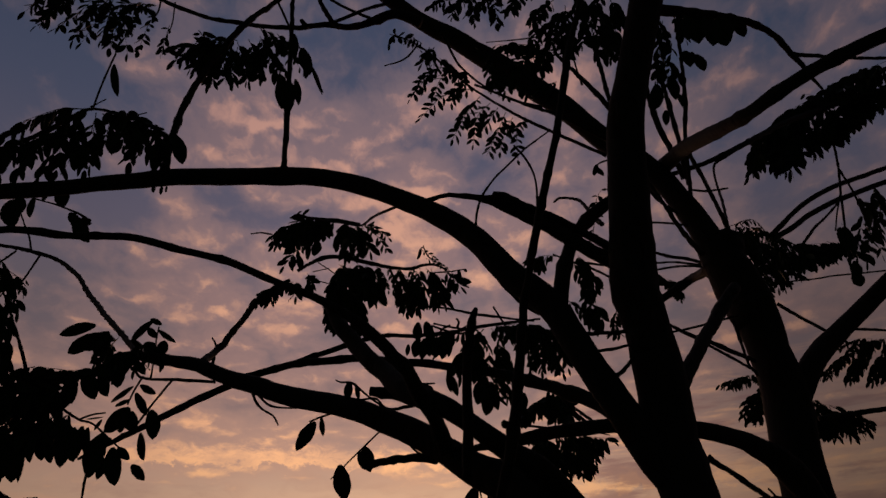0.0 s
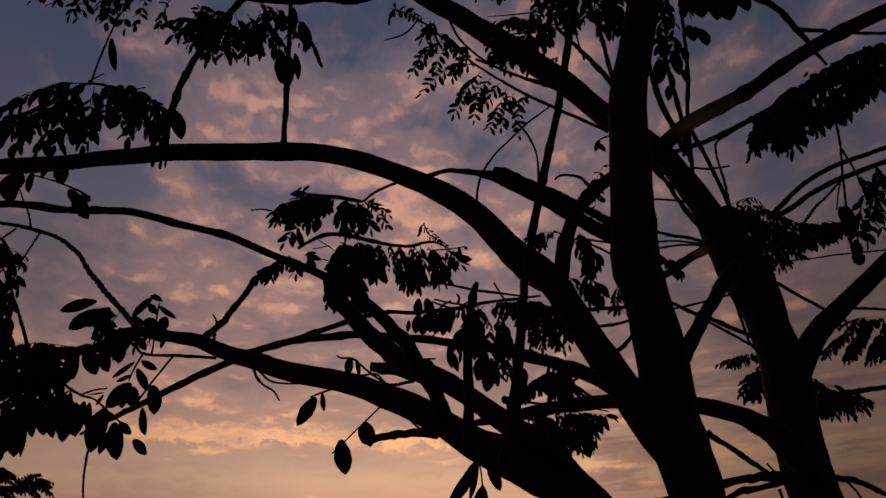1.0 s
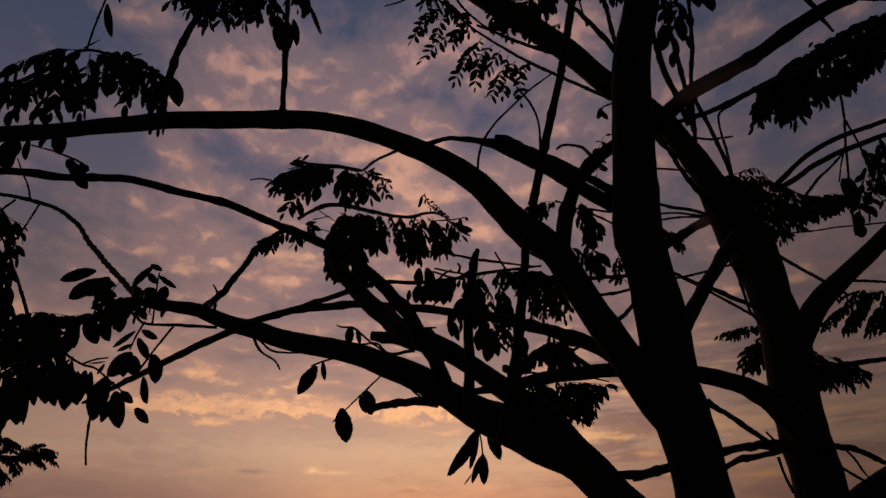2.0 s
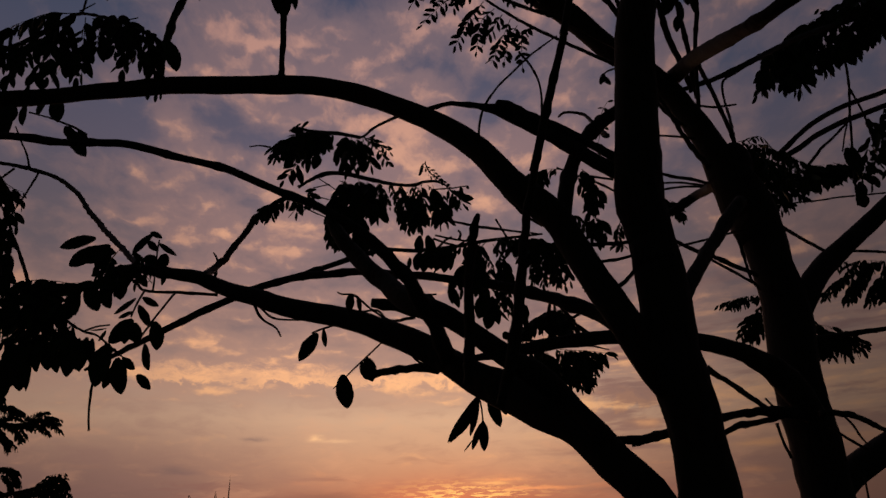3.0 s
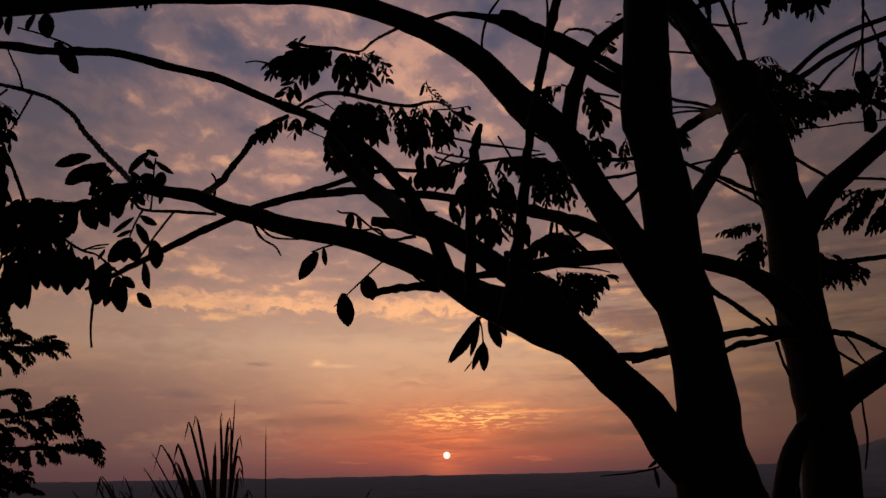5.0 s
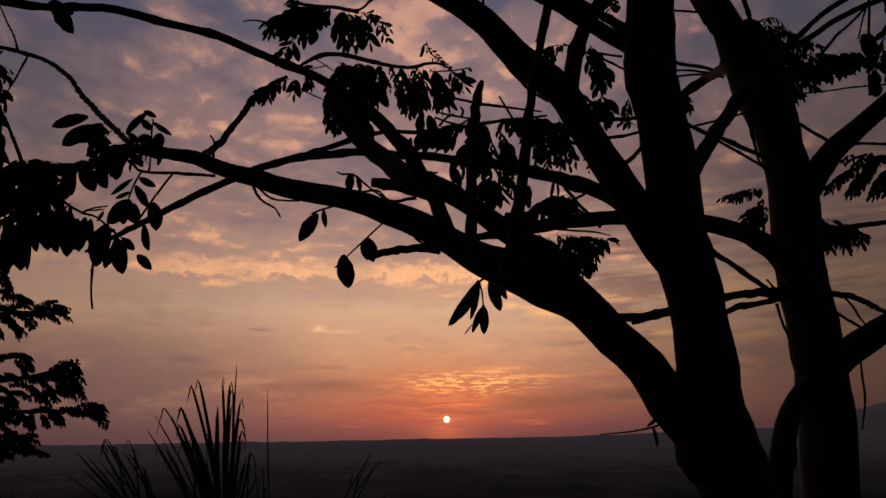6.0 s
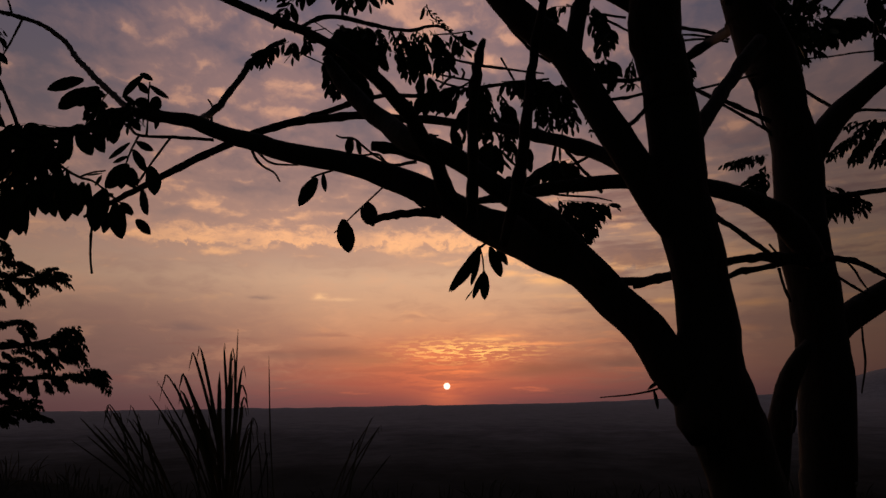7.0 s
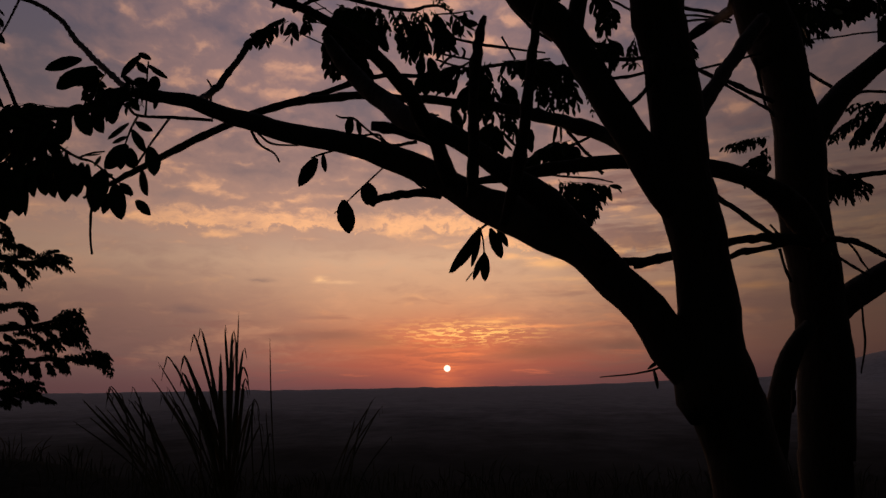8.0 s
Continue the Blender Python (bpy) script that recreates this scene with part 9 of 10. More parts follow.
frond(tree_C, (-6.125, 12.582, 2.088), (-5.580, 12.532, 2.049), 0.094, 9, 1.01, 0.16, material=leaf_far)
frond(tree_C, (-6.067, 12.412, 2.097), (-5.553, 12.421, 2.026), 0.093, 9, 1.01, 0.16, material=leaf_far)
frond(tree_C, (-6.194, 12.774, 2.097), (-5.692, 12.745, 2.028), 0.096, 9, 1.01, 0.16, material=leaf_far)
frond(tree_C, (-6.018, 12.553, 2.104), (-5.585, 12.636, 1.865), 0.095, 9, 1.01, 0.16, material=leaf_far)
frond(tree_C, (-6.094, 12.706, 2.132), (-5.639, 12.685, 1.833), 0.095, 9, 1.01, 0.16, material=leaf_far)
frond(tree_C, (-6.048, 12.620, 2.105), (-5.572, 12.572, 1.827), 0.094, 9, 1.01, 0.16, material=leaf_far)
frond(tree_C, (-5.860, 12.232, 2.044), (-5.437, 12.227, 1.946), 0.092, 9, 1.01, 0.16, material=leaf_far)
frond(tree_C, (-5.910, 12.319, 2.026), (-5.435, 12.258, 1.939), 0.092, 9, 1.01, 0.16, material=leaf_far)
frond(tree_C, (-6.055, 12.607, 2.077), (-5.619, 12.696, 1.960), 0.095, 9, 1.01, 0.16, material=leaf_far)
frond(tree_C, (-6.402, 12.385, 2.085), (-5.936, 12.391, 2.050), 0.093, 9, 1.01, 0.16, material=leaf_far)
frond(tree_C, (-6.607, 12.733, 2.080), (-6.165, 12.791, 2.043), 0.096, 9, 1.01, 0.16, material=leaf_far)
frond(tree_C, (-6.501, 12.513, 2.109), (-5.978, 12.507, 2.085), 0.094, 9, 1.01, 0.16, material=leaf_far)
frond(tree_C, (-7.004, 12.798, 2.129), (-6.526, 12.814, 2.074), 0.096, 9, 1.01, 0.16, material=leaf_far)
frond(tree_C, (-6.965, 12.775, 2.142), (-6.447, 12.701, 2.075), 0.096, 9, 1.01, 0.16, material=leaf_far)
frond(tree_C, (-6.718, 12.320, 2.128), (-6.300, 12.379, 2.054), 0.093, 9, 1.01, 0.16, material=leaf_far)
frond(tree_C, (-6.974, 12.412, 2.068), (-6.707, 12.378, 1.879), 0.093, 9, 1.01, 0.16, material=leaf_far)
frond(tree_C, (-7.024, 12.441, 2.084), (-6.760, 12.475, 1.866), 0.094, 9, 1.01, 0.16, material=leaf_far)
frond(tree_C, (-7.181, 12.723, 2.090), (-6.910, 12.751, 1.854), 0.096, 9, 1.01, 0.16, material=leaf_far)
frond(tree_C, (-6.781, 12.232, 2.059), (-6.849, 12.210, 1.923), 0.092, 9, 1.01, 0.16, material=leaf_far)
frond(tree_C, (-6.767, 12.231, 2.078), (-6.906, 12.320, 1.930), 0.092, 9, 1.01, 0.16, material=leaf_far)
frond(tree_C, (-6.882, 12.451, 2.089), (-6.981, 12.458, 1.946), 0.093, 9, 1.01, 0.16, material=leaf_far)
frond(tree_C, (-6.596, 12.404, 2.062), (-6.425, 12.375, 1.856), 0.093, 9, 1.01, 0.16, material=leaf_far)
frond(tree_C, (-6.742, 12.664, 2.060), (-6.580, 12.633, 1.885), 0.095, 9, 1.01, 0.16, material=leaf_far)
frond(tree_C, (-6.731, 12.721, 2.069), (-6.551, 12.648, 1.875), 0.095, 9, 1.01, 0.16, material=leaf_far)
frond(tree_C, (-6.453, 12.309, 2.056), (-6.143, 12.236, 1.867), 0.092, 9, 1.01, 0.16, material=leaf_far)
frond(tree_C, (-6.658, 12.727, 2.057), (-6.424, 12.744, 1.888), 0.096, 9, 1.01, 0.16, material=leaf_far)
frond(tree_C, (-6.570, 12.469, 2.084), (-6.249, 12.392, 1.899), 0.093, 9, 1.01, 0.16, material=leaf_far)
frond(tree_C, (-7.373, 12.777, 2.086), (-7.077, 12.764, 2.081), 0.096, 9, 1.01, 0.16, material=leaf_far)
frond(tree_C, (-7.185, 12.457, 2.062), (-6.867, 12.426, 2.043), 0.093, 9, 1.01, 0.16, material=leaf_far)
frond(tree_C, (-7.404, 12.814, 2.125), (-7.140, 12.866, 2.070), 0.097, 9, 1.01, 0.16, material=leaf_far)
frond(tree_C, (-7.572, 12.621, 2.132), (-7.203, 12.641, 2.126), 0.095, 9, 1.01, 0.16, material=leaf_far)
frond(tree_C, (-7.409, 12.289, 2.129), (-7.000, 12.267, 2.098), 0.092, 9, 1.01, 0.16, material=leaf_far)
frond(tree_C, (-7.388, 12.320, 2.096), (-7.022, 12.368, 2.105), 0.093, 9, 1.01, 0.16, material=leaf_far)
frond(tree_C, (-7.559, 12.767, 2.089), (-7.167, 12.775, 1.941), 0.096, 9, 1.01, 0.16, material=leaf_far)
frond(tree_C, (-7.600, 12.817, 2.091), (-7.218, 12.820, 1.926), 0.096, 9, 1.01, 0.16, material=leaf_far)
frond(tree_C, (-7.442, 12.601, 2.057), (-7.058, 12.547, 1.901), 0.094, 9, 1.01, 0.16, material=leaf_far)
frond(tree_C, (-6.712, 12.275, 2.059), (-6.576, 12.229, 1.829), 0.092, 9, 1.01, 0.16, material=leaf_far)
frond(tree_C, (-6.797, 12.442, 2.051), (-6.698, 12.435, 1.802), 0.093, 9, 1.01, 0.16, material=leaf_far)
frond(tree_C, (-6.889, 12.551, 2.036), (-6.781, 12.562, 1.807), 0.094, 9, 1.01, 0.16, material=leaf_far)
frond(tree_C, (-7.626, 12.561, 2.084), (-7.215, 12.519, 1.982), 0.094, 9, 1.01, 0.16, material=leaf_far)
frond(tree_C, (-7.432, 12.299, 2.036), (-7.097, 12.357, 1.969), 0.093, 9, 1.01, 0.16, material=leaf_far)
frond(tree_C, (-7.738, 12.723, 2.061), (-7.320, 12.667, 1.982), 0.095, 9, 1.01, 0.16, material=leaf_far)
frond(tree_C, (-6.442, 12.554, 2.092), (-6.249, 12.477, 1.919), 0.094, 9, 1.01, 0.16, material=leaf_far)
frond(tree_C, (-6.514, 12.620, 2.119), (-6.264, 12.585, 1.889), 0.094, 9, 1.01, 0.16, material=leaf_far)
frond(tree_C, (-6.507, 12.707, 2.080), (-6.329, 12.620, 1.917), 0.095, 9, 1.01, 0.16, material=leaf_far)
frond(tree_C, (-6.658, 12.345, 2.061), (-6.778, 12.339, 1.879), 0.093, 9, 1.01, 0.16, material=leaf_far)
frond(tree_C, (-6.789, 12.537, 2.078), (-6.861, 12.494, 1.908), 0.094, 9, 1.01, 0.16, material=leaf_far)
frond(tree_C, (-6.807, 12.628, 2.085), (-6.894, 12.564, 1.920), 0.094, 9, 1.01, 0.16, material=leaf_far)
frond(tree_C, (-6.044, 12.801, 2.161), (-5.713, 12.819, 2.137), 0.096, 9, 1.01, 0.16, material=leaf_far)
frond(tree_C, (-5.989, 12.680, 2.162), (-5.661, 12.725, 2.118), 0.096, 9, 1.01, 0.16, material=leaf_far)
frond(tree_C, (-5.886, 12.470, 2.108), (-5.525, 12.459, 2.094), 0.094, 9, 1.01, 0.16, material=leaf_far)
frond(tree_C, (-6.117, 12.565, 2.087), (-5.766, 12.638, 2.009), 0.095, 9, 1.01, 0.16, material=leaf_far)
frond(tree_C, (-6.043, 12.417, 2.079), (-5.632, 12.337, 1.968), 0.093, 9, 1.01, 0.16, material=leaf_far)
frond(tree_C, (-6.152, 12.676, 2.061), (-5.750, 12.641, 2.001), 0.095, 9, 1.01, 0.16, material=leaf_far)
frond(tree_C, (-7.440, 12.581, 1.988), (-7.194, 12.504, 1.843), 0.094, 9, 1.01, 0.16, material=leaf_far)
frond(tree_C, (-7.275, 12.256, 1.981), (-7.071, 12.291, 1.845), 0.092, 9, 1.01, 0.16, material=leaf_far)
frond(tree_C, (-7.313, 12.367, 1.999), (-7.085, 12.289, 1.846), 0.092, 9, 1.01, 0.16, material=leaf_far)
bough(tree_C, "limb", [(-10.093, 12.750, 1.010, 0.0944), (-8.569, 12.675, 1.356, 0.0566), (-7.408, 12.600, 1.523, 0.0329), (-6.797, 12.525, 1.441, 0.0187), (-6.430, 12.450, 1.427, 0.0139)])
frond(tree_C, (-7.327, 12.772, 1.614), (-6.858, 12.856, 1.747), 0.096, 9, 1.01, 0.16, material=leaf_far)
frond(tree_C, (-7.074, 12.358, 1.585), (-6.620, 12.402, 1.718), 0.093, 9, 1.01, 0.16, material=leaf_far)
frond(tree_C, (-7.048, 12.299, 1.582), (-6.592, 12.306, 1.718), 0.092, 9, 1.01, 0.16, material=leaf_far)
frond(tree_C, (-7.150, 12.796, 1.611), (-6.738, 12.706, 1.604), 0.095, 9, 1.01, 0.16, material=leaf_far)
frond(tree_C, (-7.152, 12.762, 1.626), (-6.814, 12.819, 1.638), 0.096, 9, 1.01, 0.16, material=leaf_far)
frond(tree_C, (-6.848, 12.244, 1.619), (-6.527, 12.315, 1.635), 0.092, 9, 1.01, 0.16, material=leaf_far)
frond(tree_C, (-7.018, 12.410, 1.519), (-6.649, 12.409, 1.541), 0.093, 9, 1.01, 0.16, material=leaf_far)
frond(tree_C, (-6.978, 12.402, 1.484), (-6.690, 12.478, 1.562), 0.093, 9, 1.01, 0.16, material=leaf_far)
frond(tree_C, (-7.046, 12.508, 1.541), (-6.647, 12.449, 1.551), 0.093, 9, 1.01, 0.16, material=leaf_far)
frond(tree_C, (-7.507, 12.753, 1.617), (-7.272, 12.842, 1.612), 0.096, 9, 1.01, 0.16, material=leaf_far)
frond(tree_C, (-7.234, 12.255, 1.605), (-6.918, 12.184, 1.582), 0.091, 9, 1.01, 0.16, material=leaf_far)
frond(tree_C, (-7.432, 12.653, 1.630), (-7.094, 12.587, 1.583), 0.094, 9, 1.01, 0.16, material=leaf_far)
frond(tree_C, (-7.528, 12.643, 1.525), (-7.135, 12.721, 1.378), 0.095, 9, 1.01, 0.16, material=leaf_far)
frond(tree_C, (-7.540, 12.651, 1.556), (-7.087, 12.597, 1.394), 0.094, 9, 1.01, 0.16, material=leaf_far)
frond(tree_C, (-7.437, 12.449, 1.545), (-6.984, 12.478, 1.360), 0.093, 9, 1.01, 0.16, material=leaf_far)
frond(tree_C, (-7.301, 12.756, 1.427), (-6.644, 12.772, 1.416), 0.095, 9, 1.01, 0.16, material=leaf_far)
frond(tree_C, (-7.113, 12.391, 1.445), (-6.425, 12.416, 1.407), 0.092, 9, 1.01, 0.16, material=leaf_far)
frond(tree_C, (-7.207, 12.543, 1.394), (-6.486, 12.462, 1.417), 0.093, 9, 1.01, 0.16, material=leaf_far)
frond(tree_C, (-7.408, 12.585, 1.616), (-7.177, 12.546, 1.383), 0.093, 9, 1.01, 0.16, material=leaf_far)
frond(tree_C, (-7.480, 12.678, 1.594), (-7.259, 12.633, 1.398), 0.094, 9, 1.01, 0.16, material=leaf_far)
frond(tree_C, (-7.562, 12.818, 1.614), (-7.306, 12.734, 1.351), 0.095, 9, 1.01, 0.16, material=leaf_far)
frond(tree_C, (-7.087, 12.502, 1.703), (-7.221, 12.547, 1.872), 0.094, 9, 1.01, 0.16, material=leaf_far)
frond(tree_C, (-7.125, 12.559, 1.672), (-7.245, 12.585, 1.897), 0.094, 9, 1.01, 0.16, material=leaf_far)
frond(tree_C, (-7.111, 12.528, 1.692), (-7.225, 12.591, 1.871), 0.094, 9, 1.01, 0.16, material=leaf_far)
frond(tree_C, (-7.107, 12.636, 1.611), (-7.126, 12.639, 1.797), 0.095, 9, 1.01, 0.16, material=leaf_far)
frond(tree_C, (-7.049, 12.590, 1.634), (-7.052, 12.542, 1.820), 0.094, 9, 1.01, 0.16, material=leaf_far)
frond(tree_C, (-6.958, 12.367, 1.590), (-6.947, 12.365, 1.770), 0.093, 9, 1.01, 0.16, material=leaf_far)
frond(tree_C, (-7.467, 12.358, 1.709), (-7.105, 12.372, 1.703), 0.093, 9, 1.01, 0.16, material=leaf_far)
frond(tree_C, (-7.599, 12.569, 1.746), (-7.249, 12.636, 1.690), 0.094, 9, 1.01, 0.16, material=leaf_far)
frond(tree_C, (-7.571, 12.486, 1.736), (-7.201, 12.475, 1.705), 0.093, 9, 1.01, 0.16, material=leaf_far)
frond(tree_C, (-6.811, 12.383, 1.444), (-6.423, 12.437, 1.428), 0.093, 9, 1.01, 0.16, material=leaf_far)
frond(tree_C, (-7.016, 12.700, 1.411), (-6.530, 12.653, 1.422), 0.094, 9, 1.01, 0.16, material=leaf_far)
frond(tree_C, (-6.958, 12.598, 1.456), (-6.544, 12.602, 1.440), 0.094, 9, 1.01, 0.16, material=leaf_far)
frond(tree_C, (-7.457, 12.384, 1.436), (-7.089, 12.400, 1.340), 0.092, 9, 1.01, 0.16, material=leaf_far)
frond(tree_C, (-7.447, 12.321, 1.414), (-7.089, 12.355, 1.358), 0.092, 9, 1.01, 0.16, material=leaf_far)
frond(tree_C, (-7.467, 12.444, 1.414), (-7.118, 12.393, 1.347), 0.092, 9, 1.01, 0.16, material=leaf_far)
frond(tree_C, (-7.435, 12.807, 1.521), (-6.908, 12.725, 1.467), 0.095, 9, 1.01, 0.16, material=leaf_far)
frond(tree_C, (-7.254, 12.498, 1.503), (-6.774, 12.542, 1.494), 0.094, 9, 1.01, 0.16, material=leaf_far)
frond(tree_C, (-7.269, 12.461, 1.542), (-6.717, 12.424, 1.495), 0.093, 9, 1.01, 0.16, material=leaf_far)


# ---- land ----
def terrain(x, y):
    """Height of the hilltop, its slope and the plain below."""
    d = math.hypot(x, max(y, 0) if abs(x) < 60 else y)
    drop = -0.05 - 0.02 * min(8, max(0, y - 1))
    far = max(0.0, y - 14.0)
    slope = -46 * (1 - math.exp(-far / 120.0)) + 42 * min(1, max(0, y - 300) / 4500) ** 0.8
    bumps = 0.10 * noise.noise(Vector((x * 0.5, y * 0.5, 0))) + 0.03 * noise.noise(Vector((x * 2.1, y * 2.1, 4)))
    roll = min(1, far / 60) * 1.6 * noise.noise(Vector((x * 0.02, y * 0.02, 7))) + min(1, far / 400) * 4 * noise.noise(Vector((x * 0.0017, y * 0.003, 2)))
    hills = 215 * math.exp(-((x - 2750) / 620) ** 2 - ((y - 4100) / 500) ** 2) + 28 * math.exp(-((x - 1700) / 700) ** 2 - ((y - 4500) / 300) ** 2)
    woods = min(1, max(0, y - 3300) / 900) * (3 * noise.noise(Vector((x * 0.0031, y * 0.001, 5))) + 5 * noise.noise(Vector((x * 0.011, y * 0.002, 9))))
    drop += 0.95 * math.exp(-((x + 9.8) / 3.8) ** 2 - ((y - 16) / 4.5) ** 2)
    return drop + slope + bumps + roll + hills + woods


m, n, b = surface("hill_and_plain")
co = n.add("ShaderNodeTexCoord").outputs["Object"]
fine = n.noise(co, 6.0, 6, 0.65)
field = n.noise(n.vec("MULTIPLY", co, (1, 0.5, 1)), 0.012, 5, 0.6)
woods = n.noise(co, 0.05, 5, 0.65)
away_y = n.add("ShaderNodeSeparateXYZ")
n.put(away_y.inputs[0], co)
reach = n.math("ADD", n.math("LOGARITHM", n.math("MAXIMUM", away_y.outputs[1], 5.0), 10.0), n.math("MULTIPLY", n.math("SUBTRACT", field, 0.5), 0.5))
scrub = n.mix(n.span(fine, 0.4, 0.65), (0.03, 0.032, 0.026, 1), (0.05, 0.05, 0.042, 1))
# plain tones set paler than bare ground to carry the distant haze
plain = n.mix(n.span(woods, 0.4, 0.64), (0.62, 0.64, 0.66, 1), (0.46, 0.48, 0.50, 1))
# scrub on the slope pales with distance into the plain: haze put into colour
painted_haze = n.ramp(n.math("DIVIDE", reach, 4.0), [(2.5 / 4, (0.0, 0.0, 0.0)), (2.72 / 4, (0.11, 0.11, 0.11)), (2.95 / 4, (0.37, 0.37, 0.37)), (3.2 / 4, (0.76, 0.76, 0.76)), (3.42 / 4, (0.85, 0.85, 0.85)), (3.6 / 4, (1, 1, 1))])
tone = n.mix(painted_haze, scrub, plain)
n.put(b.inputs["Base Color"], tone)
b.inputs["Roughness"].default_value = 0.9
b.inputs["Specular IOR Level"].default_value = 0.0
bump = n.add("ShaderNodeBump")
bump.inputs["Strength"].default_value, bump.inputs["Distance"].default_value = 0.6, 0.05
n.put(bump.inputs["Height"], fine)
n.put(b.inputs["Normal"], bump.outputs[0])
land_mat = m

bm = bmesh.new()
ys = [-400, -150, -60, -25, -12, -6] + [-3 + 0.75 * i for i in range(40)] + [27 + 4 * 1.09 ** i * (i > 0) + sum(4 * 1.09 ** k for k in range(1, i)) for i in range(1, 56)]
ys = sorted(set(v for v in ys if v < 4850)) + [4900]
us = [-1 + i / 80 for i in range(161)]
grid = []
for y in ys:
    half = 24 + 1.05 * max(0, y) + 0.9 * max(0, -y)
    grid.append([bm.verts.new((half * u, y, terrain(half * u, y))) for u in us])
for a, c in zip(grid, grid[1:]):
    for k in range(160):
        bm.faces.new((a[k], a[k + 1], c[k + 1], c[k]))
for f in bm.faces:
    f.smooth = True
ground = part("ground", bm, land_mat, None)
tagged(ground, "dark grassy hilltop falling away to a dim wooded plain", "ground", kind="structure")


def stalk(bm, pts, width, origin, step=0.06):
    """One long grass blade: a narrow folded strip that tapers to its tip."""
    rows = spline([(*p, 0.001) for p in pts], step)
    last = []
    n = len(rows) - 1
    for i, row in enumerate(rows):
        c = Vector(row[:3]) - origin
        a, b = rows[max(i - 1, 0)][:3], rows[min(i + 1, n)][:3]
        way = Vector(b - a).normalized()
        across = way.cross(Vector((0.25, -1, 0.1))).normalized()
        t = i / n
        w = width * 0.5 * min(1, 0.45 + t) * (1 - t ** 9) + 0.0006
        ring = [bm.verts.new(c + across * w), bm.verts.new(c + Vector((0, 0.25 * w, 0))), bm.verts.new(c - across * w)]
        if last:
            for k in (0, 1):
                bm.faces.new((last[k], last[k + 1], ring[k + 1], ring[k]))
        last = ring


def tuft(at, blades, label):
    """A clump of reed grass; each blade: reach x, reach y, height of its crest, droop past it, width and place of its foot."""
    base = Vector((at[0], at[1], terrain(at[0], at[1])))
    ob = thing("grass_tuft", base, label, "grass", "grass tufts on the slope")
    for lx, ly, h, arch, w, *at_foot in blades:
        foot = base + Vector((at_foot[0] if at_foot else rng.gauss(0, 0.16), rng.gauss(0, 0.14), -0.05))
        top = Vector((base.x + lx, base.y + ly * 0.4, h))
        mid = foot.lerp(top, 0.5) + Vector((-lx * 0.07 + rng.gauss(0, 0.02), 0, 0.03 * (h - base.z)))
        s = 1 if arch > 0 else -1
        end = top + Vector((arch * 0.46, 0.02, -abs(arch)))
        peak = top + Vector((arch * 0.3, 0.01, -abs(arch) * 0.16))
        bm = bmesh.new()
        stalk(bm, [foot, mid, top, peak, end] if abs(arch) > 0.02 else [foot, mid, top], w, base, 0.022)
        part("blade", bm, grass_dry, ob)
    return ob


tuft((-3.37, 12.00), [
    (-0.15, -0.05, 2.50, 0.07, 0.046, -0.04),
    (-0.04, 0.04, 2.42, 0.13, 0.055, -0.02),
    (0.02, 0.05, 2.29, -0.20, 0.046, 0.01),
    (0.16, -0.17, 2.14, 0.15, 0.046, -0.04),
    (-0.19, -0.19, 2.13, 0.00, 0.073, -0.14),
    (0.12, 0.06, 1.84, 0.28, 0.041, 0.01),
    (0.02, -0.14, 2.08, 0.17, 0.029, 0.04),
    (0.05, 0.05, 2.81, 0.00, 0.029, 0.10),
    (0.17, 0.01, 1.66, 0.22, 0.037, -0.02),
    (-0.25, 0.10, 1.95, 0.00, 0.028, -0.08),
    (0.33, 0.07, 1.33, 0.06, 0.037, 0.10),
    (0.00, -0.17, 1.66, 0.00, 0.046, -0.05),
    (-0.08, -0.19, 1.86, 0.00, 0.041, 0.00),
    (0.08, 0.15, 1.53, 0.15, 0.032, 0.04),
], "tall dark upright reed grass blades with hooked tips")
tuft((-3.37, 12.00), [
    (-0.60, -0.10, 2.35, -0.21, 0.046, 0.05),
    (-0.52, 0.02, 2.46, -0.17, 0.050, 0.07),
    (-0.77, 0.13, 2.03, -0.22, 0.060, 0.01),
    (-0.73, -0.10, 2.02, 0.00, 0.046, 0.07),
    (-0.92, -0.11, 1.98, 0.00, 0.060, -0.02),
    (-1.02, 0.20, 2.02, -0.35, 0.028, -0.04),
    (-1.16, -0.01, 1.94, -0.06, 0.024, -0.12),
    (-0.78, 0.13, 1.78, -0.18, 0.055, -0.05),
    (-0.64, -0.01, 1.75, 0.00, 0.055, 0.00),
    (-1.29, 0.15, 1.72, -0.05, 0.026, -0.07),
    (-0.35, 0.10, 1.67, -0.06, 0.037, 0.01),
    (-0.53, 0.04, 1.58, -0.13, 0.037, -0.07),
    (-0.43, -0.08, 1.45, 0.00, 0.041, -0.02),
], "dark reed grass blades leaning out of the tall tuft")
tuft((-3.55, 12.00), [
    (-0.95, 0.30, 1.44, -0.14, 0.029),
    (-0.86, 0.22, 1.48, -0.12, 0.022),
    (-0.82, -0.07, 1.57, -0.09, 0.020),
    (-0.71, -0.14, 1.35, -0.09, 0.020),
    (-0.63, -0.19, 1.30, -0.25, 0.023),
    (-0.55, 0.13, 1.48, -0.18, 0.023),
    (-0.42, 0.16, 1.56, -0.20, 0.029),
    (-0.39, 0.24, 1.43, -0.08, 0.020),
], "shorter dark reed grass blades beside the tall tuft")
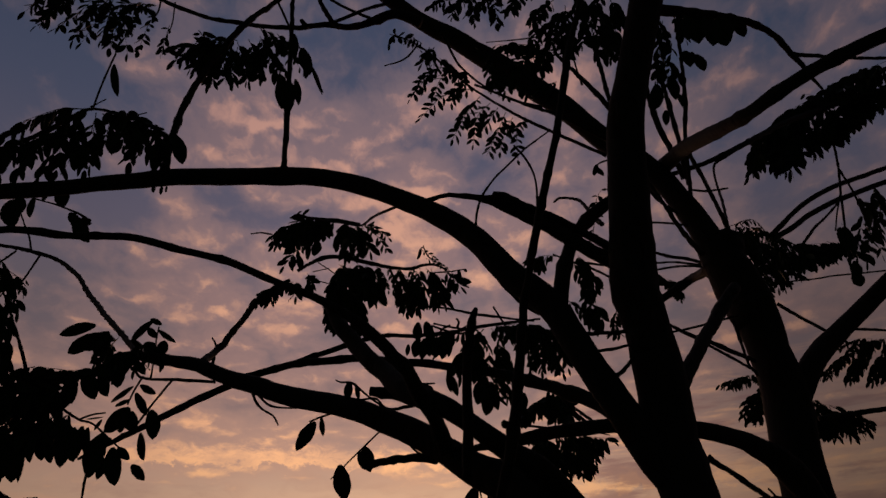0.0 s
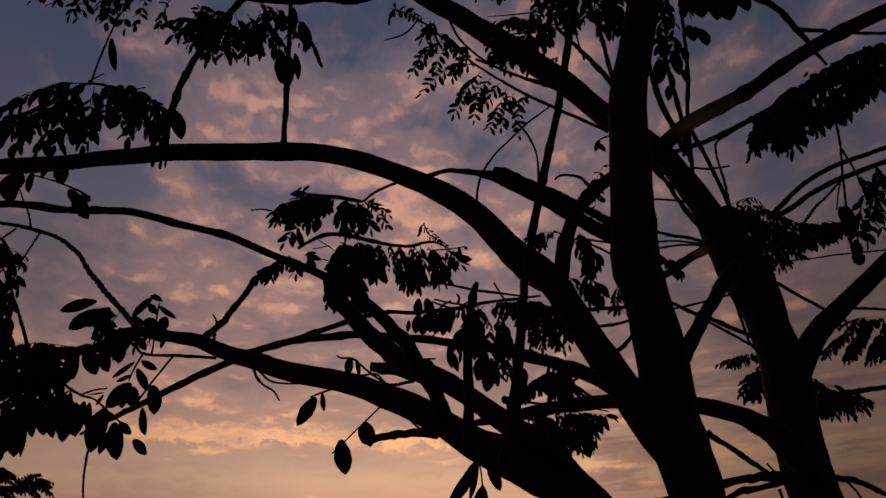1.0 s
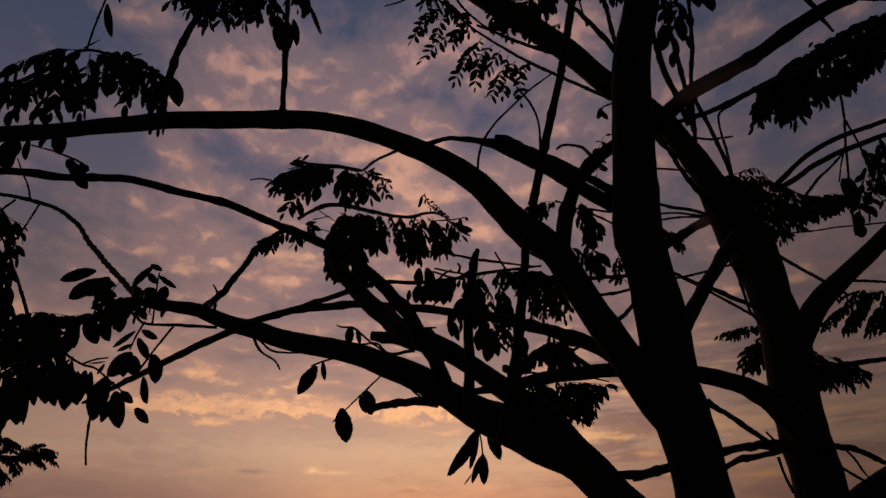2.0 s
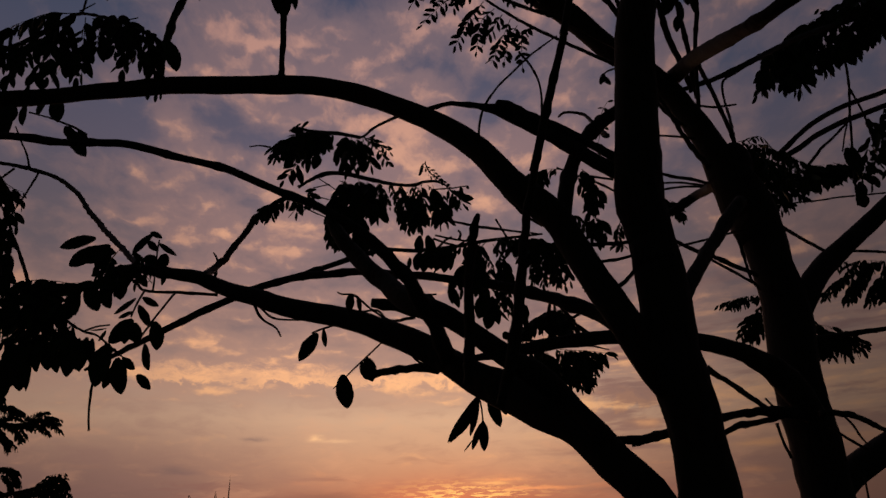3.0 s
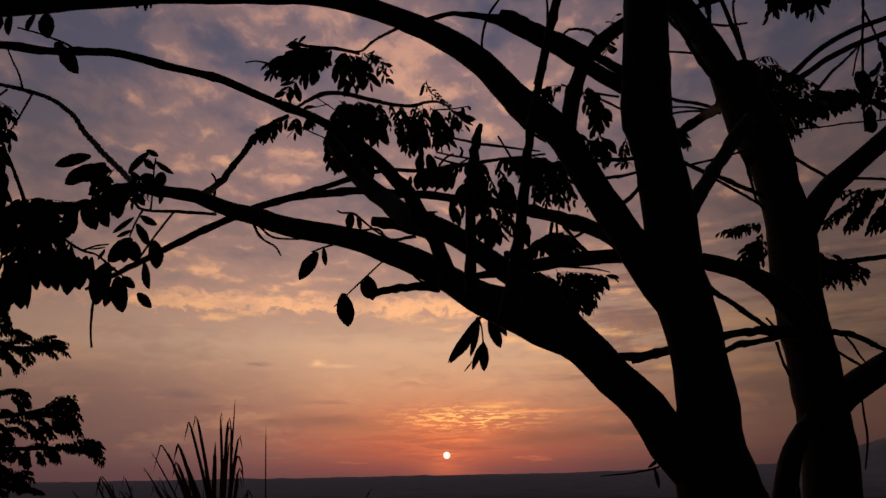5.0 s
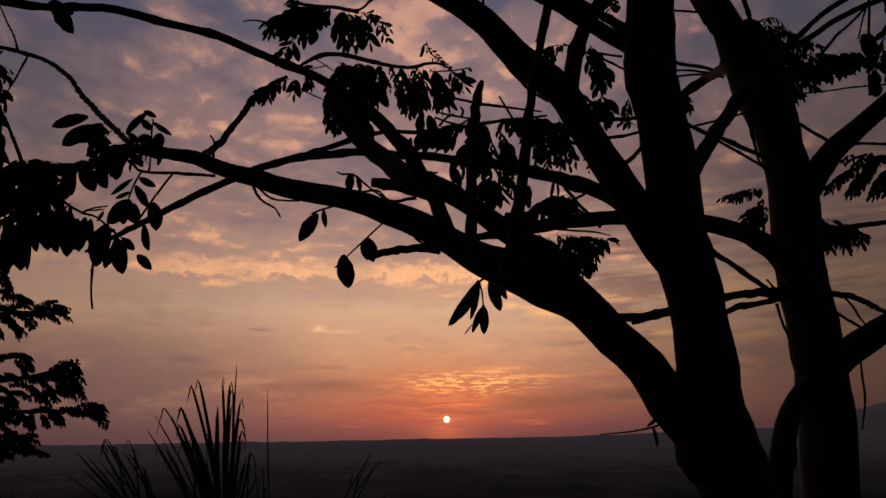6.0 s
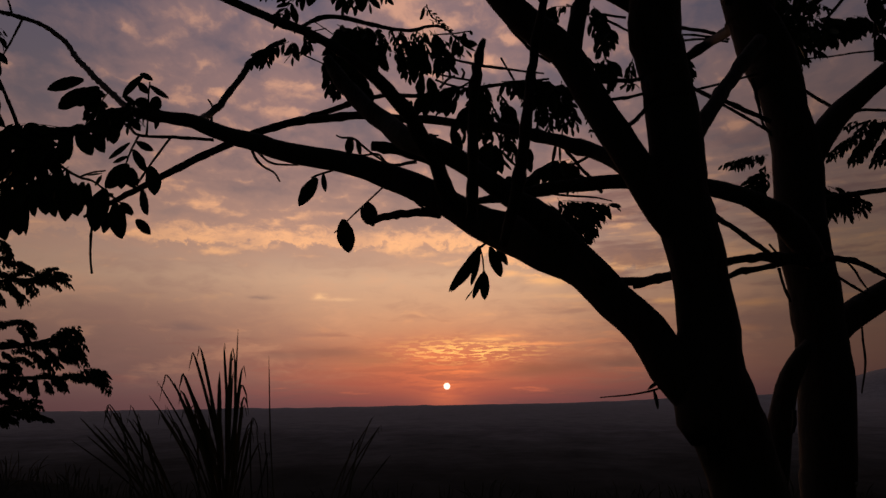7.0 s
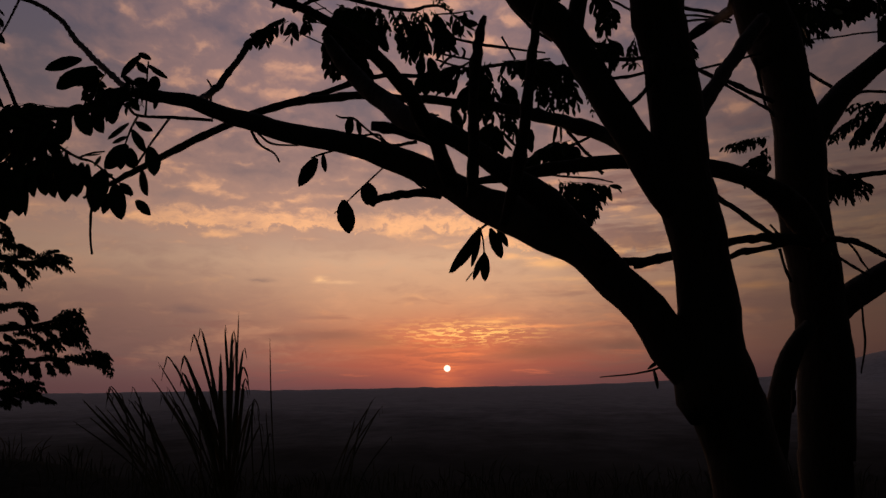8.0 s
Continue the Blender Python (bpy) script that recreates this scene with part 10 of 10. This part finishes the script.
tuft((-3.46, 12.00), [
    (-0.36, -0.25, 1.30, -0.09, 0.032),
    (-0.23, -0.28, 1.47, -0.00, 0.021),
    (-0.20, -0.11, 1.56, -0.06, 0.025),
    (-0.13, 0.03, 1.29, 0.06, 0.021),
], "shorter dark reed grass blades beside the tall tuft")
tuft((-3.37, 12.00), [
    (-0.05, -0.12, 1.29, -0.00, 0.024),
    (0.06, 0.29, 1.46, -0.00, 0.023),
    (0.12, -0.17, 1.59, 0.20, 0.029),
    (0.17, 0.10, 1.55, 0.14, 0.033),
    (0.22, 0.22, 1.16, 0.12, 0.022),
    (0.27, 0.08, 1.20, 0.20, 0.020),
    (0.28, -0.04, 1.29, 0.15, 0.025),
    (0.35, -0.26, 1.35, 0.25, 0.025),
    (0.45, -0.10, 0.98, 0.14, 0.026),
], "shorter dark reed grass blades beside the tall tuft")
tuft((-4.28, 12.00), [
    (-0.94, -0.13, 1.58, -0.29, 0.021),
    (-0.99, -0.06, 1.57, -0.20, 0.026),
    (-1.38, -0.20, 1.40, -0.04, 0.029),
    (-1.49, -0.16, 1.07, -0.04, 0.020),
    (-0.63, -0.09, 1.58, -0.14, 0.025),
    (-1.03, -0.21, 1.50, 0.20, 0.027),
    (-0.71, 0.12, 1.39, -0.09, 0.027),
    (-1.06, 0.12, 1.25, -0.06, 0.020),
    (-0.48, -0.07, 1.27, -0.09, 0.025),
    (-1.14, -0.26, 1.19, -0.06, 0.025),
    (-0.34, -0.27, 1.14, 0.08, 0.026),
    (-0.82, 0.05, 1.10, -0.09, 0.026),
    (-0.91, -0.10, 1.49, -0.18, 0.022),
    (-0.79, -0.29, 1.49, -0.14, 0.024),
    (-0.63, 0.24, 1.36, -0.12, 0.027),
    (-1.19, -0.14, 1.31, -0.06, 0.029),
    (-0.53, -0.19, 1.44, 0.09, 0.026),
    (-0.41, 0.07, 1.18, -0.06, 0.033),
    (-1.27, -0.08, 1.13, -0.04, 0.027),
], "low spreading dark reed grass tuft on the hilltop")
tuft((-2.90, 12.00), [
    (0.07, 0.27, 2.38, -0.00, 0.020),
    (0.06, 0.08, 1.15, 0.04, 0.018),
    (-0.07, -0.05, 1.28, -0.00, 0.016),
    (0.14, -0.13, 0.85, 0.08, 0.020),
], "thin upright grass stalks beside the tuft")
tuft((-1.75, 12.00), [
    (0.63, 0.23, 1.41, -0.00, 0.019),
    (0.56, 0.25, 1.32, 0.04, 0.015),
    (0.68, -0.22, 1.17, 0.08, 0.020),
    (0.43, -0.11, 1.08, 0.06, 0.018),
    (0.30, 0.29, 1.00, -0.08, 0.016),
    (0.87, -0.18, 0.77, 0.08, 0.017),
    (0.71, 0.11, 1.22, 0.09, 0.017),
], "sparse leaning dark grass tuft on the hilltop")

# low rough grass along the brow of the hill, past counting
bm = bmesh.new()
g_rng = random.Random(21)
origin = Vector((0, 13, -0.3))
for i in range(2600):
    x, y = g_rng.uniform(-10, 11), g_rng.uniform(9.5, 19)
    z = terrain(x, y)
    h = g_rng.uniform(0.15, 0.5) * (1 + 0.6 * noise.noise(Vector((x * 0.6, y * 0.6, 3))))
    lean = Vector((g_rng.gauss(0, 0.28), g_rng.gauss(0, 0.2), 0)) * h
    foot = Vector((x, y, z - 0.03))
    stalk(bm, [foot, foot + lean * 0.35 + Vector((0, 0, h * 0.6)), foot + lean + Vector((0, 0, h * (0.95 - lean.length * 0.3)))], g_rng.uniform(0.008, 0.018), origin)
rough = part("rough_grass", bm, grass_dry, None)
rough.location = origin
tagged(rough, "low dark rough grass along the brow of the hill", "grass", kind="stuff")
